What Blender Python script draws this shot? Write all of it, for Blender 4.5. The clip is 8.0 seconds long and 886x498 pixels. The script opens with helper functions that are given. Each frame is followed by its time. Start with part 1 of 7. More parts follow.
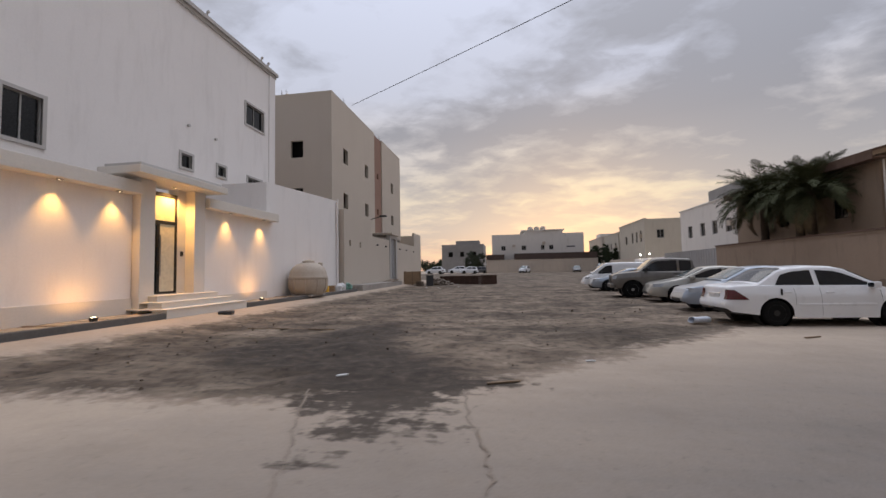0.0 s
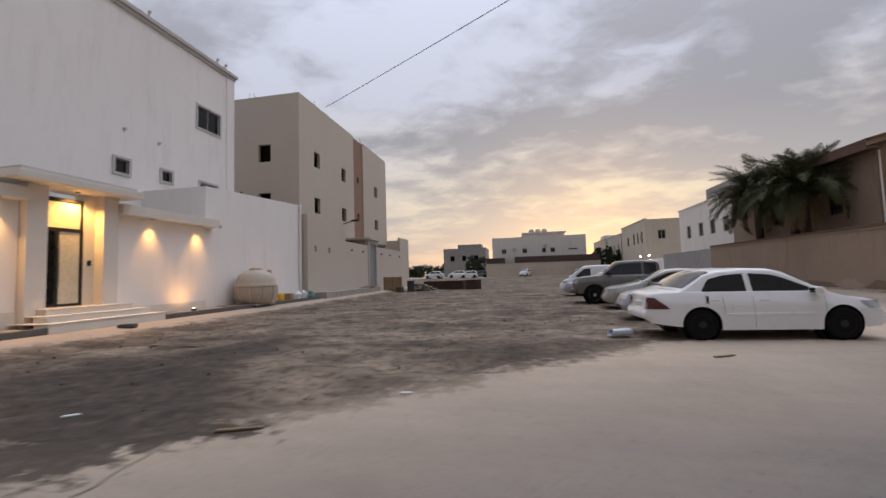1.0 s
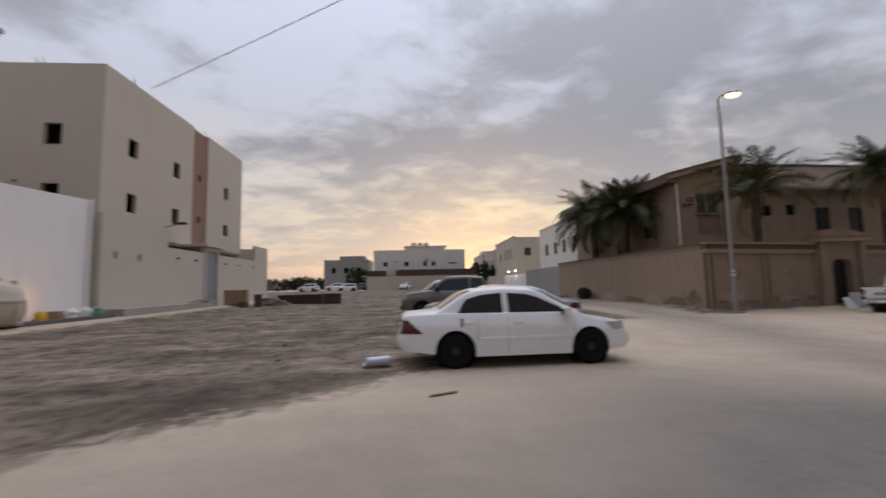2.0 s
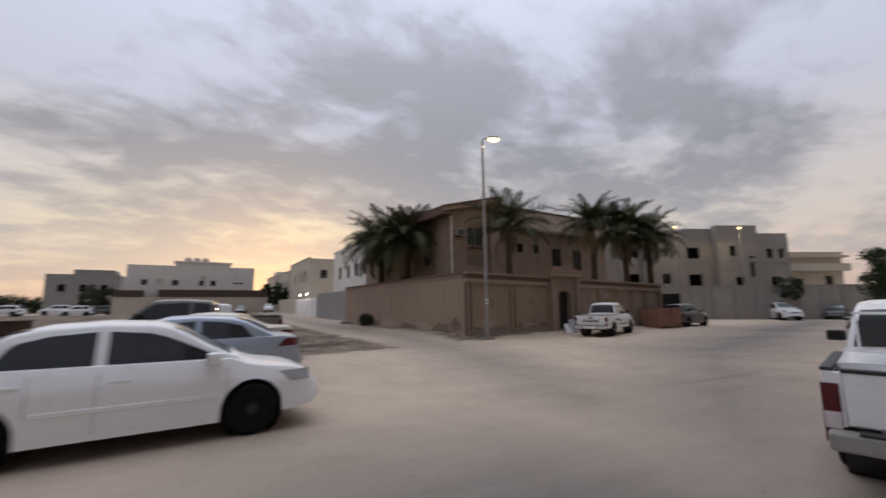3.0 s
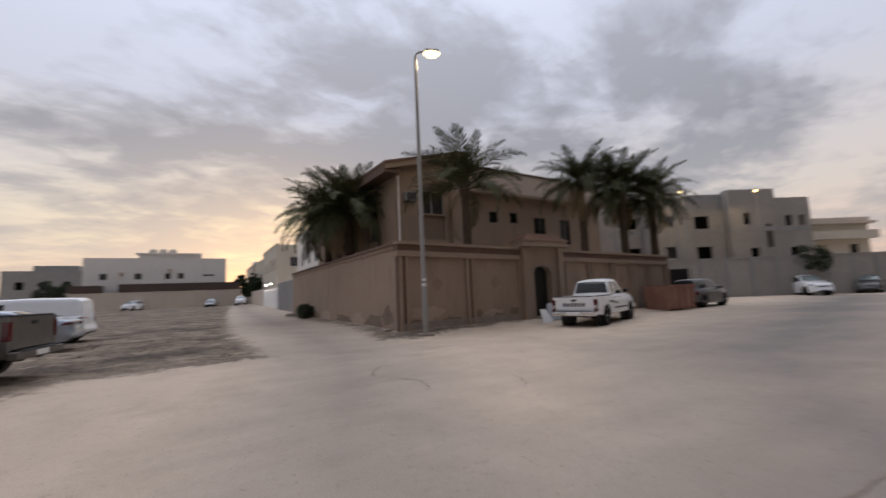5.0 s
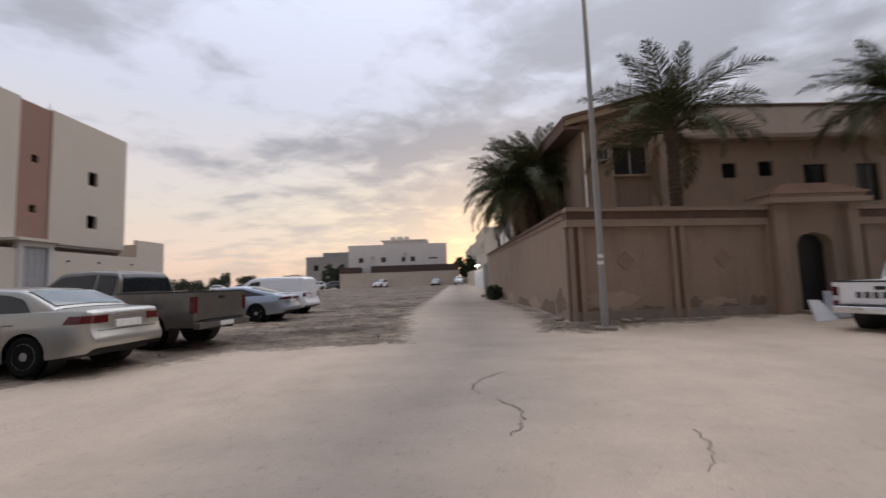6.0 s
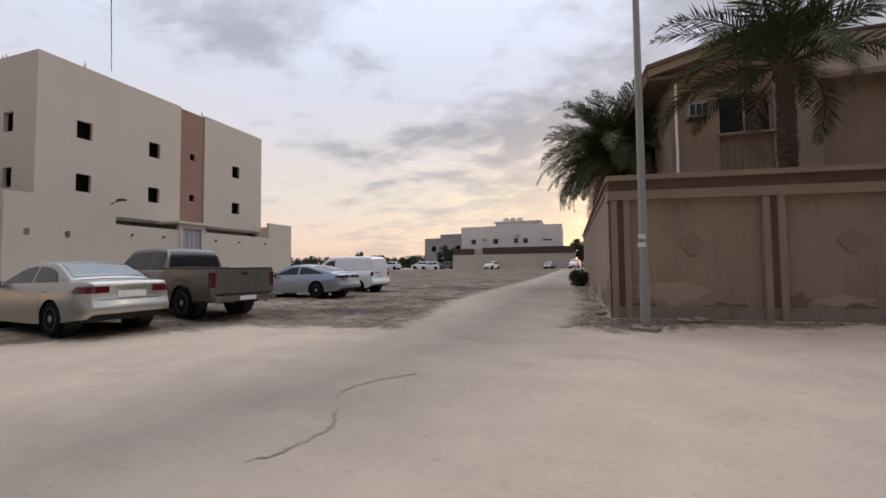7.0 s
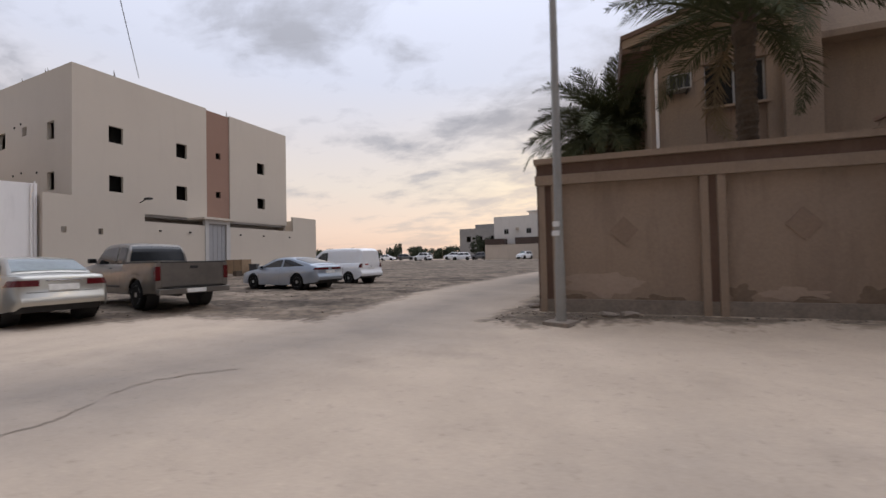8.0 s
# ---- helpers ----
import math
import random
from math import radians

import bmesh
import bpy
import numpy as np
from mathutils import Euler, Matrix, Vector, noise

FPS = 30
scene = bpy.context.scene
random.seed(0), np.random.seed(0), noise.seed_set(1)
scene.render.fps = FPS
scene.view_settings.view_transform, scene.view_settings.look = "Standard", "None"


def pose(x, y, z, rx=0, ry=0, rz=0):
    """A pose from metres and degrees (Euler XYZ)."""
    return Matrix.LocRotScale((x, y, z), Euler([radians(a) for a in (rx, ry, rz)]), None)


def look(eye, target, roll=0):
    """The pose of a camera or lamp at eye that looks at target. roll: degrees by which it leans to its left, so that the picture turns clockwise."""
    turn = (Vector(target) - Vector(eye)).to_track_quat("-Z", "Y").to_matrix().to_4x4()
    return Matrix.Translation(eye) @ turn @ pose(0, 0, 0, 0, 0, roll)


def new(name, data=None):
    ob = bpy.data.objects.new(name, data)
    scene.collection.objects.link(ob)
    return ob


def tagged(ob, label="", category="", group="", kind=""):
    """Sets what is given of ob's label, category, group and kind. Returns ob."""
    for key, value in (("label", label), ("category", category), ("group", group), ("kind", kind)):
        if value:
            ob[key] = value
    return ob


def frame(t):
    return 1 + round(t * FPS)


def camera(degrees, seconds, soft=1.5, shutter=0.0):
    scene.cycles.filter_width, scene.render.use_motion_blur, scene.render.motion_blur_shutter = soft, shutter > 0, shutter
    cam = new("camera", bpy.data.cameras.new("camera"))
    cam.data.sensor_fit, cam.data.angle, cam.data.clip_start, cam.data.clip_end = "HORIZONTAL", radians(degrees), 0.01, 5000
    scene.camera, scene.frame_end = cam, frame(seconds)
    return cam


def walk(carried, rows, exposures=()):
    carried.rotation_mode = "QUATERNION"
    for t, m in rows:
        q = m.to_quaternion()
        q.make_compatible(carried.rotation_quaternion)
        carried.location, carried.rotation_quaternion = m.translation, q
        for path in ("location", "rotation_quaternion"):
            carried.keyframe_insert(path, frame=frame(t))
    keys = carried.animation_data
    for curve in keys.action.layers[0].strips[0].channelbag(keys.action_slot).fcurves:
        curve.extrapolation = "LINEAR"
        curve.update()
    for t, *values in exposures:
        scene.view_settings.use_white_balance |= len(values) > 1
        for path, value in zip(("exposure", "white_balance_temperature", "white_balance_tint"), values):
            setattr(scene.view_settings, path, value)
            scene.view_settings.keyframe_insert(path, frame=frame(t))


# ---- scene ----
cam = camera(95.4, 8.0, shutter=0.4)
PATH = [
    (0, (-0.789, -1.078, 1.49), (-1.109, 0.893, 1.598), -1.1),
    (0.5, (0.546, -0.258, 1.493), (0.154, 1.701, 1.605), -1.5),
    (1, (1.956, 0.66, 1.496), (1.579, 2.619, 1.626), -1.8),
    (2.5, (6.18, 3.299, 1.542), (6.767, 5.197, 1.769), -0.6),
    (3, (7.44, 4.036, 1.591), (8.458, 5.735, 1.87), -0.7),
    (3.5, (8.78, 4.939, 1.553), (10.138, 6.375, 1.857), -1.4),
    (4, (10.392, 5.969, 1.606), (11.904, 7.25, 1.881), -1.6),
    (5.5, (14.457, 8.887, 1.309), (14.973, 10.811, 1.486), -2.8),
    (6, (15.686, 9.829, 1.316), (15.698, 11.822, 1.48), -2.0),
    (6.5, (17.134, 10.63, 1.331), (16.717, 12.58, 1.489), -0.9),
    (7, (18.558, 11.316, 1.273), (17.956, 13.221, 1.361), -0.6),
    (7.5, (19.773, 11.978, 1.283), (19.01, 13.827, 1.332), -0.5),
    (8, (21.185, 12.609, 1.254), (20.372, 14.436, 1.298), -1.2),
]
walk(cam, [(t, look(eye, target, roll)) for t, eye, target, roll in PATH], exposures=[(0, -0.22), (1, -0.2), (2.5, -0.27), (4, -0.2), (5.5, -0.08), (6.5, 0.05), (8, 0.07)])

# ---- light: dusk under broken cloud, afterglow low in the north ----
SKY_STRENGTH, GLOW_AZ = 1.0, radians(8)
world = bpy.data.worlds.new("dusk")
scene.world = world
world.use_nodes = True
wn, wl = world.node_tree.nodes, world.node_tree.links
wn.clear()


def wnode(kind, **kw):
    n = wn.new(kind)
    for k, v in kw.items():
        if k in n.inputs:
            n.inputs[k].default_value = v
        else:
            setattr(n, k, v)
    return n


def wmath(op, a, b=None, clamp=False):
    n = wn.new("ShaderNodeMath")
    n.operation, n.use_clamp = op, clamp
    for i, v in enumerate((a, b)):
        if v is None:
            continue
        if isinstance(v, (int, float)):
            n.inputs[i].default_value = v
        else:
            wl.new(v, n.inputs[i])
    return n.outputs[0]


def wramp(fac, stops, mode="LINEAR"):
    n = wn.new("ShaderNodeValToRGB")
    n.color_ramp.interpolation = mode
    el = n.color_ramp.elements
    while len(el) < len(stops):
        el.new(0.5)
    for e, (p, c) in zip(el, stops):
        e.position = p
        e.color = (*c, 1) if len(c) == 3 else c
    wl.new(fac, n.inputs[0])
    return n.outputs[0]


def wmix(fac, a, b):
    n = wn.new("ShaderNodeMix")
    n.data_type = "RGBA"
    for i, v in ((0, fac), (6, a), (7, b)):
        if isinstance(v, (int, float)):
            n.inputs[i].default_value = v
        elif isinstance(v, tuple):
            n.inputs[i].default_value = (*v, 1)
        else:
            wl.new(v, n.inputs[i])
    return n.outputs[2]


tc = wnode("ShaderNodeTexCoord")
sep = wnode("ShaderNodeSeparateXYZ")
wl.new(tc.outputs["Generated"], sep.inputs[0])
sx, sy, sz = sep.outputs
up = wmath("MAXIMUM", sz, 0.0)
# the cloud deck, seen on a flat layer overhead
den = wmath("ADD", up, 0.2)
cx, cy = wmath("DIVIDE", sx, den), wmath("DIVIDE", sy, den)
comb = wnode("ShaderNodeCombineXYZ")
wl.new(cx, comb.inputs[0]), wl.new(cy, comb.inputs[1])
mp = wnode("ShaderNodeMapping")
wl.new(comb.outputs[0], mp.inputs[0])
mp.inputs["Rotation"].default_value = (0, 0, radians(-38))
mp.inputs["Scale"].default_value = (0.75, 1.0, 1.0)
mp.inputs["Location"].default_value = (3.1, 1.7, 0.0)
big = wnode("ShaderNodeTexNoise", Scale=2.3, Detail=9.0, Roughness=0.53, Distortion=0.25)
wl.new(mp.outputs[0], big.inputs["Vector"])
soft = wnode("ShaderNodeTexNoise", Scale=0.75, Detail=3.0, Roughness=0.5)
wl.new(mp.outputs[0], soft.inputs["Vector"])
dens = wmath("ADD", wmath("MULTIPLY", big.outputs[0], 0.72), wmath("MULTIPLY", soft.outputs[0], 0.5))
puff = wnode("ShaderNodeTexNoise", Scale=6.5, Detail=8.0, Roughness=0.58, Distortion=0.35)
wl.new(mp.outputs[0], puff.inputs["Vector"])
# the small billows show most overhead, where the deck is near
dens = wmath("ADD", dens, wmath("MULTIPLY", wmath("SUBTRACT", puff.outputs[0], 0.5), 0.36))
# the cloud deck is thickest in the north-east
ne = wmath("MAXIMUM", wmath("ADD", wmath("MULTIPLY", sx, 0.48), wmath("MULTIPLY", sy, 0.877)), 0.0)
dens = wmath("ADD", dens, wmath("MULTIPLY", wmath("SUBTRACT", wmath("POWER", ne, 3.0), 0.53), 0.20))
cloud = wramp(dens, [(0.49, (0, 0, 0)), (0.56, (0.30,) * 3), (0.60, (0.62,) * 3), (0.68, (1, 1, 1))], "LINEAR")
# clear sky between the clouds, by height
clear = wramp(up, [(0.0, (0.70, 0.52, 0.45)), (0.07, (0.80, 0.61, 0.53)), (0.17, (0.74, 0.65, 0.60)), (0.4, (0.58, 0.60, 0.71)), (1.0, (0.60, 0.66, 0.85))])
dark = wramp(up, [(0.0, (0.60, 0.47, 0.43)), (0.1, (0.56, 0.49, 0.48)), (0.19, (0.40, 0.385, 0.42)), (0.32, (0.325, 0.325, 0.373)), (0.6, (0.37, 0.38, 0.44)), (1.0, (0.6, 0.62, 0.7))])
# afterglow round the place where the sun went down
gx, gy = math.sin(GLOW_AZ), math.cos(GLOW_AZ)
az = wmath("ADD", wmath("MULTIPLY", sx, gx), wmath("MULTIPLY", sy, gy))
near = wmath("POWER", wmath("MAXIMUM", az, 0.0), 9.0)
low = wramp(up, [(0.0, (0.35,) * 3), (0.07, (0.55,) * 3), (0.17, (1.0,) * 3), (0.27, (0.55,) * 3), (0.42, (0.0,) * 3)], "EASE")
glow = wmath("MULTIPLY", near, low)
clear_lit = wmix(wmath("MULTIPLY", glow, 0.7), clear, (1.0, 0.83, 0.53))
dark_lit = wmix(wmath("MULTIPLY", glow, 0.4), dark, (0.74, 0.60, 0.50))
tone = wmix(cloud, clear_lit, dark_lit)
# physical twilight sky under it all
nish = wnode("ShaderNodeTexSky")
nish.sky_type, nish.sun_disc, nish.sun_elevation, nish.sun_rotation = "NISHITA", False, radians(3.5), GLOW_AZ
bg1, bg2, add, out = wnode("ShaderNodeBackground"), wnode("ShaderNodeBackground"), wnode("ShaderNodeAddShader"), wnode("ShaderNodeOutputWorld")
wl.new(tone, bg1.inputs[0])
wl.new(nish.outputs[0], bg2.inputs[0])
# overcast sky: brighter towards the zenith
gain = wmath("ADD", SKY_STRENGTH, wmath("MULTIPLY", wmath("POWER", up, 2.5), 1.3))
# and dimmer on the side away from the sunset
away = wmath("ADD", 0.45, wmath("MULTIPLY", wmath("MAXIMUM", wmath("ADD", az, 0.4), 0.0), 1.25))
wl.new(wmath("MULTIPLY", gain, wmath("MINIMUM", away, 1.0)), bg1.inputs[1])
bg2.inputs[1].default_value = 0.022
wl.new(bg1.outputs[0], add.inputs[0]), wl.new(bg2.outputs[0], add.inputs[1])
wl.new(add.outputs[0], out.inputs[0])

sun = new("sun", bpy.data.lights.new("sun", "SUN"))
sun.data.energy, sun.data.angle, sun.data.color = 1.0, radians(80), (1.0, 0.95, 0.9)
sun.matrix_world = look((0, 0, 60), (-8, -22, 0))


# ---- materials ----
def bsdf(name):
    m = bpy.data.materials.new(name)
    m.use_nodes = True
    return m, m.node_tree.nodes, m.node_tree.links, m.node_tree.nodes["Principled BSDF"]


def noise_node(n, l, coord, scale, detail=4.0, rough=0.55):
    t = n.new("ShaderNodeTexNoise")
    t.inputs["Scale"].default_value, t.inputs["Detail"].default_value, t.inputs["Roughness"].default_value = scale, detail, rough
    l.new(coord, t.inputs["Vector"])
    return t.outputs[0]


def ramp_node(n, l, fac, stops):
    r = n.new("ShaderNodeValToRGB")
    el = r.color_ramp.elements
    while len(el) < len(stops):
        el.new(0.5)
    for e, (p, c) in zip(el, stops):
        e.position, e.color = p, (*c, 1)
    l.new(fac, r.inputs[0])
    return r.outputs[0]


def mix_node(n, l, fac, a, b, blend="MIX"):
    x = n.new("ShaderNodeMix")
    x.data_type, x.blend_type = "RGBA", blend
    for i, v in ((0, fac), (6, a), (7, b)):
        if isinstance(v, (int, float)):
            x.inputs[i].default_value = v
        elif isinstance(v, tuple):
            x.inputs[i].default_value = (*v, 1)
        else:
            l.new(v, x.inputs[i])
    return x.outputs[2]


def scaled(c, k):
    return tuple(min(1.0, v * k) for v in c)


def surface(name, c, var=0.15, large=0.6, small=14.0, rough=0.85, bump=0.15, metal=0.0, stain=None, stain_amt=0.0, spec=0.4, coat=0.0):
    """A rough or painted surface: broad stains, fine grain and relief, at real size."""
    m, n, l, b = bsdf(name)
    pos = n.new("ShaderNodeNewGeometry").outputs["Position"]
    f1 = noise_node(n, l, pos, large, 5.0, 0.6)
    f2 = noise_node(n, l, pos, small, 4.0, 0.6)
    col = ramp_node(n, l, f1, [(0.3, scaled(c, 1 - var)), (0.7, scaled(c, 1 + var))])
    col = mix_node(n, l, 0.5, col, ramp_node(n, l, f2, [(0.3, scaled(c, 1 - var)), (0.7, scaled(c, 1 + var))]))
    if stain:
        mp_ = n.new("ShaderNodeMapping")
        mp_.inputs["Scale"].default_value = (1.0, 1.0, 0.18)
        l.new(pos, mp_.inputs[0])
        f3 = noise_node(n, l, mp_.outputs[0], 1.7, 6.0, 0.65)
        r = ramp_node(n, l, f3, [(0.52, (0, 0, 0)), (0.75, (stain_amt,) * 3)])
        col = mix_node(n, l, r, col, stain)
    l.new(col, b.inputs["Base Color"])
    b.inputs["Roughness"].default_value, b.inputs["Metallic"].default_value = rough, metal
    b.inputs["Specular IOR Level"].default_value, b.inputs["Coat Weight"].default_value = spec, coat
    b.inputs["Coat Roughness"].default_value = 0.08
    if bump:
        bp = n.new("ShaderNodeBump")
        bp.inputs["Strength"].default_value, bp.inputs["Distance"].default_value = bump, 0.02
        l.new(f2, bp.inputs["Height"])
        l.new(bp.outputs[0], b.inputs["Normal"])
    return m


def car_paint(name, c, metal=0.0, rough=0.32, dust=0.35):
    m, n, l, b = bsdf(name)
    tcn = n.new("ShaderNodeTexCoord").outputs["Object"]
    f = noise_node(n, l, tcn, 2.2, 6.0, 0.65)
    fine = noise_node(n, l, tcn, 5.0, 3.0)
    dm = ramp_node(n, l, f, [(0.35, (0.05,) * 3), (0.75, (dust,) * 3)])
    col = mix_node(n, l, dm, c, (0.42, 0.37, 0.31))
    l.new(col, b.inputs["Base Color"])
    l.new(ramp_node(n, l, fine, [(0.3, (rough * 0.95,) * 3), (0.7, (rough * 1.12,) * 3)]), b.inputs["Roughness"])
    b.inputs["Metallic"].default_value = metal
    b.inputs["Coat Weight"].default_value, b.inputs["Coat Roughness"].default_value = 0.5, 0.12
    return m


def plain(name, c, rough=0.5, metal=0.0, emit=None, strength=0.0, spec=0.5):
    m, n, l, b = bsdf(name)
    tcn = n.new("ShaderNodeTexCoord").outputs["Object"]
    f = noise_node(n, l, tcn, 9.0, 5.0)
    l.new(ramp_node(n, l, f, [(0.3, scaled(c, 0.88)), (0.7, scaled(c, 1.1))]), b.inputs["Base Color"])
    b.inputs["Roughness"].default_value, b.inputs["Metallic"].default_value, b.inputs["Specular IOR Level"].default_value = rough, metal, spec
    if emit:
        b.inputs["Emission Color"].default_value, b.inputs["Emission Strength"].default_value = (*emit, 1), strength
    return m


M = {}
M["white_stucco"] = surface("white_stucco", (0.84, 0.81, 0.79), 0.04, 0.35, 18, 0.9, 0.1, stain=(0.55, 0.52, 0.49), stain_amt=0.25)
M["white_stone"] = surface("white_stone", (0.70, 0.66, 0.60), 0.07, 0.9, 22, 0.7, 0.08)
M["grey_trim"] = surface("grey_trim", (0.50, 0.48, 0.46), 0.07, 0.8, 20, 0.85, 0.1)
M["beige_render"] = surface("beige_render", (0.56, 0.495, 0.42), 0.04, 0.3, 24, 0.92, 0.15, stain=(0.47, 0.41, 0.35), stain_amt=0.2)
M["brown_render"] = surface("brown_render", (0.30, 0.185, 0.14), 0.07, 0.5, 24, 0.92, 0.15)
M["block_grey"] = surface("block_grey", (0.30, 0.29, 0.28), 0.18, 0.8, 9, 0.95, 0.4)
M["concrete"] = surface("concrete", (0.33, 0.305, 0.278), 0.2, 0.5, 8, 0.95, 0.35, stain=(0.25, 0.228, 0.208), stain_amt=0.6)
M["cream_stucco"] = surface("cream_stucco", (0.55, 0.50, 0.42), 0.08, 0.4, 18, 0.92, 0.15, stain=(0.38, 0.33, 0.27), stain_amt=0.45)
M["pink_stucco"] = surface("pink_stucco", (0.30, 0.225, 0.17), 0.14, 0.55, 16, 0.93, 0.3, stain=(0.17, 0.125, 0.095), stain_amt=0.6)
M["pale_plaster"] = surface("pale_plaster", (0.36, 0.275, 0.215), 0.14, 0.9, 16, 0.93, 0.3)
M["damp_plaster"] = surface("damp_plaster", (0.19, 0.138, 0.10), 0.25, 2.2, 14, 0.93, 0.3)
M["tan_plaster"] = surface("tan_plaster", (0.43, 0.355, 0.27), 0.1, 0.5, 16, 0.93, 0.2, stain=(0.28, 0.22, 0.165), stain_amt=0.45)
M["taupe_render"] = surface("taupe_render", (0.25, 0.21, 0.178), 0.08, 0.4, 18, 0.93, 0.2)
M["villa_render"] = surface("villa_render", (0.29, 0.217, 0.16), 0.12, 0.5, 16, 0.93, 0.3, stain=(0.15, 0.112, 0.087), stain_amt=0.5)
M["brown_paint"] = surface("brown_paint", (0.135, 0.085, 0.063), 0.15, 0.7, 16, 0.9, 0.3, stain=(0.25, 0.18, 0.14), stain_amt=0.35)
M["relief_brown"] = surface("relief_brown", (0.255, 0.186, 0.139), 0.14, 0.6, 16, 0.93, 0.3)
M["roof_tile"] = surface("roof_tile", (0.29, 0.19, 0.145), 0.2, 1.2, 10, 0.85, 0.4)
M["far_white"] = surface("far_white", (0.74, 0.70, 0.655), 0.06, 0.25, 6, 0.92, 0.1, stain=(0.45, 0.41, 0.37), stain_amt=0.35)
M["far_tan"] = surface("far_tan", (0.54, 0.465, 0.39), 0.1, 0.3, 6, 0.92, 0.1, stain=(0.33, 0.27, 0.22), stain_amt=0.4)
M["dark_awning"] = surface("dark_awning", (0.085, 0.06, 0.05), 0.2, 0.8, 6, 0.85, 0.2)
M["grey_metal_sheet"] = surface("grey_metal_sheet", (0.36, 0.36, 0.37), 0.12, 0.5, 10, 0.5, 0.1, metal=0.3, stain=(0.3, 0.27, 0.24), stain_amt=0.4)
# near-black colour standing in for the shade inside openings
M["opening_shade"] = plain("opening_shade", (0.012, 0.011, 0.010), 0.9)
M["dark_glass"] = plain("dark_glass", (0.010, 0.011, 0.012), 0.07, spec=0.35)
M["tinted_glass"] = plain("tinted_glass", (0.02, 0.022, 0.025), 0.05, spec=0.6)
M["pale_glass"] = plain("pale_glass", (0.16, 0.19, 0.19), 0.06, spec=0.9)
M["door_glass"] = plain("door_glass", (0.62, 0.58, 0.45), 0.35)
M["lit_glass"] = plain("lit_glass", (0.7, 0.6, 0.4), 0.35, emit=(1.0, 0.72, 0.26), strength=0.28)
M["dark_metal"] = plain("dark_metal", (0.022, 0.021, 0.02), 0.45, 0.3)
M["steel"] = plain("steel", (0.45, 0.44, 0.43), 0.35, 0.9)
M["alu"] = plain("alu", (0.33, 0.325, 0.315), 0.5, 0.4)
M["galvanised"] = surface("galvanised", (0.29, 0.28, 0.262), 0.15, 3.0, 30, 0.55, 0.05, metal=0.4, stain=(0.3, 0.25, 0.2), stain_amt=0.3)
M["tyre"] = surface("tyre", (0.010, 0.010, 0.010), 0.3, 4, 40, 0.95, 0.3, spec=0.15)
M["black_plastic"] = plain("black_plastic", (0.02, 0.02, 0.021), 0.6)
M["chrome"] = plain("chrome", (0.75, 0.75, 0.76), 0.15, 1.0)
M["tail_red"] = plain("tail_red", (0.085, 0.005, 0.008), 0.12, spec=0.7)
M["tail_clear"] = plain("tail_clear", (0.55, 0.5, 0.5), 0.15, spec=0.7)
M["head_lens"] = plain("head_lens", (0.34, 0.35, 0.36), 0.06, spec=0.8)
M["plate_white"] = plain("plate_white", (0.72, 0.72, 0.70), 0.5)
M["bar_dark"] = plain("bar_dark", (0.05, 0.05, 0.055), 0.5)
M["bar_red"] = plain("bar_red", (0.42, 0.03, 0.03), 0.45)
M["paint_white"] = car_paint("paint_white", (0.84, 0.85, 0.87), 0.0, 0.28, 0.1)
M["paint_champagne"] = car_paint("paint_champagne", (0.43, 0.415, 0.375), 0.68, 0.3, 0.05)
M["paint_silver_blue"] = car_paint("paint_silver_blue", (0.34, 0.39, 0.46), 0.62, 0.32, 0.15)
M["paint_pewter"] = car_paint("paint_pewter", (0.125, 0.118, 0.11), 0.6, 0.4, 0.25)
M["paint_silver"] = car_paint("paint_silver", (0.50, 0.52, 0.54), 0.75, 0.35, 0.25)
M["paint_dark"] = car_paint("paint_dark", (0.05, 0.055, 0.065), 0.4, 0.35, 0.3)
M["trunk_bark"] = surface("trunk_bark", (0.085, 0.062, 0.043), 0.35, 3.0, 18, 0.95, 0.8)
M["frond_green"] = surface("frond_green", (0.07, 0.078, 0.038), 0.35, 1.2, 12, 0.75, 0.0, spec=0.2)
M["frond_dead"] = surface("frond_dead", (0.20, 0.15, 0.085), 0.3, 1.2, 12, 0.85, 0.0)
M["leaf_green"] = surface("leaf_green", (0.035, 0.046, 0.023), 0.4, 0.8, 8, 0.8, 0.0, spec=0.2)
M["bush_green"] = surface("bush_green", (0.045, 0.055, 0.03), 0.4, 1.5, 12, 0.8, 0.0)
M["twig"] = surface("twig", (0.12, 0.09, 0.065), 0.3, 2, 14, 0.95, 0.3)
M["kerb_dark"] = surface("kerb_dark", (0.12, 0.115, 0.11), 0.2, 1.5, 14, 0.9, 0.3)
M["paver"] = surface("paver", (0.40, 0.335, 0.26), 0.22, 1.5, 14, 0.93, 0.3)
M["plastic_tank"] = surface("plastic_tank", (0.47, 0.40, 0.325), 0.1, 1.1, 9, 0.6, 0.1, stain=(0.3, 0.24, 0.19), stain_amt=0.5)
M["rust"] = surface("rust", (0.085, 0.05, 0.037), 0.4, 1.4, 9, 0.9, 0.4)
M["skip_paint"] = surface("skip_paint", (0.27, 0.14, 0.105), 0.25, 0.9, 8, 0.85, 0.3, stain=(0.14, 0.08, 0.06), stain_amt=0.6)
M["plywood"] = surface("plywood", (0.30, 0.205, 0.125), 0.2, 1.5, 10, 0.85, 0.1)
M["timber"] = surface("timber", (0.24, 0.17, 0.11), 0.3, 2, 12, 0.9, 0.2)
M["white_board"] = surface("white_board", (0.68, 0.68, 0.68), 0.08, 1.5, 12, 0.7, 0.05)
M["plastic_bag"] = plain("plastic_bag", (0.62, 0.66, 0.74), 0.35)
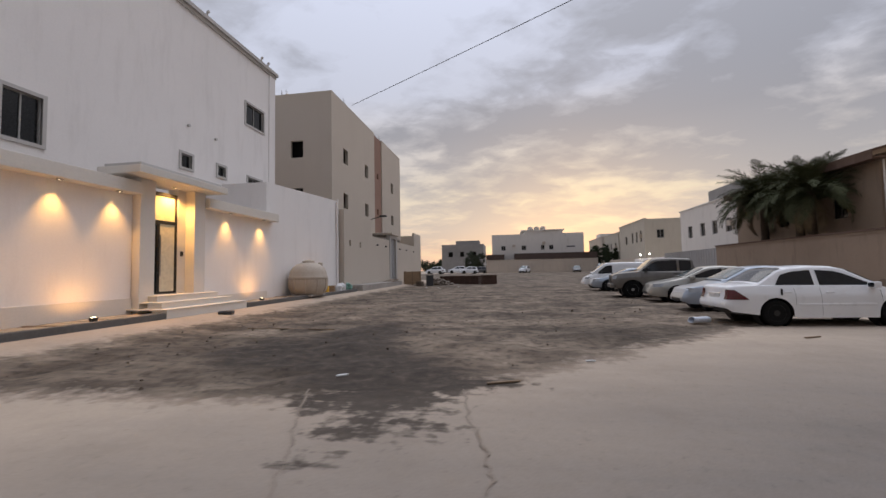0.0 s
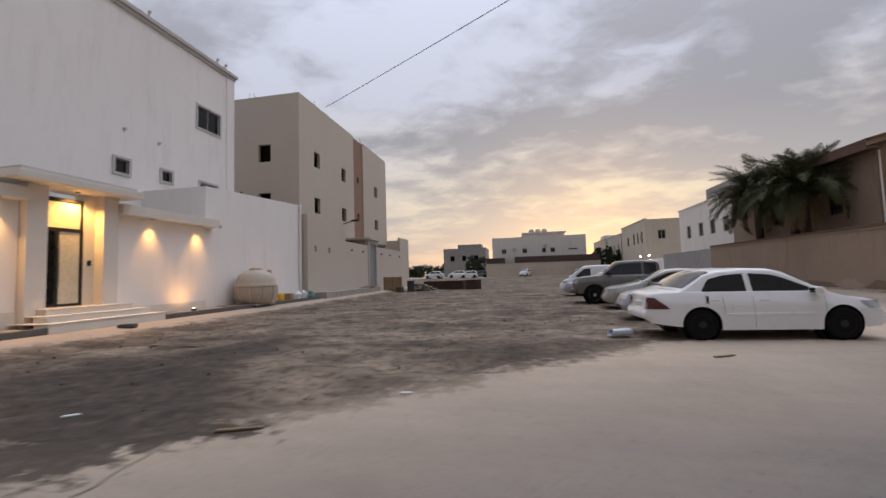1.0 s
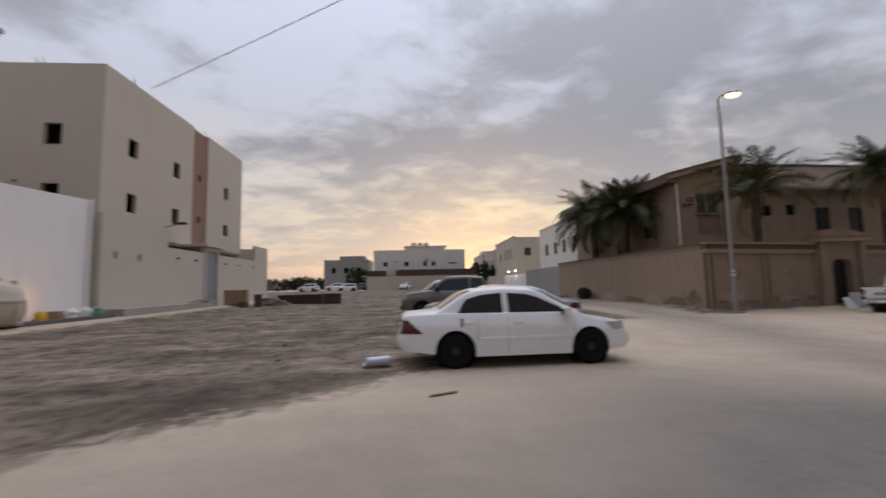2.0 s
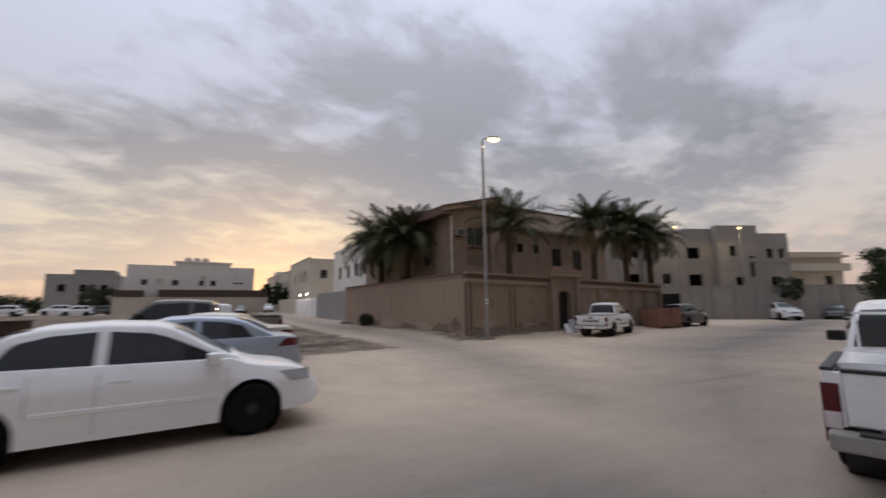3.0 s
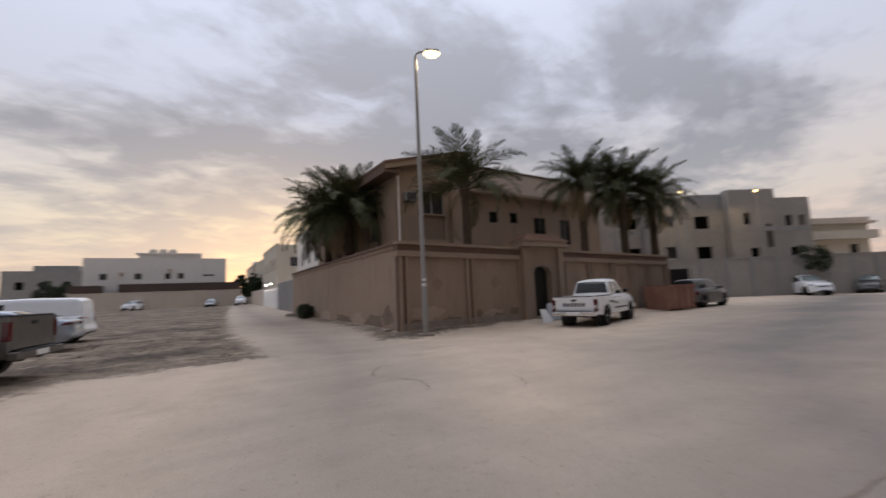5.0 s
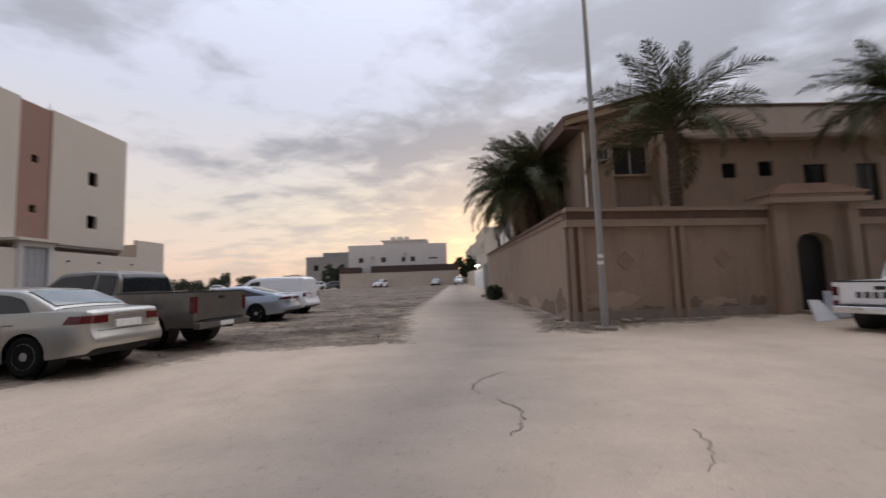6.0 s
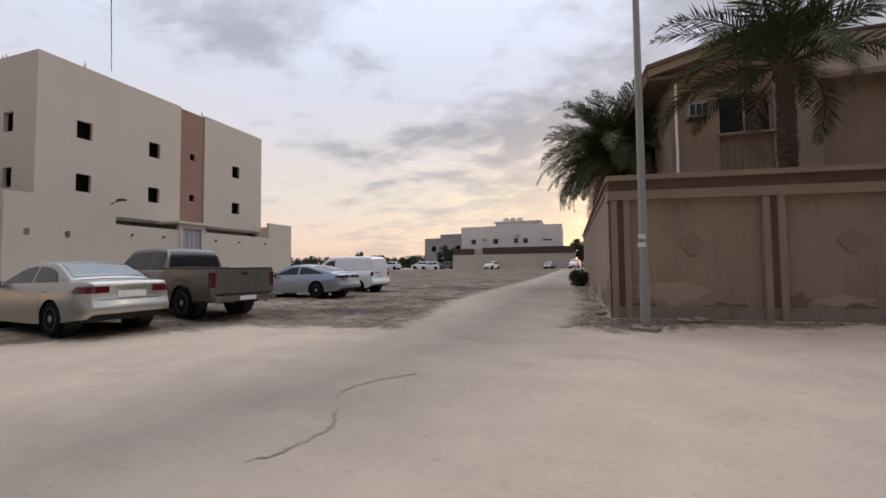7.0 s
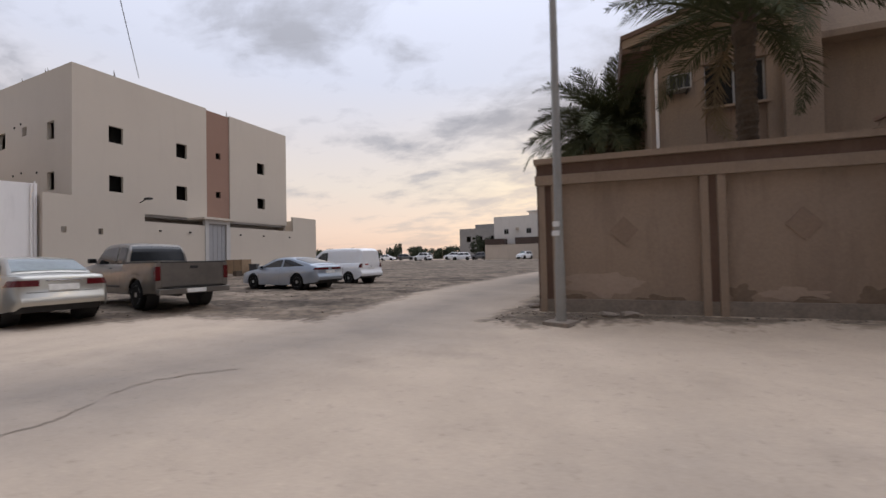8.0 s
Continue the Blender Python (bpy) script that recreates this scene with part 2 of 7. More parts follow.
M["blue_plastic"] = plain("blue_plastic", (0.02, 0.14, 0.36), 0.4)
M["blue_green"] = plain("blue_green", (0.12, 0.24, 0.19), 0.45)
M["yellow_plastic"] = plain("yellow_plastic", (0.75, 0.42, 0.04), 0.5)
M["rubble"] = surface("rubble", (0.24, 0.2, 0.165), 0.3, 2.0, 15, 0.95, 0.4)
M["crack_fill"] = surface("crack_fill", (0.235, 0.19, 0.15), 0.3, 2.0, 15, 0.95, 0.4)
M["mud"] = surface("mud", (0.10, 0.075, 0.055), 0.3, 2.0, 15, 0.95, 0.4)
M["cable"] = plain("cable_black", (0.015, 0.015, 0.016), 0.6)
M["lamp_head_lit"] = plain("lamp_head_lit", (0.9, 0.8, 0.6), 0.3, emit=(1.0, 0.68, 0.30), strength=4.5)
M["spot_lit"] = plain("spot_lit", (0.9, 0.8, 0.6), 0.3, emit=(1.0, 0.75, 0.38), strength=14.0)
M["white_lamp_lit"] = plain("white_lamp_lit", (0.9, 0.9, 0.9), 0.3, emit=(1.0, 0.95, 0.85), strength=9.0)


# ---- mesh helpers ----
def mesh_of(name, bm, material):
    bmesh.ops.recalc_face_normals(bm, faces=bm.faces)
    me = bpy.data.meshes.new(name)
    bm.to_mesh(me)
    bm.free()
    me.materials.append(material)
    return me


def smooth(me, angle=40):
    me.shade_smooth()
    me.set_sharp_from_angle(angle=radians(angle))
    return me


def part(name, bm, material, parent, label="", soft_edges=False):
    """Links a bmesh as one mesh object under a thing or a part."""
    me = mesh_of(name, bm, M[material])
    if soft_edges:
        smooth(me)
    ob = new(name, me)
    ob.parent = parent
    if label:
        ob["label"] = label
    return ob


def share(name, me, parent, m):
    ob = new(name, me)
    ob.parent = parent
    ob.matrix_basis = m
    return ob


def thing(name, label, category, m=None, group="", kind=""):
    ob = tagged(new(name), label, category, group, kind)
    ob.matrix_basis = m or Matrix()
    return ob


def single(name, bm, material, label, category, m=None, group="", kind="", soft_edges=False):
    me = mesh_of(name, bm, M[material])
    if soft_edges:
        smooth(me)
    ob = tagged(new(name, me), label, category, group, kind)
    ob.matrix_basis = m or Matrix()
    return ob


def box(bm, x0, x1, y0, y1, z0, z1, bevel=0.0):
    m = Matrix.LocRotScale(((x0 + x1) / 2, (y0 + y1) / 2, (z0 + z1) / 2), None, (abs(x1 - x0), abs(y1 - y0), abs(z1 - z0)))
    g = bmesh.ops.create_cube(bm, size=1, matrix=m)
    if bevel:
        ed = list({e for v in g["verts"] for e in v.link_edges})
        bmesh.ops.bevel(bm, geom=ed, offset=bevel, segments=2, affect="EDGES", profile=0.6)
    return bm


def boxes(*rows, bevel=0.0):
    bm = bmesh.new()
    for r in rows:
        box(bm, *r, bevel=bevel)
    return bm


def tube(bm, a, b, r0, r1=None, seg=12):
    a, b = Vector(a), Vector(b)
    d = b - a
    q = d.to_track_quat("Z", "Y").to_matrix().to_4x4()
    bmesh.ops.create_cone(bm, cap_ends=True, segments=seg, radius1=r0, radius2=r0 if r1 is None else r1, depth=d.length, matrix=Matrix.Translation((a + b) / 2) @ q)
    return bm


def lathe(bm, profile, seg=24, axis="Z", m=None):
    """Turns (radius, height) rows round an axis."""
    rings = []
    m = m or Matrix()
    for r, h in profile:
        ring = []
        for i in range(seg):
            a = 2 * math.pi * i / seg
            p = Vector((r * math.cos(a), r * math.sin(a), h)) if axis == "Z" else Vector((r * math.cos(a), h, r * math.sin(a)))
            ring.append(bm.verts.new(m @ p))
        rings.append(ring)
    for r0, r1 in zip(rings, rings[1:]):
        for i in range(seg):
            bm.faces.new((r0[i], r0[(i + 1) % seg], r1[(i + 1) % seg], r1[i]))
    for ring in (rings[0], rings[-1]):
        bm.faces.new(ring)
    return bm


def prism(bm, poly, axis, a, b):
    """Extrudes a polygon of (u, v) along an axis from a to b."""
    def at(u, v, w):
        return {"x": (w, u, v), "y": (u, w, v), "z": (u, v, w)}[axis]
    r0 = [bm.verts.new(at(u, v, a)) for u, v in poly]
    r1 = [bm.verts.new(at(u, v, b)) for u, v in poly]
    n = len(poly)
    for i in range(n):
        bm.faces.new((r0[i], r0[(i + 1) % n], r1[(i + 1) % n], r1[i]))
    bm.faces.new(r0), bm.faces.new(r1)
    return bm


def wall_bm(bm, axis, face, back, u0, u1, z0, z1, holes=()):
    """A wall with real openings, one closed skin: it stands across `axis`, from `face` to `back`; holes are (u0, u1, z0, z1)."""
    us = sorted({u0, u1, *[min(max(h[i], u0), u1) for h in holes for i in (0, 1)]})
    zs = sorted({z0, z1, *[min(max(h[i], z0), z1) for h in holes for i in (2, 3)]})
    made = {}

    def at(i, j, side):
        if (i, j, side) not in made:
            w = back if side else face
            made[i, j, side] = bm.verts.new((w, us[i], zs[j]) if axis == "x" else (us[i], w, zs[j]))
        return made[i, j, side]

    def solid(i, j):
        if not (0 <= i < len(us) - 1 and 0 <= j < len(zs) - 1):
            return False
        u, z = (us[i] + us[i + 1]) / 2, (zs[j] + zs[j + 1]) / 2
        return not any(h[0] < u < h[1] and h[2] < z < h[3] for h in holes)
    for i in range(len(us) - 1):
        for j in range(len(zs) - 1):
            if not solid(i, j):
                continue
            for side in (0, 1):
                bm.faces.new([at(*c, side) for c in ((i, j), (i + 1, j), (i + 1, j + 1), (i, j + 1))])
            for di, dj, p, q in ((-1, 0, (i, j), (i, j + 1)), (1, 0, (i + 1, j), (i + 1, j + 1)), (0, -1, (i, j), (i + 1, j)), (0, 1, (i, j + 1), (i + 1, j + 1))):
                if not solid(i + di, j + dj):
                    bm.faces.new((at(*p, 0), at(*q, 0), at(*q, 1), at(*p, 1)))
    return bm


def grid_mesh(bm, rows):
    """Skins a grid of points."""
    vs = [[bm.verts.new(p) for p in r] for r in rows]
    for a, b in zip(vs, vs[1:]):
        for i in range(len(a) - 1):
            bm.faces.new((a[i], a[i + 1], b[i + 1], b[i]))
    return vs


def sstep(x, a, b):
    t = min(1.0, max(0.0, (x - a) / (b - a)))
    return t * t * (3 - 2 * t)


# ---- ground ----
LOT = [(-9.7, 3.0), (-7.3, 3.1), (-3.4, 3.2), (-1.0, 4.1), (3.0, 8.0), (5.2, 9.8), (8.2, 13.4), (9.6, 16.8), (10.9, 19.4), (14.9, 19.7), (14.4, 28.0), (15.5, 56.0), (17.0, 80.0), (17.0, 93.0), (-60.0, 93.0), (-60.0, 52.0), (-10.4, 52.0), (-10.2, 30.0), (-9.9, 16.0)]
WET = [(-6.8, 5.6), (-5.6, 7.9), (-4.2, 10.5), (-3.3, 9.6), (-3.2, 7.4), (-1.9, 5.5), (-0.95, 4.35), (-1.9, 3.3), (-1.85, 2.2), (-2.25, 2.1), (-2.7, 2.9), (-3.4, 3.5), (-3.9, 4.3), (-5.6, 4.8)]


# swept wheel tracks: the road, and the lane that leaves it to the north, as lines with half widths
TRACKS = [((-40.0, -26.0), (-0.5, -1.6), 4.6), ((-0.5, -1.6), (9.5, 4.6), 4.8), ((9.5, 4.6), (24.0, 12.2), 2.3), ((24.0, 12.2), (60.0, 19.5), 3.2), ((13.5, 9.0), (16.6, 19.0), 1.1), ((16.6, 19.0), (16.9, 34.0), 1.4), ((16.9, 34.0), (19.2, 98.0), 1.6)]


def track_distance(px, py):
    """Distance inside the nearest swept track, negative outside."""
    best = np.full(px.shape, -1e9)
    for (x0, y0), (x1, y1), half in TRACKS:
        dx, dy = x1 - x0, y1 - y0
        t = np.clip(((px - x0) * dx + (py - y0) * dy) / (dx * dx + dy * dy), 0, 1)
        best = np.maximum(best, half - np.hypot(px - x0 - t * dx, py - y0 - t * dy))
    return best


def signed_distance(px, py, poly):
    """Distance to a polygon's edge, positive inside."""
    best = np.full(px.shape, 1e9)
    inside = np.zeros(px.shape, bool)
    for (x0, y0), (x1, y1) in zip(poly, poly[1:] + poly[:1]):
        dx, dy = x1 - x0, y1 - y0
        t = np.clip(((px - x0) * dx + (py - y0) * dy) / (dx * dx + dy * dy), 0, 1)
        best = np.minimum(best, np.hypot(px - x0 - t * dx, py - y0 - t * dy))
        cross = ((y0 > py) != (y1 > py)) & (px < (x1 - x0) * (py - y0) / (y1 - y0 + 1e-12) + x0)
        inside ^= cross
    return np.where(inside, best, -best)


def ground_z(x, y):
    """Height of the ground's broad form."""
    z = -0.13 * sstep(x, 7.5, 11.5) * (1 - sstep(y, 20, 26))
    z -= 0.27 * sstep(x, 38, 62) * (1 - sstep(y, 30, 40))
    z += 0.7 * sstep(y, 45, 97)
    z += 0.19 * sstep(-x, 8.5, 11.1) * (1 - sstep(y, 44, 60)) + 0.15 * sstep(-x, 9.5, 12.2) * sstep(y, 20, 40)
    z += 0.12 * sstep(y, 20.2, 21.6) * sstep(x, 18.2, 19.4) * (1 - sstep(x, 30, 42))
    return z


def spread(a, b, fine, lo, hi, step):
    """Coordinates, fine between a and b, then in growing steps to lo and hi."""
    v = list(np.arange(a, b + 1e-6, fine))
    s, x = fine, b
    while x < hi:
        s *= step
        x += s
        v.append(min(x, hi))
    s, x = fine, a
    while x > lo:
        s *= step
        x -= s
        v.insert(0, max(x, lo))
    return np.array(v)


gxs, gys = spread(-13, 29, 0.16, -1800, 1800, 1.09), spread(-4, 34, 0.16, -1200, 2600, 1.09)
gxx, gyy = np.meshgrid(gxs, gys)
FOOT = [(18.2, 20.9), (19.4, 20.5), (21.0, 20.8), (25.4, 21.5), (25.4, 22.0), (19.5, 22.0), (19.5, 41.5), (18.7, 41.5), (18.75, 24.0)]
lot_d = np.maximum(signed_distance(gxx, gyy, LOT), signed_distance(gxx, gyy, FOOT))
wet_d = signed_distance(gxx, gyy, WET)
gz = np.zeros_like(gxx)
for i in range(gxx.shape[0]):
    for j in range(gxx.shape[1]):
        x, y = gxx[i, j], gyy[i, j]
        h = ground_z(x, y)
        if -14 < x < 32 and -5 < y < 60:
            k = sstep(lot_d[i, j], -0.2, 1.2) * (1.0 if x < 18 else 0.25)
            h += k * (0.055 * noise.fractal((x * 0.9, y * 0.9, 0), 0.8, 2.0, 4) + 0.028 * noise.noise((x * 0.5 + y * 1.1, y * 2.6 - x * 1.2, 5)) + 0.018 * noise.noise((x * 4, y * 4, 3))) + 0.006 * noise.noise((x * 0.7, y * 0.7, 7))
        gz[i, j] = h
me = bpy.data.meshes.new("ground")
nx, ny = len(gxs), len(gys)
verts = np.stack([gxx, gyy, gz], -1).reshape(-1, 3)
q = np.arange(nx * ny).reshape(ny, nx)
faces = np.stack([q[:-1, :-1], q[:-1, 1:], q[1:, 1:], q[1:, :-1]], -1).reshape(-1, 4)
me.from_pydata(verts.tolist(), [], faces.tolist())
for key, arr in (("lot", lot_d), ("wet", wet_d), ("swept", track_distance(gxx, gyy))):
    at = me.attributes.new(key, "FLOAT", "POINT")
    at.data.foreach_set("value", np.clip(arr, -20, 20).astype(np.float32).ravel())
me.shade_smooth()


def ground_material():
    m, n, l, b = bsdf("dusty_road_and_dirt")
    pos = n.new("ShaderNodeNewGeometry").outputs["Position"]

    def attr(key):
        a = n.new("ShaderNodeAttribute")
        a.attribute_name = key
        return a.outputs["Fac"]

    def mth(op, a, b_, clamp=False):
        x = n.new("ShaderNodeMath")
        x.operation, x.use_clamp = op, clamp
        for i, v in enumerate((a, b_)):
            if isinstance(v, (int, float)):
                x.inputs[i].default_value = v
            else:
                l.new(v, x.inputs[i])
        return x.outputs[0]
    broad, mid, fine, grit = (noise_node(n, l, pos, s, d, 0.6) for s, d in ((0.22, 5), (0.9, 6), (4.5, 6), (45, 3)))
    # road: grey asphalt, swept bare in the wheel tracks and under blown sand beside them
    sand = ramp_node(n, l, mid, [(0.3, (0.43, 0.347, 0.27)), (0.7, (0.51, 0.413, 0.322))])
    asphalt = ramp_node(n, l, fine, [(0.3, (0.15, 0.134, 0.122)), (0.7, (0.195, 0.175, 0.16))])
    st = n.new("ShaderNodeMapping")
    st.inputs["Rotation"].default_value, st.inputs["Scale"].default_value = (0, 0, radians(-32)), (0.3, 1.5, 1.0)
    l.new(pos, st.inputs[0])
    streak = noise_node(n, l, st.outputs[0], 1.1, 7, 0.6)
    drift = mth("ADD", mth("MULTIPLY", mth("SUBTRACT", broad, 0.5), 4.0), mth("MULTIPLY", mth("SUBTRACT", streak, 0.5), 1.8))
    drift = mth("ADD", drift, mth("MULTIPLY", mth("SUBTRACT", fine, 0.5), 1.2))
    swept = mth("ADD", attr("swept"), drift)
    cover = ramp_node(n, l, mth("ADD", mth("MULTIPLY", swept, 0.16), 0.5), [(0.22, (0.95,) * 3), (0.52, (0.6,) * 3), (0.78, (0.3,) * 3), (1.0, (0.02,) * 3)])
    road = mix_node(n, l, cover, asphalt, sand)
    # scuffs, oil drips and trodden specks
    speck = noise_node(n, l, pos, 11.0, 5, 0.7)
    road = mix_node(n, l, 0.55, road, ramp_node(n, l, speck, [(0.30, (0.55,) * 3), (0.40, (0.95,) * 3), (0.62, (1.0,) * 3), (0.72, (1.16,) * 3)]), "MULTIPLY")
    patch = noise_node(n, l, pos, 0.55, 8, 0.68)
    road = mix_node(n, l, 0.4, road, ramp_node(n, l, patch, [(0.34, (0.78,) * 3), (0.46, (1.0,) * 3), (0.66, (1.1,) * 3)]), "MULTIPLY")
    # lot: trodden earth with darker damp clods and pale sand
    earth = ramp_node(n, l, mid, [(0.30, (0.095, 0.072, 0.055)), (0.46, (0.165, 0.128, 0.098)), (0.58, (0.235, 0.186, 0.143)), (0.72, (0.34, 0.273, 0.212))])
    rt = n.new("ShaderNodeMapping")
    rt.inputs["Rotation"].default_value, rt.inputs["Scale"].default_value = (0, 0, radians(-24)), (0.22, 1.5, 1.0)
    l.new(pos, rt.inputs[0])
    rut = noise_node(n, l, rt.outputs[0], 0.9, 6, 0.66)
    earth = mix_node(n, l, 0.5, earth, ramp_node(n, l, rut, [(0.36, (0.45,) * 3), (0.5, (1.0,) * 3), (0.66, (1.35,) * 3)]), "MULTIPLY")
    sw = n.new("ShaderNodeMapping")
    sw.inputs["Rotation"].default_value, sw.inputs["Scale"].default_value = (0, 0, radians(-30)), (0.35, 1.0, 1.0)
    l.new(pos, sw.inputs[0])
    swath = noise_node(n, l, sw.outputs[0], 0.5, 4, 0.6)
    earth = mix_node(n, l, 0.8, earth, ramp_node(n, l, swath, [(0.38, (0.5,) * 3), (0.56, (1.15,) * 3)]), "MULTIPLY")
    clod = ramp_node(n, l, fine, [(0.36, (0.35,) * 3), (0.47, (0.9,) * 3), (0.64, (1.2,) * 3)])
    earth = mix_node(n, l, 0.75, earth, clod, "MULTIPLY")
    # the damp soil's colour, scaled slightly darker all over
    earth = mix_node(n, l, 1.0, earth, (0.9, 0.89, 0.87), "MULTIPLY")
    edge = mth("ADD", attr("lot"), mth("MULTIPLY", mth("SUBTRACT", mid, 0.5), 2.0))
    edge = mth("ADD", edge, mth("MULTIPLY", mth("SUBTRACT", fine, 0.5), 1.6))
    lotmask = ramp_node(n, l, mth("ADD", mth("MULTIPLY", edge, 0.5), 0.5), [(0.44, (0,) * 3), (0.70, (1,) * 3)])
    col = mix_node(n, l, lotmask, road, earth)
    wedge = mth("ADD", attr("wet"), mth("MULTIPLY", mth("SUBTRACT", mid, 0.5), 2.2))
    wedge = mth("ADD", wedge, mth("MULTIPLY", mth("SUBTRACT", fine, 0.5), 1.9))
    wedge = mth("ADD", wedge, mth("MULTIPLY", mth("SUBTRACT", rut, 0.5), 3.0))
    wetmask = ramp_node(n, l, mth("ADD", mth("MULTIPLY", wedge, 0.5), 0.5), [(0.44, (0,) * 3), (0.60, (0.92,) * 3)])
    col = mix_node(n, l, wetmask, col, ramp_node(n, l, fine, [(0.3, (0.034, 0.027, 0.022)), (0.55, (0.058, 0.046, 0.037)), (0.75, (0.12, 0.095, 0.075))]))
    col = mix_node(n, l, 0.35, col, ramp_node(n, l, grit, [(0.3, (0.75,) * 3), (0.7, (1.15,) * 3)]), "MULTIPLY")
    l.new(col, b.inputs["Base Color"])
    b.inputs["Roughness"].default_value, b.inputs["Specular IOR Level"].default_value = 0.92, 0.25
    bp = n.new("ShaderNodeBump")
    bp.inputs["Strength"].default_value, bp.inputs["Distance"].default_value = 0.5, 0.03
    l.new(mth("ADD", mth("MULTIPLY", fine, lotmask), mth("MULTIPLY", grit, 0.15)), bp.inputs["Height"])
    l.new(bp.outputs[0], b.inputs["Normal"])
    return m


me.materials.append(ground_material())
ground = tagged(new("ground", me), "dusty sand-strewn road and rutted bare earth lot", "ground", kind="structure")


# ---- buildings ----
def window_unit(parent, axis, face, u0, u1, z0, z1, out, frame_mat="alu", pane="dark_glass", fw=0.06, mull=1, surround=0.0, recess=0.08):
    """A framed window set in an opening of a wall across `axis`; `out` is the side it looks to."""
    w = new("window")
    w.parent = parent
    a, b = face - out * recess, face - out * (recess + 0.06)

    def bx(bm, p, q, r, s, c, d):
        box(bm, c, d, p, q, r, s) if axis == "x" else box(bm, p, q, c, d, r, s)
    bm = bmesh.new()
    for p, q, r, s in ((u0, u1, z0, z0 + fw), (u0, u1, z1 - fw, z1), (u0, u0 + fw, z0 + fw, z1 - fw), (u1 - fw, u1, z0 + fw, z1 - fw)):
        bx(bm, p, q, r, s, a, b)
    for i in range(mull):
        c = u0 + (u1 - u0) * (i + 1) / (mull + 1)
        bx(bm, c - fw / 2, c + fw / 2, z0 + fw, z1 - fw, a, b)
    part("frame", bm, frame_mat, w)
    bm = bmesh.new()
    c = face - out * (recess + 0.035)
    bx(bm, u0 + fw * 0.5, u1 - fw * 0.5, z0 + fw * 0.5, z1 - fw * 0.5, c, c - out * 0.012)
    part("pane", bm, pane, w)
    if surround:
        bm = bmesh.new()
        s_ = surround
        for p, q, r, t in ((u0 - s_, u1 + s_, z1, z1 + s_), (u0 - s_, u1 + s_, z0 - s_, z0), (u0 - s_, u0, z0, z1), (u1, u1 + s_, z0, z1)):
            bx(bm, p, q, r, t, face - out * 0.05, face + out * 0.05)
        part("surround", bm, "grey_trim", w, "pale grey raised window surround")
    return w


def room_shade_sheet(parent, axis, face, out, u0, u1, z0, z1, depth=0.9):
    """A near-black sheet that stands in for the shade inside an unglazed opening."""
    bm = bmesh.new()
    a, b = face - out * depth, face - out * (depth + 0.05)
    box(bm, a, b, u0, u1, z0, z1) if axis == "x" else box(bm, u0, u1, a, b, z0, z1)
    return part("room_shade", bm, "opening_shade", parent)


# white villa behind its boundary wall
villa = thing("white_villa", "white stuccoed three-storey villa with grey-framed windows", "house")
HX = -16.07
wins = [(8.72, 9.83, 5.92, 7.5), (15.62, 16.28, 6.7, 7.35), (18.08, 18.66, 6.83, 7.37), (20.6, 21.9, 5.9, 7.3), (20.38, 22.1, 10.52, 11.78), (2.6, 4.4, 5.92, 7.5), (7.0, 8.3, 5.92, 7.5)]
bm = bmesh.new()
wall_bm(bm, "x", HX, HX - 0.3, -14.0, 23.33, 0.2, 14.6, wins)
part("front_wall", bm, "white_stucco", villa)
for r in ((HX - 14, HX - 0.3, 23.03, 23.33, 0.2, 14.6), (HX - 14, HX - 0.3, -14.0, -13.7, 0.2, 14.6), (HX - 14.3, HX - 14, -14.0, 23.33, 0.2, 14.6)):
    part("side_wall", boxes(r), "white_stucco", villa)
part("roof", boxes((HX - 14, HX - 0.3, -14, 23.03, 14.0, 14.2)), "concrete", villa)
bm = boxes((HX - 0.32, HX + 0.10, -14.1, 23.43, 14.6, 14.78), (HX - 0.32, HX + 0.2, -14.2, 23.53, 14.78, 14.98), (HX - 14, HX - 0.32, 23.2, 23.53, 14.6, 14.98))
part("cornice", bm, "grey_trim", villa, "stepped pale grey parapet cornice")
for i, (a, b, c, d) in enumerate(wins):
    window_unit(villa, "x", HX, a, b, c, d, 1, "alu", "dark_glass", 0.05, 1 if b - a > 1 else 0, 0.12)
part("corner_strip", boxes((HX - 0.3, HX + 0.06, 22.7, 23.36, 0.3, 14.6)), "white_stucco", villa)
for y, z in ((16.03, 8.82), (17.88, 8.72)):
    bm = bmesh.new()
    tube(bm, (HX - 0.02, y, z), (HX + 0.1, y, z), 0.07, 0.07, 10)
    part("vent_pipe", bm, "grey_trim", villa)
for y in (14.0, 17.2, 21.9, 22.6):
    bm = bmesh.new()
    tube(bm, (HX, y, 14.98), (HX, y, 15.3), 0.05, 0.05, 8)
    tube(bm, (HX, y, 15.3), (HX + 0.12, y, 15.34), 0.07, 0.07, 8)
    part("parapet_spout", bm, "grey_trim", villa)

# its boundary wall, with entrance
WX = -12.5
bwall = thing("boundary_wall", "white rendered boundary wall with lit entrance", "wall", kind="structure")
bm = bmesh.new()
wall_bm(bm, "x", WX, WX - 0.25, -10.0, 9.85, 0.5, 4.35)
part("wall_panel", bm, "white_stucco", bwall)
part("wall_panel", boxes((WX - 0.25, WX, 12.65, 17.0, 0.5, 4.35)), "white_stucco", bwall)
part("plinth", boxes((WX - 0.1, WX + 0.05, -10.0, 9.85, 0.2, 0.82)), "white_stone", bwall, "cream stone plinth")
part("plinth", boxes((WX - 0.1, WX + 0.05, 12.65, 17.0, 0.2, 0.68)), "white_stone", bwall, "cream stone plinth")
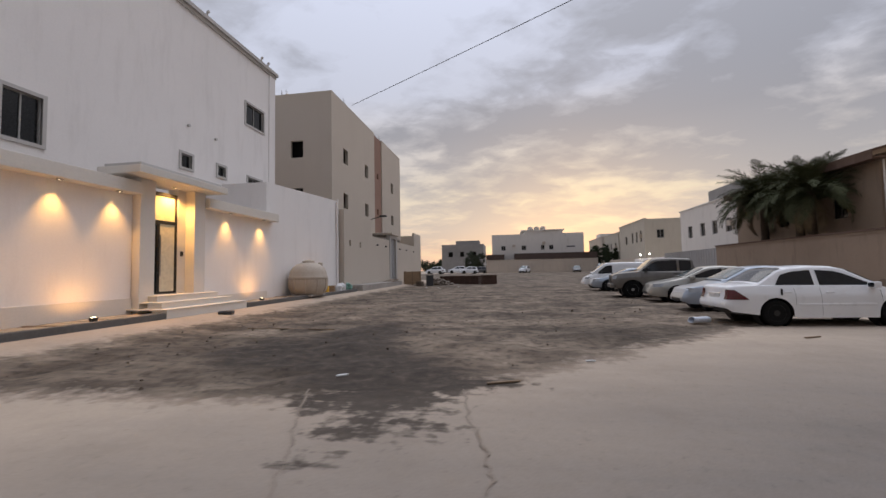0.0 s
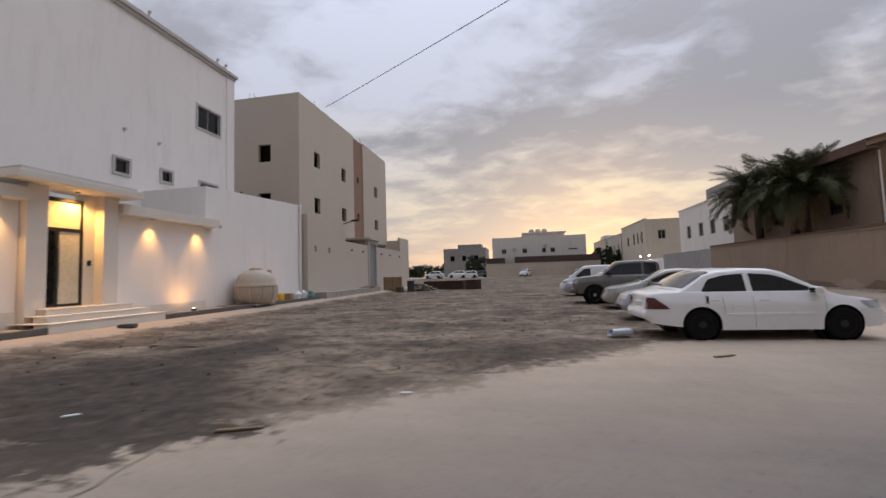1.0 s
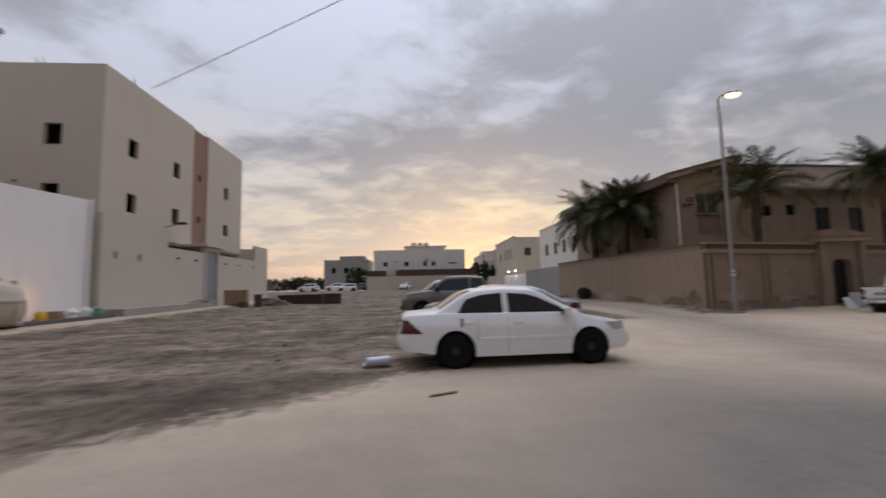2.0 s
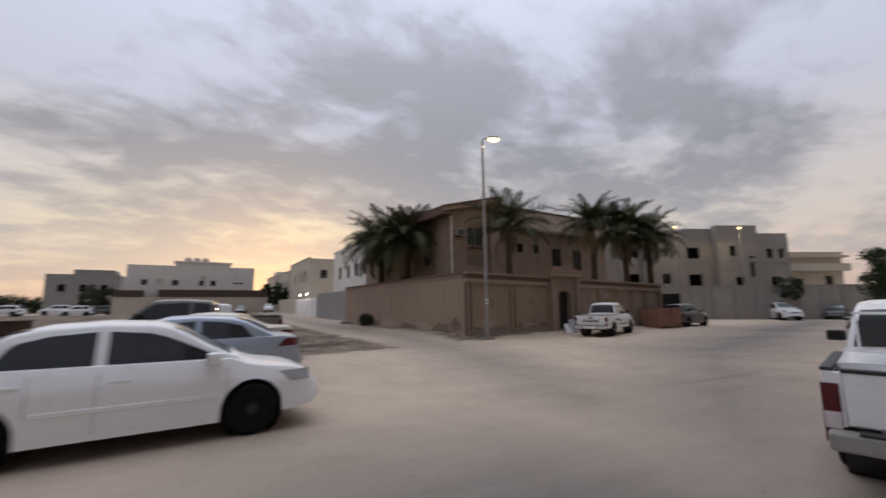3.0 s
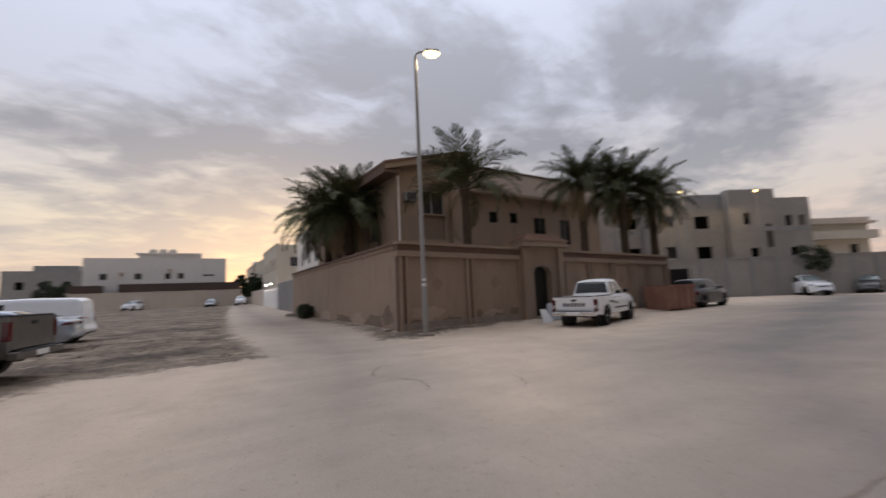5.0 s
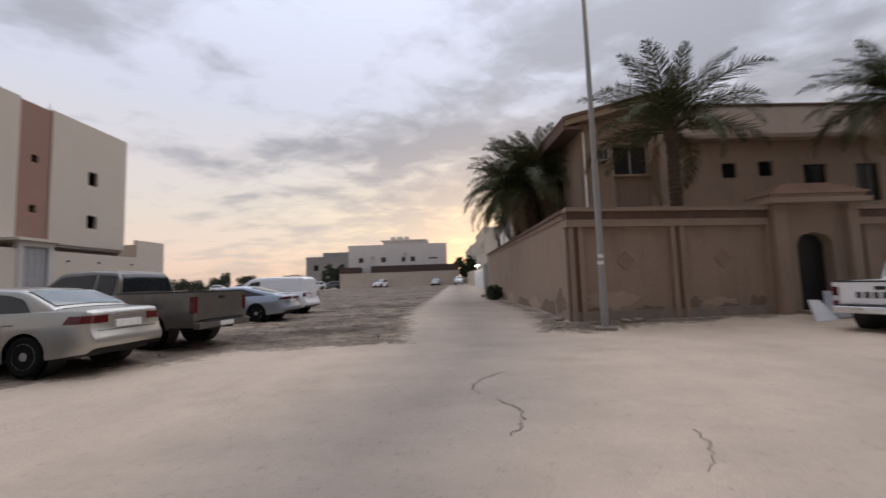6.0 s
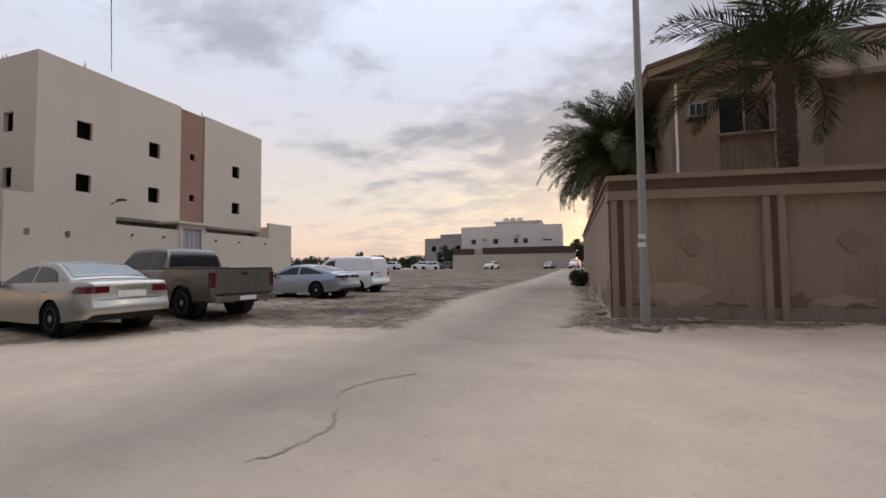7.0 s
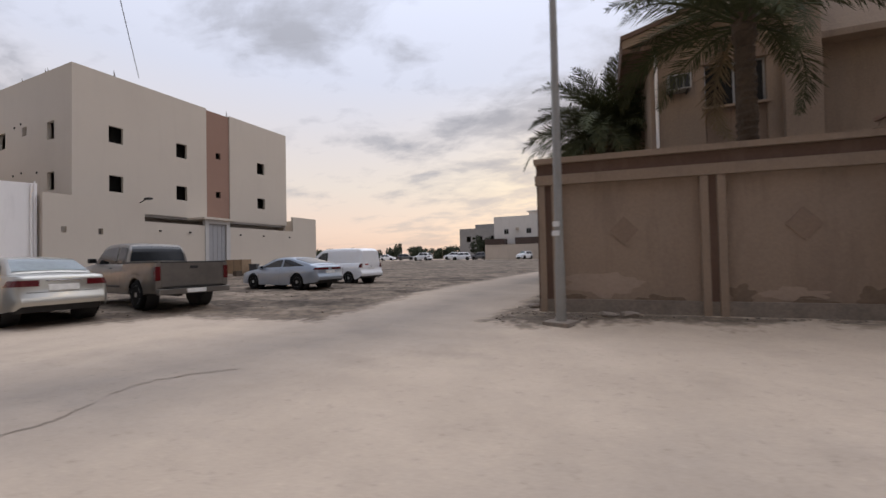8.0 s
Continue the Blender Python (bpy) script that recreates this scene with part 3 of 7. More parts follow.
for a, b in ((-10.0, 9.86), (12.68, 17.42)):
    part("ledge", boxes((WX - 0.3, WX + 0.42, a, b, 4.08, 4.46), bevel=0.02), "white_stone", bwall, "projecting ledge holding downlights")
annex = thing("garage_block", "plain white rendered garage block at the wall", "garage")
for outline, axis, lo, hi in (([(17.0, 0.3), (25.4, 0.3), (25.4, 6.5), (17.0, 6.05)], "x", WX - 0.3, WX), ([(HX, 0.3), (WX - 0.3, 0.3), (WX - 0.3, 6.05), (HX, 6.05)], "y", 17.003, 17.25), ([(HX, 0.3), (WX - 0.3, 0.3), (WX - 0.3, 6.5), (HX, 6.5)], "y", 25.15, 25.4)):
    bm = bmesh.new()
    prism(bm, outline, axis, lo, hi)
    part("wall", bm, "white_stucco", annex)
bm = boxes((HX, WX - 0.3, 17.25, 25.15, 5.6, 5.75))
part("roof", bm, "concrete", annex)
bm = bmesh.new()
tube(bm, (WX + 0.07, 25.1, 0.5), (WX + 0.07, 25.1, 6.4), 0.06, 0.06, 10)
tube(bm, (WX + 0.07, 25.25, 0.5), (WX + 0.07, 25.25, 6.6), 0.045, 0.045, 10)
part("drainpipe", bm, "white_stucco", annex)
part("junction_box", boxes((WX, WX + 0.06, 17.9, 18.0, 4.15, 4.3), bevel=0.01), "grey_trim", annex)

portal = thing("entrance_portal", "white portal with flat canopy over a dark metal door", "porch")
for a, b in ((9.87, 10.42), (12.1, 12.63)):
    part("pillar", boxes((WX - 0.35, WX + 0.28, a, b, 0.3, 4.62), bevel=0.015), "white_stone", portal)
part("canopy", boxes((WX - 0.6, WX + 0.95, 9.2, 13.0, 4.62, 4.86), bevel=0.02), "white_stone", portal, "flat white projecting canopy")
part("canopy_band", boxes((WX - 0.5, WX + 0.8, 9.35, 12.85, 4.86, 4.98), bevel=0.02), "grey_trim", portal)
part("jamb", boxes((WX - 0.5, WX - 0.1, 11.74, 12.1, 0.85, 4.62), (WX - 0.5, WX - 0.1, 10.42, 10.46, 0.85, 4.62)), "white_stone", portal)
DX = WX - 0.12
door = part("door", boxes((DX - 0.06, DX, 10.46, 11.74, 0.88, 0.96), (DX - 0.06, DX, 10.46, 11.74, 4.26, 4.4), (DX - 0.06, DX, 10.46, 10.56, 0.96, 4.26), (DX - 0.06, DX, 11.64, 11.74, 0.96, 4.26), (DX - 0.06, DX, 10.56, 11.64, 3.3, 3.42), (DX - 0.06, DX, 10.9, 11.02, 0.96, 3.3), bevel=0.006), "dark_metal", portal, "black metal door frame")
part("pane", boxes((DX - 0.05, DX - 0.02, 10.54, 10.92, 0.94, 3.32)), "dark_glass", door, "dark glass side panel")
part("pane", boxes((DX - 0.05, DX - 0.02, 11.0, 11.66, 0.94, 3.32)), "door_glass", door, "frosted cream glass")
part("transom", boxes((DX - 0.05, DX - 0.02, 10.54, 11.66, 3.4, 4.28)), "lit_glass", door, "warm-lit frosted transom")
bm = bmesh.new()
tube(bm, (DX + 0.07, 10.97, 1.5), (DX + 0.07, 10.97, 2.9), 0.025, 0.025, 10)
tube(bm, (DX, 10.97, 1.6), (DX + 0.07, 10.97, 1.6), 0.015, 0.015, 8)
tube(bm, (DX, 10.97, 2.8), (DX + 0.07, 10.97, 2.8), 0.015, 0.015, 8)
part("handle", bm, "steel", door, "long steel pull bar")
part("intercom", boxes((WX - 0.1, WX - 0.07, 11.86, 11.98, 2.2, 2.38), bevel=0.008), "dark_metal", portal)
steps = thing("entrance_steps", "three cream marble entrance steps", "steps")
for i in range(3):
    z = 0.86 - i * 0.19
    part("step", boxes((WX - 0.1 + (0 if i == 0 else 0.2 + 0.42 * i), WX + 0.62 + 0.42 * i, 10.2 - 0.25 * i, 12.9 + 0.28 * i, max(0.05, z - 0.19 - (0.2 if i == 2 else 0)), z - 0.035)), "white_stone", steps)
    part("tread", boxes((WX - 0.1, WX + 0.65 + 0.42 * i, 10.17 - 0.25 * i, 12.93 + 0.28 * i, z - 0.035, z), bevel=0.008), "white_stone", steps, "pale marble tread")

lamp_i = 0
for x, y, z in ((WX + 0.24, 7.57, 4.05), (WX + 0.24, 9.2, 4.05), (WX + 0.24, 14.1, 4.05), (WX + 0.24, 16.45, 4.05), (WX + 0.12, 11.35, 4.59), (WX + 0.24, 5.6, 4.05), (WX + 0.24, 3.4, 4.05)):
    sp = thing("downlight", "small warm recessed downlight under a ledge", "light", group="entrance downlights")
    bm = bmesh.new()
    lathe(bm, [(0.05, z + 0.03), (0.075, z + 0.03), (0.075, z - 0.01), (0.055, z - 0.012), (0.05, z)], 16, m=Matrix.Translation((x, y, 0)))
    part("ring", bm, "steel", sp)
    bm = bmesh.new()
    lathe(bm, [(0.052, z + 0.01), (0.05, z + 0.002), (0.02, z - 0.004)], 14, m=Matrix.Translation((x, y, 0)))
    part("bulb", bm, "spot_lit", sp, "glowing warm bulb")
    li = bpy.data.lights.new("downlight_beam", "SPOT")
    li.energy, li.color, li.spot_size, li.spot_blend, li.shadow_soft_size = 430 if z > 4.3 else 165, (1.0, 0.5, 0.13), radians(130 if z > 4.3 else 74), 0.85, 0.05
    lo = new("downlight_beam", li)
    lo.matrix_world = look((x, y, z - 0.03), (x - 0.12, y, 0.6))
for x, y in ((WX + 0.75, 8.1), (WX + 0.7, 15.6), (WX + 0.7, 21.6), (WX + 0.75, 4.9)):
    z = 0.40
    up_ = thing("ground_uplight", "small lit uplight set in the pavement by the wall", "light", group="pavement uplights")
    bm = bmesh.new()
    lathe(bm, [(0.02, z - 0.1), (0.09, z - 0.1), (0.1, z + 0.02), (0.07, z + 0.03)], 14, m=Matrix.Translation((x, y, 0)))
    part("housing", bm, "dark_metal", up_)
    bm = bmesh.new()
    lathe(bm, [(0.066, z + 0.028), (0.05, z + 0.036), (0.01, z + 0.04)], 14, m=Matrix.Translation((x, y, 0)))
    part("lens", bm, "spot_lit", up_, "glowing warm lens")
    li = bpy.data.lights.new("uplight_beam", "SPOT")
    li.energy, li.color, li.spot_size, li.spot_blend, li.shadow_soft_size = 62, (1.0, 0.46, 0.13), radians(150), 0.9, 0.05
    lo = new("uplight_beam", li)
    lo.matrix_world = look((x, y, z + 0.06), (x - 0.5, y, z + 1.5))

pavement = thing("pavement", "raised pavement with dark kerb along the white wall", "pavement", kind="structure")
for a, b in ((-10.0, 9.9), (13.2, 25.3)):
    part("kerb", boxes((-11.27, -11.07, a, b, -0.1, 0.37), bevel=0.02), "kerb_dark", pavement, "dark painted concrete kerb")
    part("bed", boxes((WX, -11.27, a, b, -0.1, 0.29)), "rubble", pavement)

# beige building under completion
BX, LX = -14.04, -12.08
beige = thing("beige_building", "tall unfinished beige building with unglazed window openings", "building")
bw = [(30.06, 31.02, 10.55, 11.8), (30.08, 31.02, 6.8, 8.05), (35.11, 36.04, 10.52, 11.76), (35.11, 36.05, 6.8, 8.03), (43.6, 44.55, 10.6, 11.78), (43.6, 44.6, 6.9, 8.02)]
bm = bmesh.new()
wall_bm(bm, "x", BX, BX - 0.25, 27.82, 37.9, 5.3, 15.7, bw[:4])
part("front_wall", bm, "beige_render", beige)
bm = bmesh.new()
wall_bm(bm, "x", BX, BX - 0.25, 40.33, 47.64, 5.3, 15.72, bw[4:])
sw = [(-17.45, -16.4, 10.55, 11.9), (-17.45, -16.4, 6.8, 8.15), (-21.2, -20.5, 11.35, 12.05), (-25.2, -23.95, 10.75, 12.05)]
part("front_wall", bm, "beige_render", beige)
bm = bmesh.new()
wall_bm(bm, "y", 27.82, 28.07, BX - 13.0, BX - 0.25, 0.3, 15.7, sw)
part("side_wall", bm, "beige_render", beige)
for row in ((BX - 13.0, BX - 0.25, 47.4, 47.64, 0.3, 15.7), (BX - 13.25, BX - 13.0, 27.82, 47.64, 0.3, 15.7), (BX - 0.85, BX - 0.3, 37.65, 37.9, 5.3, 15.5)):
    part("wall", boxes(row), "beige_render", beige)
bm = bmesh.new()
bh = [(38.9, 39.4, 11.2, 11.78), (38.9, 39.4, 7.45, 8.03)]
wall_bm(bm, "x", BX - 0.1, BX - 0.3, 37.9, 40.33, 5.3, 15.6, bh)
part("recess_wall", bm, "brown_render", beige, "brown rendered recessed strip")
part("floor_slab", boxes((BX - 12.9, BX - 0.1, 28.0, 47.5, 5.1, 5.3)), "concrete", beige)
part("ground_floor_wall", boxes((BX - 1.3, BX - 1.1, 27.9, 47.5, 0.3, 5.1)), "concrete", beige)
part("roof", boxes((BX - 13, BX - 0.25, 28.0, 47.4, 14.6, 14.8)), "concrete", beige)
# black sheets behind the openings paint in the shade of the rooms
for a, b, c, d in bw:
    room_shade_sheet(beige, "x", BX, 1, a - 0.4, b + 0.4, c - 0.3, d + 0.3)
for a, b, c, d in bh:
    room_shade_sheet(beige, "x", BX - 0.1, 1, a - 0.3, b + 0.3, c - 0.3, d + 0.3, 0.6)
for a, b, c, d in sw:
    room_shade_sheet(beige, "y", 27.82, -1, a - 0.4, b + 0.4, c - 0.3, d + 0.3)
for x, y in ((BX - 4, 28.1), (BX - 4.4, 28.1), (BX - 0.2, 30.5), (BX - 0.3, 40.2), (BX - 8, 28.1)):
    bm = bmesh.new()
    for k in range(3):
        tube(bm, (x + 0.07 * k, y, 15.6), (x + 0.07 * k + 0.03, y, 16.2 - 0.15 * k), 0.014, 0.014, 6)
    part("rebar_stub", bm, "rust", beige)
# black stubs: the shade inside the pipe mouths is put into their colour
for x, z in ((-21.4, 12.35), (-22.4, 12.2), (-21.3, 8.5), (-22.6, 8.4), (-18.9, 8.3)):
    bm = bmesh.new()
    tube(bm, (x, 27.9, z), (x, 27.78, z), 0.09, 0.09, 10)
    part("pipe_opening", bm, "opening_shade", beige)
low = thing("forecourt_wall", "tall beige rendered forecourt wall with a metal gate", "wall", kind="structure")
bm = bmesh.new()
wall_bm(bm, "x", LX, LX - 0.25, 25.5, 31.45, 0.1, 5.95, [(26.41, 26.7, 3.43, 3.84), (28.46, 28.74, 3.4, 3.81)])
part("wall_panel", bm, "beige_render", low)
for r in ((31.45, 36.35, 4.52), (38.75, 46.6, 4.52), (46.6, 50.25, 6.12)):
    part("wall_panel", boxes((LX - 0.25, LX, r[0], r[1], 0.1, r[2])), "beige_render", low)
bm = bmesh.new()
box(bm, BX, LX - 0.25, 31.2, 31.45, 0.1, 5.95)
box(bm, BX - 6, LX - 0.25, 50.0, 50.25, 0.1, 6.12)
box(bm, BX, LX - 0.25, 25.5, 25.72, 0.1, 5.95)
part("wall_panel", bm, "beige_render", low)
part("gate_frame", boxes((LX - 0.3, LX + 0.08, 36.3, 36.62, 0.1, 5.05), (LX - 0.3, LX + 0.08, 38.35, 38.75, 0.1, 5.05), (LX - 0.3, LX + 0.1, 36.62, 38.35, 4.7, 5.05), bevel=0.02), "grey_trim", low, "pale grey gate surround")
part("gate_canopy", boxes((LX - 1.9, LX + 0.35, 36.0, 39.0, 5.05, 5.25), bevel=0.02), "beige_render", low)
gate = part("gate", boxes((LX - 0.16, LX - 0.1, 36.62, 38.35, 0.5, 4.7)), "grey_metal_sheet", low, "pale grey sheet-metal double gate")
for i in range(4):
    part("gate_rib", boxes((LX - 0.1, LX - 0.07, 36.7 + 0.42 * i, 37.02 + 0.42 * i, 0.6 + 0.05, 2.4), (LX - 0.1, LX - 0.07, 36.7 + 0.42 * i, 37.02 + 0.42 * i, 2.6, 4.6)), "grey_metal_sheet", gate)
for y in (32.55, 34.95, 39.85, 42.55, 46.05):
    bm = bmesh.new()
    tube(bm, (LX, y, 3.85), (LX + 0.14, y, 3.83), 0.07, 0.07, 10)
    part("light_stub", bm, "dark_metal", low)
bm = bmesh.new()
tube(bm, (LX, 31.1, 5.9), (LX + 0.9, 31.1, 6.12), 0.035, 0.035, 8)
box(bm, LX + 0.75, LX + 1.35, 30.95, 31.25, 6.06, 6.2, bevel=0.02)
single("wall_floodlight", bm, "dark_metal", "unlit flood lamp on a short bracket above the wall", "light")
part("plinth_slab", boxes((LX, LX + 1.3, 25.6, 36.0, -0.2, 0.62), bevel=0.02), "concrete", low, "raised concrete apron")

# villa with the long tan boundary wall
CW = pose(19.48, 21.76, 0, 0, 0, 2.2)
tan = thing("tan_boundary_wall", "tan rendered boundary wall with brown pilasters and ledge", "wall", CW, kind="structure")
L1 = 18.7
bays = [0.0, 3.1, 6.1]
def wtop(u):
    return 3.40 - 0.018 * u
bm = bmesh.new()
prism(bm, [(0.0, -0.4), (6.2, -0.4), (6.2, wtop(6.2) - 0.12), (0.0, wtop(0) - 0.12)], "y", 0.06, 0.3)
prism(bm, [(8.85, -0.5), (L1, -0.5), (L1, wtop(L1) - 0.12), (8.85, wtop(8.85) - 0.12)], "y", 0.06, 0.3)
part("wall_panel", bm, "pink_stucco", tan)
for u0, u1 in ((0.0, 6.2), (8.85, L1)):
    bm = bmesh.new()
    prism(bm, [(u0 - 0.06, wtop(u0) - 0.12), (u1, wtop(u1) - 0.12), (u1, wtop(u1)), (u0 - 0.06, wtop(u0))], "y", -0.14, 0.36)
    part("coping", bm, "villa_render", tan, "tan projecting coping")
    bm = bmesh.new()
    prism(bm, [(u0 - 0.02, wtop(u0) - 0.36), (u1, wtop(u1) - 0.36), (u1, wtop(u1) - 0.125), (u0 - 0.02, wtop(u0) - 0.125)], "y", -0.04, 0.34)
    part("ledge", bm, "brown_paint", tan, "brown painted ledge band")
    bm = bmesh.new()
    prism(bm, [(u0 - 0.05, wtop(u0) - 0.58), (u1, wtop(u1) - 0.58), (u1, wtop(u1) - 0.365), (u0 - 0.05, wtop(u0) - 0.365)], "y", -0.09, 0.34)
    part("ledge", bm, "villa_render", tan)
    part("plinth", boxes((u0, u1, -0.02, 0.05, -0.4, 0.3)), "rubble", tan, "crumbling grey plinth")
for u in (0.0, 3.1, 6.05, 8.9, 11.0, 12.9, 14.6, 16.3, 18.35):
    z1 = wtop(u) - 0.585
    part("pilaster", boxes((u + 0.02, u + 0.16, -0.07, 0.06, -0.4, z1), (u + 0.3, u + 0.44, -0.07, 0.06, -0.4, z1), bevel=0.012), "villa_render", tan)
    part("pilaster_groove", boxes((u + 0.16, u + 0.3, -0.015, 0.06, -0.4, z1)), "brown_paint", tan)
for u in (1.75, 4.75, 10.1, 12.1, 13.9):
    bm = bmesh.new()
    prism(bm, [(u - 0.28, 1.75), (u, 1.45), (u + 0.28, 1.75), (u, 2.05)], "y", 0.035, 0.06)
    part("diamond_relief", bm, "relief_brown", tan)
rs = random.Random(8)
for u, z, w, h, mt in ((1.35, 0.62, 0.75, 0.26, "pale_plaster"), (4.6, 0.45, 0.5, 0.12, "pale_plaster"), (2.45, 0.24, 0.5, 0.16, "damp_plaster"), (0.7, 0.3, 0.3, 0.1, "damp_plaster"), (3.75, 0.42, 0.22, 0.2, "damp_plaster"), (4.9, 0.2, 0.6, 0.17, "damp_plaster"), (5.75, 0.34, 0.3, 0.26, "damp_plaster"), (9.8, 0.3, 0.5, 0.2, "damp_plaster"), (11.9, 0.3, 0.4, 0.22, "pale_plaster"), (13.7, 0.2, 0.55, 0.2, "damp_plaster")):
    pts = []
    for k in range(30):
        a = 2 * math.pi * k / 30
        f = 1 + 0.55 * noise.noise((math.cos(a) * 2.2 + u, math.sin(a) * 2.2, z)) + rs.uniform(-0.09, 0.09)
        pts.append((u + w * f * math.cos(a), z + h * f * math.sin(a)))
    bm = bmesh.new()
    prism(bm, pts, "y", 0.054, 0.0599)
    part("plaster_patch", bm, mt, tan, "flaked discoloured plaster patch")
side = thing("tan_side_wall", "tan rendered side wall with brown coping", "wall", kind="structure")
bm = bmesh.new()
prism(bm, [(22.0, -0.4), (42.6, -0.2), (42.6, 3.36), (22.0, 3.28)], "x", 19.5, 19.74)
part("wall_panel", bm, "pink_stucco", side)
bm = bmesh.new()
prism(bm, [(22.0, 3.28), (42.6, 3.36), (42.6, 3.46), (22.0, 3.40)], "x", 19.4, 19.84)
part("coping", bm, "brown_paint", side)
bm = bmesh.new()
prism(bm, [(22.0, 3.12), (42.6, 3.2), (42.6, 3.355), (22.0, 3.275)], "x", 19.46, 19.78)
part("ledge", bm, "villa_render", side)
part("corner_pier", boxes((19.46, 19.62, 21.75, 21.96, -0.3, 2.8)), "brown_paint", side)
for v, z, w, h, mt in ((22.9, 0.5, 0.5, 0.35, "damp_plaster"), (24.4, 0.25, 0.9, 0.3, "damp_plaster"), (26.6, 0.3, 0.8, 0.34, "pale_plaster"), (28.9, 0.22, 1.2, 0.26, "damp_plaster"), (32.4, 0.35, 1.0, 0.3, "pale_plaster"), (35.0, 0.25, 1.4, 0.3, "damp_plaster")):
    pts = []
    for k in range(30):
        a = 2 * math.pi * k / 30
        f = 1 + 0.55 * noise.noise((math.cos(a) * 2.2 + v, math.sin(a) * 2.2, z)) + rs.uniform(-0.09, 0.09)
        pts.append((v + w * f * math.cos(a), z + h * f * math.sin(a)))
    bm = bmesh.new()
    prism(bm, pts, "x", 19.495, 19.5005)
    part("plaster_patch", bm, mt, side, "flaked discoloured plaster patch")

porch = thing("gate_house", "tan gatehouse with arched doorway and tiled cap", "gate", CW)
bm = bmesh.new()
wall_bm(bm, "y", -0.12, 0.3, 6.2, 8.85, -0.3, 3.45, [(6.95, 8.1, -0.3, 2.45)])
part("wall", bm, "villa_render", porch)
bm = bmesh.new()
prism(bm, [(6.95, 2.45), (6.95, 2.1), (7.1, 2.35), (7.52, 2.44), (7.95, 2.35), (8.1, 2.1), (8.1, 2.45)], "y", -0.12, 0.3)
part("arch", bm, "villa_render", porch)
for u in (6.2, 8.5):
    part("pillar", boxes((u, u + 0.35, -0.3, 0.0, -0.3, 3.3), bevel=0.02), "villa_render", porch)
part("cornice", boxes((5.95, 9.1, -0.5, 0.6, 3.3, 3.45), (6.05, 9.0, -0.42, 0.5, 3.45, 3.58), bevel=0.02), "villa_render", porch)
bm = bmesh.new()
for k in range(6):
    box(bm, 6.0 + 0.15 * k, 9.05 - 0.15 * k, -0.46 + 0.07 * k, 0.56 - 0.05 * k, 3.58 + 0.062 * k, 3.65 + 0.062 * k)
part("tiled_cap", bm, "roof_tile", porch, "low stepped brown tiled cap")
part("door", boxes((6.95, 8.1, 0.22, 0.28, -0.2, 2.45)), "dark_metal", porch, "dark metal door standing ajar")
part("step", boxes((6.8, 8.3, -0.7, -0.12, -0.3, 0.12), (6.6, 8.5, -1.1, -0.7, -0.3, -0.02), bevel=0.015), "rubble", porch)

tanvilla = thing("tan_villa", "two-storey tan villa with raking roof edge and deep eaves", "house", CW)
vh = [(10.35, 11.1, 5.9, 6.65), (12.2, 12.95, 5.95, 6.7), (14.5, 15.7, 4.6, 6.5), (17.2, 18.4, 4.6, 6.5)]
VY = 5.95
bm = bmesh.new()
wall_bm(bm, "y", VY, VY + 0.3, 2.95, 6.5, 0.0, 8.0, [(4.5, 6.15, 4.45, 7.3)])
prism(bm, [(2.95, 8.0), (6.5, 8.0), (6.5, 9.21), (2.95, 8.27)], "y", VY, VY + 0.3)
part("bay_wall", bm, "villa_render", tanvilla)
part("column", boxes((6.5, 7.4, VY - 0.25, VY + 1.3, 0.0, 9.3), bevel=0.02), "villa_render", tanvilla)
bm = bmesh.new()
wall_bm(bm, "y", VY + 1.0, VY + 1.3, 7.4, 22.0, 0.0, 7.7, vh)
part("front_wall", bm, "villa_render", tanvilla)
bm = bmesh.new()
wall_bm(bm, "x", 2.95, 3.25, VY + 0.3, VY + 15, 0.0, 8.2, [(VY + 2.5, VY + 3.7, 4.6, 6.4), (VY + 8.0, VY + 9.2, 4.6, 6.4)])
part("wall", bm, "villa_render", tanvilla)
for row in ((21.7, 22.0, VY + 1.3, VY + 15, 0.0, 7.7), (3.25, 21.7, VY + 14.7, VY + 15, 0.0, 7.7)):
    part("wall", boxes(row), "villa_render", tanvilla)
bm = bmesh.new()
prism(bm, [(2.1, 8.04), (2.1, 8.36), (6.9, 9.62), (7.55, 9.62), (7.55, 9.32), (6.9, 9.32)], "y", VY - 0.6, VY + 15.4)
part("roof", bm, "villa_render", tanvilla, "sloping tan roof slab with overhang")
bm = bmesh.new()
prism(bm, [(2.04, 8.30), (2.04, 8.46), (6.9, 9.72), (7.6, 9.72), (7.6, 9.62), (6.9, 9.62)], "y", VY - 0.66, VY + 15.45)
part("roof_edge", bm, "brown_paint", tanvilla, "dark brown roof edging")
part("fascia", boxes((2.06, 2.12, VY - 0.58, VY + 15.38, 7.86, 8.30)), "brown_paint", tanvilla, "brown eave fascia")
part("soffit", boxes((2.12, 2.95, VY - 0.55, VY + 15.3, 7.9, 8.04)), "brown_paint", tanvilla)
part("eave", boxes((7.4, 22.6, VY + 0.45, VY + 1.6, 7.7, 7.92), bevel=0.02), "villa_render", tanvilla, "deep tan projecting eave")
bm = bmesh.new()
prism(bm, [(VY + 0.5, 7.92), (VY + 1.35, 9.66), (VY + 14.9, 9.66), (VY + 14.9, 7.92)], "x", 7.6, 22.4)
part("mansard", bm, "villa_render", tanvilla, "steep tan upper roof face")
part("mansard_edge", boxes((7.6, 22.45, VY + 1.27, VY + 1.6, 9.66, 9.76)), "brown_paint", tanvilla)
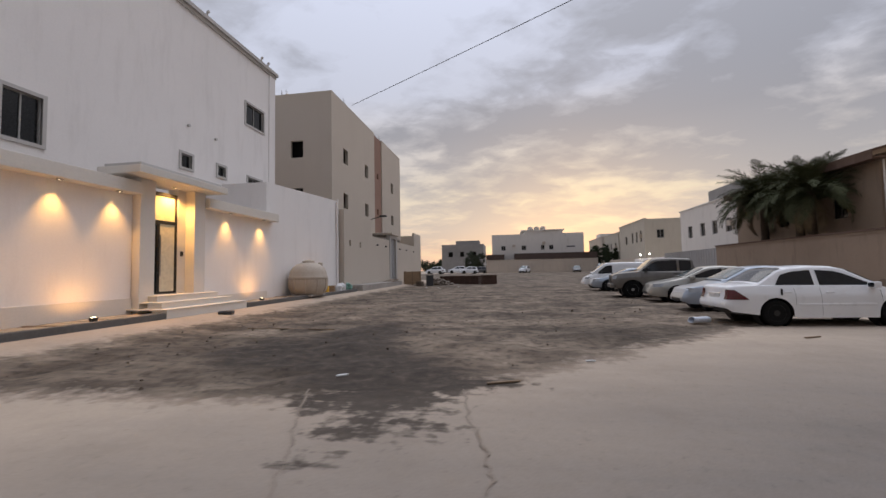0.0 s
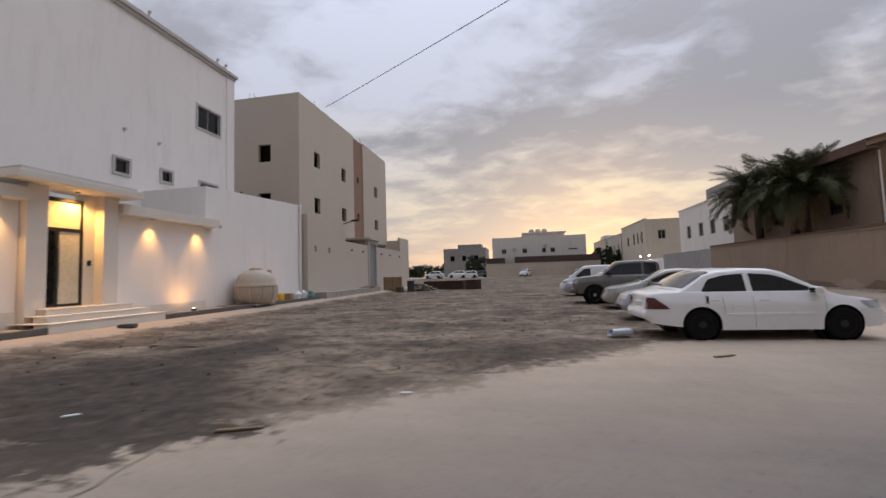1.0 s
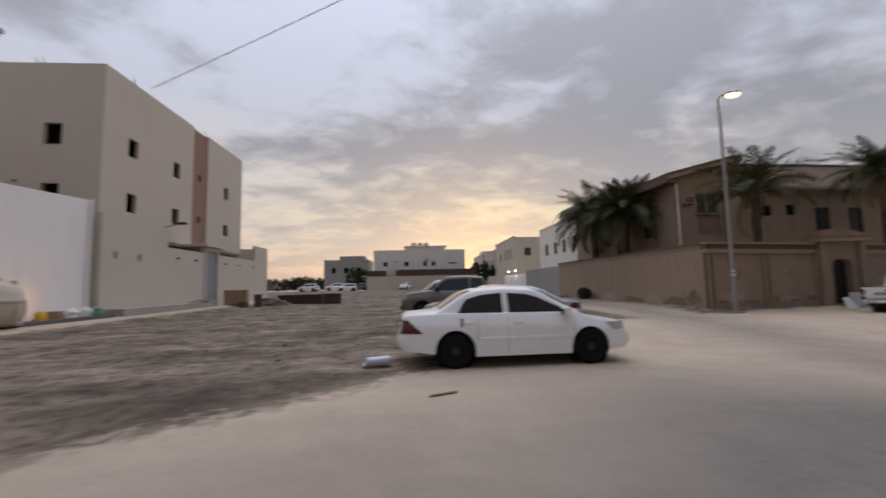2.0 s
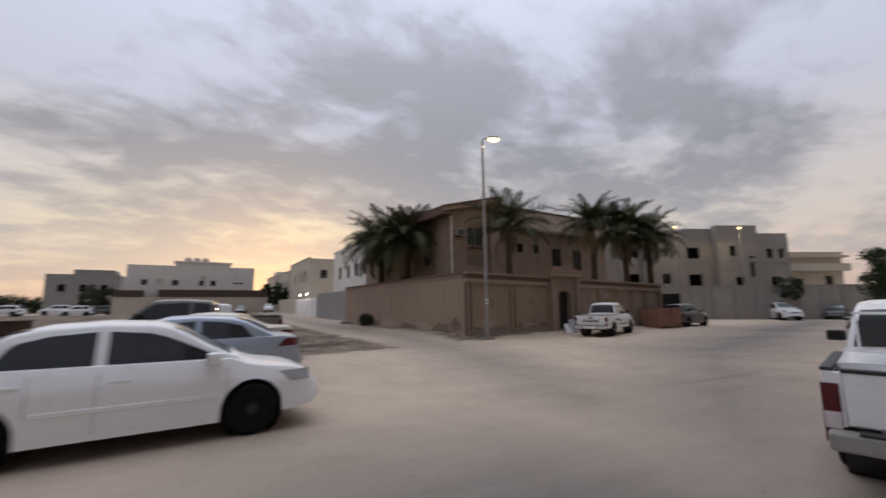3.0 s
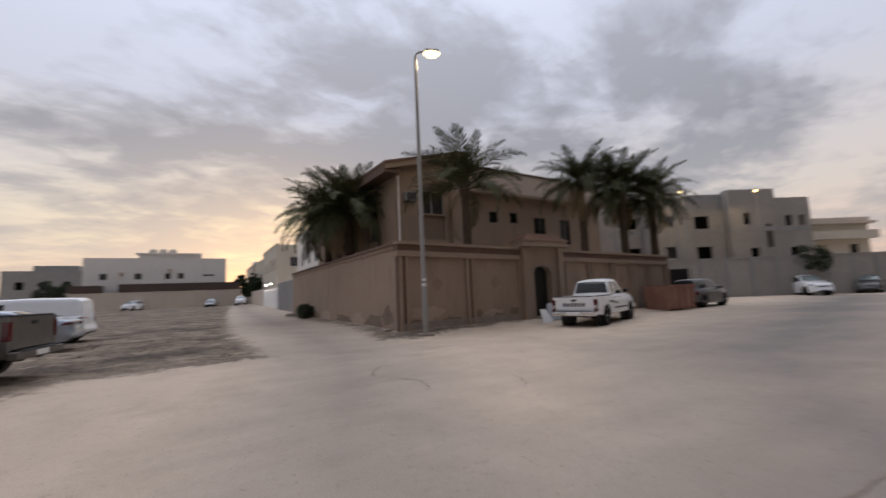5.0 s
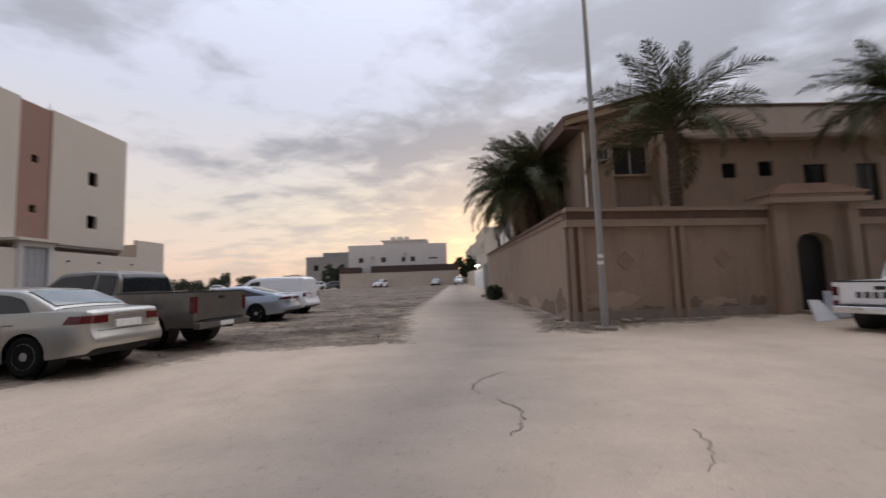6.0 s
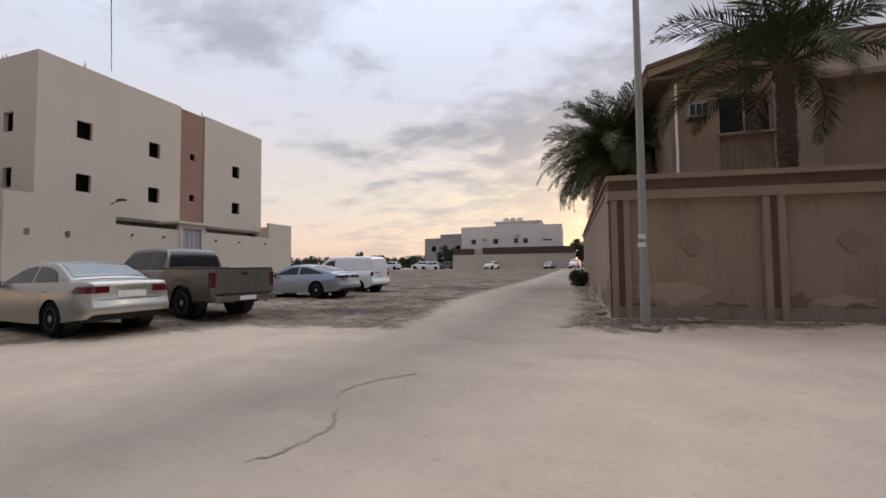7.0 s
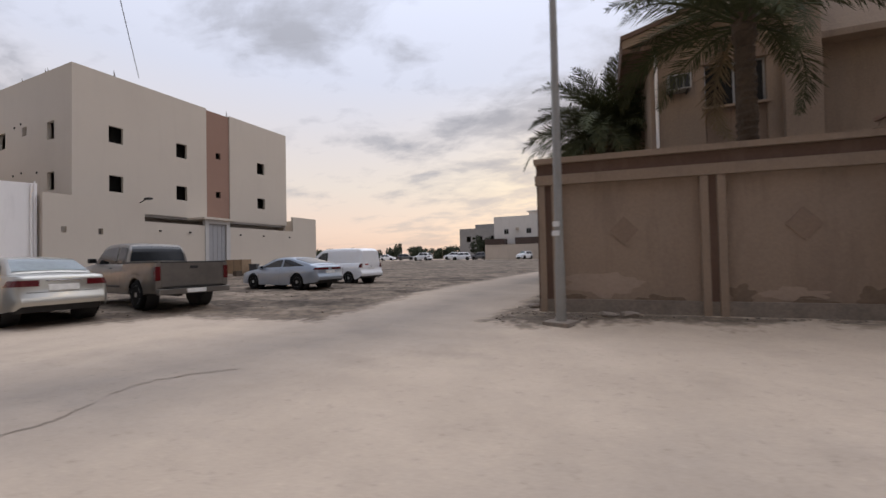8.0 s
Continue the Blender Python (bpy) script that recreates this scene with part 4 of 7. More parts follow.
window_unit(tanvilla, "y", VY, 4.5, 6.15, 5.9, 7.3, -1, "alu", "dark_glass", 0.06, 1, 0.0, 0.14)
part("spandrel", boxes((4.5, 6.15, VY + 0.14, VY + 0.3, 4.45, 5.9)), "relief_brown", tanvilla, "brown ribbed spandrel under the window")
for k in range(7):
    part("spandrel_rib", boxes((4.55 + 0.23 * k, 4.61 + 0.23 * k, VY + 0.11, VY + 0.14, 4.45, 5.86)), "relief_brown", tanvilla)
part("sill", boxes((4.42, 6.23, VY - 0.08, VY + 0.1, 5.84, 5.92), bevel=0.01), "villa_render", tanvilla)
bm = bmesh.new()
AC_, AR = 5.325, 0.825
arch = [(AC_ - (AR + 0.13) * math.cos(a), 7.3 + 0.83 * math.sin(a)) for a in [math.pi * i / 14 for i in range(15)]]
arch_in = [(AC_ - AR * math.cos(a), 7.3 + 0.7 * math.sin(a)) for a in [math.pi * i / 14 for i in range(15)]]
for (a0, a1), (b0, b1) in zip(zip(arch, arch[1:]), zip(arch_in, arch_in[1:])):
    prism(bm, [a0, a1, b1, b0], "y", VY - 0.07, VY)
part("arch_moulding", bm, "villa_render", tanvilla)
bm = bmesh.new()
prism(bm, arch_in, "y", VY - 0.012, VY - 0.002)
part("arch_panel", bm, "relief_brown", tanvilla)
for a, b, c, d in vh:
    window_unit(tanvilla, "y", VY + 1.0, a, b, c, d, -1, "dark_metal", "dark_glass", 0.05, 0 if b - a < 1 else 1, 0.0, 0.12)
for a in (VY + 2.5, VY + 8.0):
    window_unit(tanvilla, "x", 2.95, a, a + 1.2, 4.6, 6.4, -1, "dark_metal", "dark_glass", 0.05, 1, 0.0, 0.12)
ac = part("air_conditioner", boxes((3.42, 4.08, VY - 0.4, VY + 0.1, 6.5, 7.0), bevel=0.02), "alu", tanvilla, "window air conditioner")
part("grille", boxes(*[(3.47 + 0.2 * k, 3.63 + 0.2 * k, VY - 0.405, VY - 0.39, 6.55, 6.95) for k in range(3)]), "black_plastic", ac)
part("bracket", boxes((3.5, 3.54, VY - 0.36, VY, 6.44, 6.5), (3.96, 4.0, VY - 0.36, VY, 6.44, 6.5)), "dark_metal", ac)
bm = bmesh.new()
tube(bm, (3.12, VY - 0.06, 0.3), (3.12, VY - 0.06, 7.9), 0.05, 0.05, 10)
part("drainpipe", bm, "white_stucco", tanvilla)

# white two-storey house across the lot
fb = thing("white_house", "long white two-storey house with roof penthouse", "house")
fw_ = [(-2.5, -1.45, 6.15, 7.27), (2.4, 3.5, 6.15, 7.27), (7.0, 7.85, 6.15, 7.27), (8.95, 9.95, 6.15, 7.25), (13.0, 15.0, 6.6, 6.95)]
bm = bmesh.new()
wall_bm(bm, "y", 99.0, 99.3, -4.75, 17.0, 0.5, 10.05, fw_)
part("front_wall", bm, "far_white", fb)
for x in (16.7, -4.75):
    part("side_wall", boxes((x, x + 0.3, 99.3, 116, 0.5, 10.05)), "far_white", fb)
part("roof", boxes((-4.45, 16.7, 99.3, 116, 9.2, 9.4)), "concrete", fb)
part("penthouse", boxes((2.8, 12.4, 100.5, 110, 9.4, 10.9), (2.4, 12.8, 100.1, 110.4, 10.9, 11.15)), "far_white", fb)
for a, b, c, d in fw_:
    window_unit(fb, "y", 99.0, a, b, c, d, -1, "alu", "dark_glass", 0.08, 1, 0.0, 0.12)
for x in (4.8, 6.35, 7.9):
    tk = thing("roof_tank", "white domed water tank on a roof", "water tank", pose(x, 103, 11.15), group="roof tanks")
    bm = bmesh.new()
    lathe(bm, [(0.68, 0), (0.7, 0.5), (0.6, 0.85), (0.35, 1.05), (0.1, 1.1)], 16)
    part("shell", bm, "far_tan", tk, soft_edges=True)
for x, z in ((0.2, 7.0), (7.4, 7.6)):
    part("air_conditioner", boxes((x, x + 0.7, 98.6, 99.0, z, z + 0.5), bevel=0.02), "far_tan", fb)
fw2 = thing("house_yard_wall", "plain beige yard wall with dark carport roof", "wall", kind="structure")
part("wall_panel", boxes((-6.1, 19.4, 96.5, 96.75, 0.3, 3.85)), "far_tan", fw2)
part("carport_roof", boxes((0.55, 19.4, 96.4, 99.0, 3.9, 5.25), (-6.1, -1.8, 96.4, 99.0, 3.9, 5.1)), "dark_awning", fw2, "dark brown corrugated carport roof")
for x in (-6.0, 5.8, 12.0, 19.2):
    part("pier", boxes((x, x + 0.35, 96.4, 96.85, 0.3, 3.9)), "far_tan", fw2)
grey = thing("grey_house", "grey block house beyond the lot", "house")
bm = bmesh.new()
wall_bm(bm, "y", 118, 118.3, -20.5, -8.0, 0.5, 9.2, [(-18.5, -17.2, 5.5, 7), (-15, -13.8, 5.5, 7), (-11.5, -10.2, 5.5, 7)])
part("front_wall", bm, "block_grey", grey)
for x in (-20.5, -8.3):
    part("side_wall", boxes((x, x + 0.3, 118.3, 130, 0.5, 9.2)), "block_grey", grey)
part("roof", boxes((-20.2, -8.3, 118.3, 130, 8.6, 8.8), (-16.5, -9.5, 120, 127, 8.8, 10.4)), "block_grey", grey)
# one black sheet paints the shade behind the window openings
part("room_shade", boxes((-19.5, -9, 119.2, 119.3, 4, 8)), "opening_shade", grey)

# row of houses along the lane
def lane_house(x0, y0, y1, h, mat, label, parapet=0.0, holes=(), depth=12.0, upper=None):
    ob = thing("lane_house", label, "house")
    bm = bmesh.new()
    wall_bm(bm, "x", x0, x0 + 0.3, y0, y1, 0.0, h, holes)
    part("front_wall", bm, mat, ob)
    bm = bmesh.new()
    wall_bm(bm, "y", y0, y0 + 0.3, x0 + 0.3, x0 + depth, 0.0, h, [(x0 + 2.0, x0 + 3.2, h - 3.4, h - 1.9)])
    part("side_wall", bm, mat, ob)
    part("side_wall", boxes((x0 + 0.3, x0 + depth, y1 - 0.3, y1, 0.0, h)), mat, ob)
    part("roof", boxes((x0 + 0.3, x0 + depth, y0 + 0.3, y1 - 0.3, h - 0.8, h - 0.6)), "concrete", ob)
    part("coping", boxes((x0 - 0.08, x0 + 0.38, y0 - 0.08, y1 + 0.08, h, h + 0.15)), mat, ob)
    for a, b, c, d in holes:
        window_unit(ob, "x", x0, a, b, c, d, -1, "alu", "dark_glass", 0.07, 1, 0.0, 0.12)
    window_unit(ob, "y", y0, x0 + 2.0, x0 + 3.2, h - 3.4, h - 1.9, -1, "alu", "dark_glass", 0.07, 1, 0.0, 0.12)
    part("air_conditioner", boxes((x0 - 0.4, x0, y0 + 1.5, y0 + 2.2, h - 3.2, h - 2.6), bevel=0.02), "far_tan", ob)
    if upper:
        part("roof_room", boxes((x0 + 0.6, x0 + 6, y0 + upper[0], y0 + upper[1], h - 0.5, h + upper[2])), upper[3], ob)
    return ob


lane_house(23.2, 45.0, 60.0, 9.0, "far_white", "white rendered house with arched balcony fronts", holes=[(47.0, 48.2, 5.2, 6.8), (50.0, 51.2, 5.2, 6.8), (53.0, 54.2, 5.2, 6.8), (56.5, 57.7, 5.2, 6.8)], upper=(1.0, 8.0, 1.6, "block_grey"))
lane_house(22.8, 74.0, 90.0, 9.9, "cream_stucco", "cream two-storey house with narrow windows", holes=[(75.5, 76.5, 6.0, 8.0), (78.0, 79.0, 6.0, 8.0), (80.5, 81.5, 6.0, 8.0), (84.5, 85.8, 6.0, 7.6)])
lane_house(22.8, 91.0, 104.0, 9.0, "cream_stucco", "weathered cream house beside the lane", holes=[(93, 94.2, 5.5, 7.0), (97, 98.2, 5.5, 7.0), (100, 101.2, 5.5, 7.0)])
lane_house(22.6, 106.0, 122.0, 9.2, "far_tan", "tan two-storey house beside the lane", holes=[(108, 109.2, 5.5, 7.0), (112, 113.2, 5.5, 7.0), (116, 117.2, 5.5, 7.0)], upper=(4, 9, 1.2, "far_white"))
lw = thing("lane_wall", "row of grey and white yard walls along the lane", "wall", kind="structure")
bm = boxes((20.9, 21.1, 42.7, 60.0, -0.2, 3.35))
part("sheet_fence", bm, "grey_metal_sheet", lw, "grey sheet-metal fence")
for k in range(28):
    y = 43.0 + 0.6 * k
    part("fence_rib", boxes((20.86, 20.9, y, y + 0.08, 0.0, 3.35)), "grey_metal_sheet", lw)
part("wall_panel", boxes((21.0, 21.25, 60.0, 74.0, 0.0, 2.9)), "white_stucco", lw)
part("wall_panel", boxes((21.0, 21.25, 74.0, 124.0, 0.2, 3.1)), "far_tan", lw)
for y in (61.0, 64.5, 68.0, 71.5):
    part("gate", boxes((20.95, 21.0, y, y + 2.6, 0.2, 2.6)), "white_board", lw, "white metal yard gate")
part("step_wall", boxes((19.74, 21.1, 42.45, 42.7, -0.2, 3.35)), "pink_stucco", lw)
for y, z in ((66.0, 3.5), (70.5, 3.5)):
    wlp = thing("wall_lamp", "lit white wall lamp over a yard gate", "light", pose(20.9, y, z), group="lane wall lamps")
    bm = bmesh.new()
    lathe(bm, [(0.03, -0.12), (0.08, -0.1), (0.11, 0.02), (0.07, 0.12), (0.02, 0.15)], 12)
    part("globe", bm, "white_lamp_lit", wlp, soft_edges=True)
    li = bpy.data.lights.new("wall_lamp_light", "POINT")
    li.energy, li.color, li.shadow_soft_size = 45, (1.0, 0.9, 0.75), 0.15
    lo = new("wall_lamp_light", li)
    lo.location = (20.5, y, z)

# concrete shell building at the bend of the road
CB = pose(57.0, 33.0, -0.3, 0, 0, -27)
cb = thing("concrete_shell", "unfinished grey blockwork building with empty openings", "building", CB)
ch = [(-4.5, -3.4, 7.6, 8.8), (-4.5, -3.2, 4.4, 5.5), (3.2, 4.9, 7.4, 8.8), (3.2, 4.9, 4.0, 5.4), (8.2, 9.0, 7.6, 8.9), (10.6, 11.4, 5.0, 7.6), (8.6, 9.6, 3.6, 5.0), (13.6, 14.4, 7.4, 8.6), (15.2, 15.9, 7.4, 8.6), (13.8, 14.8, 3.8, 5.0)]
for nm, y, u0, u1, h, hs in (("front_wall", 0.0, -8.0, 6.6, 10.5, ch[:4]), ("tower_wall", -0.9, 6.6, 12.0, 11.5, ch[4:7]), ("front_wall", -0.3, 12.0, 16.6, 10.6, ch[7:]), ("bay_wall", -1.4, -2.8, 2.0, 10.7, [(-1.2, 0.0, 7.5, 8.7), (-1.2, 0.0, 4.2, 5.4)])):
    bm = bmesh.new()
    wall_bm(bm, "y", y, y + 0.3, u0, u1, 0, h, hs)
    part(nm, bm, "concrete", cb)
for r in ((6.6, 6.9, -0.6, 0.0, 0, 11.5), (11.7, 12.0, -0.6, 2.0, 0, 11.5), (16.3, 16.6, 0.0, 9, 0, 10.6), (-8.0, -7.7, 0.3, 12, 0, 10.2), (-2.8, -2.5, -1.1, 0, 0, 10.7), (1.7, 2.0, -1.1, 0, 0, 10.7)):
    part("side_wall", boxes(r), "concrete", cb)
part("parapet", boxes((3.0, 9.0, 0.3, 4.0, 10.2, 11.3)), "block_grey", cb)
for row in ((-0.2, 0.3, -1.45, -1.4, 0, 10.6), (6.0, 6.5, -0.05, 0, 0, 10.4), (-6.2, -5.7, -0.05, 0, 0, 10.4)):
    part("column", boxes(row), "block_grey", cb)
for z in (3.4, 6.8):
    part("beam", boxes((-8.0, 6.6, -0.04, 0, z, z + 0.5), (6.6, 12.0, -0.94, -0.9, z, z + 0.5), (12.0, 16.6, -0.34, -0.3, z, z + 0.5)), "block_grey", cb)
# black sheet across the shell, in place of the shade indoors
part("room_shade", boxes((-7.5, 16.2, 1.5, 1.6, 0.3, 10.0)), "opening_shade", cb)
part("roof", boxes((-7.7, 16.3, 0.3, 10, 10.0, 10.2)), "concrete", cb)
cw = thing("block_yard_wall", "bare grey concrete block yard wall", "wall", CB, kind="structure")
bm = bmesh.new()
wall_bm(bm, "y", -6.0, -5.7, -9.0, 22.0, -0.4, 3.6, [(-4.6, -2.0, -0.4, 2.9)])
part("wall_panel", bm, "concrete", cw)
# black sheet behind the gateway, painted shade
part("yard_shade_sheet", boxes((-5.2, -1.4, -4.6, -4.5, -0.4, 3.4)), "opening_shade", cw)
for k in range(9):
    part("pier", boxes((-1.3 + 2.55 * k, -0.95 + 2.55 * k, -6.08, -5.65, -0.4, 3.75)), "block_grey", cw)
part("coping", boxes((-9.0, 22.0, -6.06, -5.64, 3.6, 3.75)), "block_grey", cw)
ch2 = thing("cream_house", "cream two-storey house with flat banded roof", "house", CB @ pose(21.5, 4.0, 0))
bm = bmesh.new()
wall_bm(bm, "y", 0, 0.3, -4.5, 7.0, 0, 7.9, [(-2.5, 1.0, 3.6, 5.0), (4.2, 5.4, 4.0, 5.4)])
box(bm, -4.5, -4.2, 0.3, 9, 0, 7.9)
part("wall", bm, "cream_stucco", ch2)
part("roof", boxes((-5.0, 7.5, -0.7, 9.3, 7.9, 8.2), (-4.5, 7.0, -0.3, 9, 8.2, 8.7)), "far_tan", ch2)
part("balcony", boxes((-3.2, 7.0, -1.2, 0, 6.0, 7.0)), "cream_stucco", ch2)
window_unit(ch2, "y", 0, -2.5, 1.0, 3.6, 5.0, -1, "dark_metal", "dark_glass", 0.07, 2, 0, 0.12)
window_unit(ch2, "y", 0, 4.2, 5.4, 4.0, 5.4, -1, "dark_metal", "dark_glass", 0.07, 1, 0, 0.12)

# stone-clad house and porches on the near side of the road
SH = pose(16.0, 3.0, -0.05, 0, 0, 12)
sh = thing("stone_clad_house", "tall house with cream stone panels and brown upper wall", "house", SH)
bm = bmesh.new()
wall_bm(bm, "y", -0.3, 0.0, -9.0, 8.55, 0.0, 5.33, [(1.0, 7.9, 0.0, 2.75)])
part("base_wall", bm, "cream_stucco", sh)
for i, z in enumerate((2.80, 3.64, 4.48)):
    for k in range(4):
        u = -8.9 + 4.3 * k
        part("panel", boxes((u, u + 4.27, 0.0, 0.03, z, z + 0.81), bevel=0.006), "white_stone", sh)
part("band", boxes((-9.0, 8.75, -0.3, 0.14, 5.33, 5.70), bevel=0.02), "block_grey", sh, "grey stone string course")
part("band", boxes((0.85, 8.05, -0.05, 0.1, 2.62, 2.78), bevel=0.01), "grey_trim", sh)
part("edge_pier", boxes((8.32, 8.58, -0.3, 0.12, 0, 5.33)), "block_grey", sh)
part("terrace", boxes((-9.0, 8.55, -4.4, -0.3, 5.1, 5.3)), "concrete", sh)
part("upper_wall", boxes((-9.0, 21.6, -5.0, -4.5, 0.0, 24.0)), "taupe_render", sh, "brown rendered upper storeys")
part("end_wall", boxes((-9.3, -9.0, -5.0, 0.0, 0.0, 5.33)), "cream_stucco", sh)
part("rear_wall", boxes((-9.3, -9.0, -17.0, -5.0, 0.0, 24.0), (22.6, 22.9, -17.0, -6.0, 0.0, 24.0), (-9.0, 22.6, -17.3, -17.0, 0.0, 24.0)), "taupe_render", sh)
part("main_roof", boxes((-9.0, 22.6, -17.0, -5.3, 23.4, 23.6)), "concrete", sh)
part("recess_strip", boxes((21.6, 22.9, -5.3, -4.75, 0.0, 24.0)), "relief_brown", sh, "dark brown recessed strip")
part("side_wall", boxes((8.25, 8.55, -4.5, -0.3, 0, 5.33)), "villa_render", sh)
part("corner_pier", boxes((22.9, 26.1, -6.0, -4.5, 0.0, 24.0), bevel=0.03), "pale_plaster", sh, "tall pinkish rendered corner pier")
for x, z in ((2.2, 4.3), (5.2, 3.6), (7.4, 4.1), (7.1, 3.3)):
    bm = bmesh.new()
    tube(bm, (x, 0.02, z), (x, 0.12, z - 0.02), 0.035, 0.035, 8)
    part("pipe_stub", bm, "dark_metal", sh)
bm = bmesh.new()
pts = [(8.2, 0.05, 2.98), (7.6, 0.05, 2.99), (6.9, 0.05, 3.28), (5.6, 0.05, 3.3), (4.6, 0.05, 3.62), (2.0, 0.05, 3.66)]
for a, b in zip(pts, pts[1:]):
    tube(bm, a, b, 0.018, 0.018, 6)
part("wall_cable", bm, "cable", sh, "loose black cable along the wall")
part("garage_door", boxes((1.0, 7.9, -0.28, -0.22, 0.0, 2.75)), "far_tan", sh, "tan panelled garage door")
for u0, d, h in ((11.3, -0.3, 4.8), (22.6, -0.6, 5.1)):
    pc = thing("roofed_porch", "cream gate porch with wide brown flat roof", "porch", SH @ pose(u0, d, 0))
    for u in (0.0, 2.6):
        part("pillar", boxes((u, u + 0.5, -1.5, -0.2, 0, h - 0.9), bevel=0.02), "tan_plaster", pc)
    part("beam", boxes((-0.1, 3.2, -1.6, -0.1, h - 0.9, h - 0.45), bevel=0.02), "villa_render", pc)
    bm = bmesh.new()
    prism(bm, [(-1.2, h - 0.1), (-0.6, h - 0.45), (3.7, h - 0.45), (4.3, h - 0.1), (4.3, h + 0.05), (-1.2, h + 0.05)], "y", -2.2, 0.9)
    part("roof", bm, "brown_paint", pc, "wide brown roof slab with sloped underside")
    part("roof_band", boxes((-1.0, 4.1, -2.0, 0.7, h + 0.05, h + 0.22), bevel=0.02), "villa_render", pc)
    part("gate", boxes((0.5, 2.6, -0.9, -0.84, 0, h - 0.9)), "dark_metal", pc)
nw = thing("near_yard_wall", "cream yard wall between roofed porches", "wall", SH, kind="structure")
part("wall_panel", boxes((8.6, 60, -0.9, -0.65, -0.4, 3.4)), "tan_plaster", nw)
part("wall_panel", boxes((-60, -9.0, -7.2, -6.95, -0.2, 3.4)), "cream_stucco", nw)


# ---- vehicles ----
def interp(rows, x):
    """Smooth value from (x, v) rows."""
    if x <= rows[0][0]:
        return rows[0][1]
    for (x0, v0), (x1, v1) in zip(rows, rows[1:]):
        if x <= x1:
            t = (x - x0) / (x1 - x0)
            return v0 + (v1 - v0) * t
    return rows[-1][1]


WHEELS = {}


def wheel_meshes(r, w, spokes, rim_mat):
    key = (r, w, spokes, rim_mat)
    if key not in WHEELS:
        rr = r * 0.66
        bm = bmesh.new()
        lathe(bm, [(rr, -w / 2 + 0.01), (r * 0.88, -w / 2), (r * 0.97, -w / 2 + 0.02), (r, -w / 2 + 0.05), (r, w / 2 - 0.05), (r * 0.97, w / 2 - 0.02), (r * 0.88, w / 2), (rr, w / 2 - 0.01)], 28, "Y")
        tyre = smooth(mesh_of("tyre", bm, M["tyre"]))
        bm = bmesh.new()
        lathe(bm, [(rr, -w / 2 + 0.012), (rr - 0.007, -w / 2 + 0.008), (rr - 0.012, -w / 2 + 0.03), (rr - 0.02, 0.02)], 28, "Y")
        lathe(bm, [(0.075, -w / 2 + 0.015), (0.07, -w / 2 + 0.008), (0.03, -w / 2 + 0.006)], 16, "Y")
        for i in range(spokes):
            a = 2 * math.pi * i / spokes
            g = bmesh.ops.create_cube(bm, size=1, matrix=Matrix.Rotation(a, 4, "Y") @ Matrix.Translation((rr * 0.52, -w / 2 + 0.035, 0)) @ Matrix.Diagonal((rr * 0.95, 0.03, 0.085 if spokes < 8 else 0.05, 1)))
        rim = mesh_of("rim", bm, M[rim_mat])
        bm = bmesh.new()
        lathe(bm, [(rr - 0.02, 0.0), (rr - 0.03, 0.01)], 20, "Y")
        back = mesh_of("brake_disc", bm, M["black_plastic"])
        WHEELS[key] = (tyre, rim, back)
    return WHEELS[key]


def add_wheel(car, x, y, r, w, spokes, rim_mat, z=0.0):
    ob = new("wheel")
    ob.parent = car
    ob.matrix_basis = pose(x, y, r + z, 0, 0, 0 if y < 0 else 180)
    for nm, me in zip(("tyre", "rim", "brake_disc"), wheel_meshes(r, w, spokes, rim_mat)):
        share(nm, me, ob, Matrix())


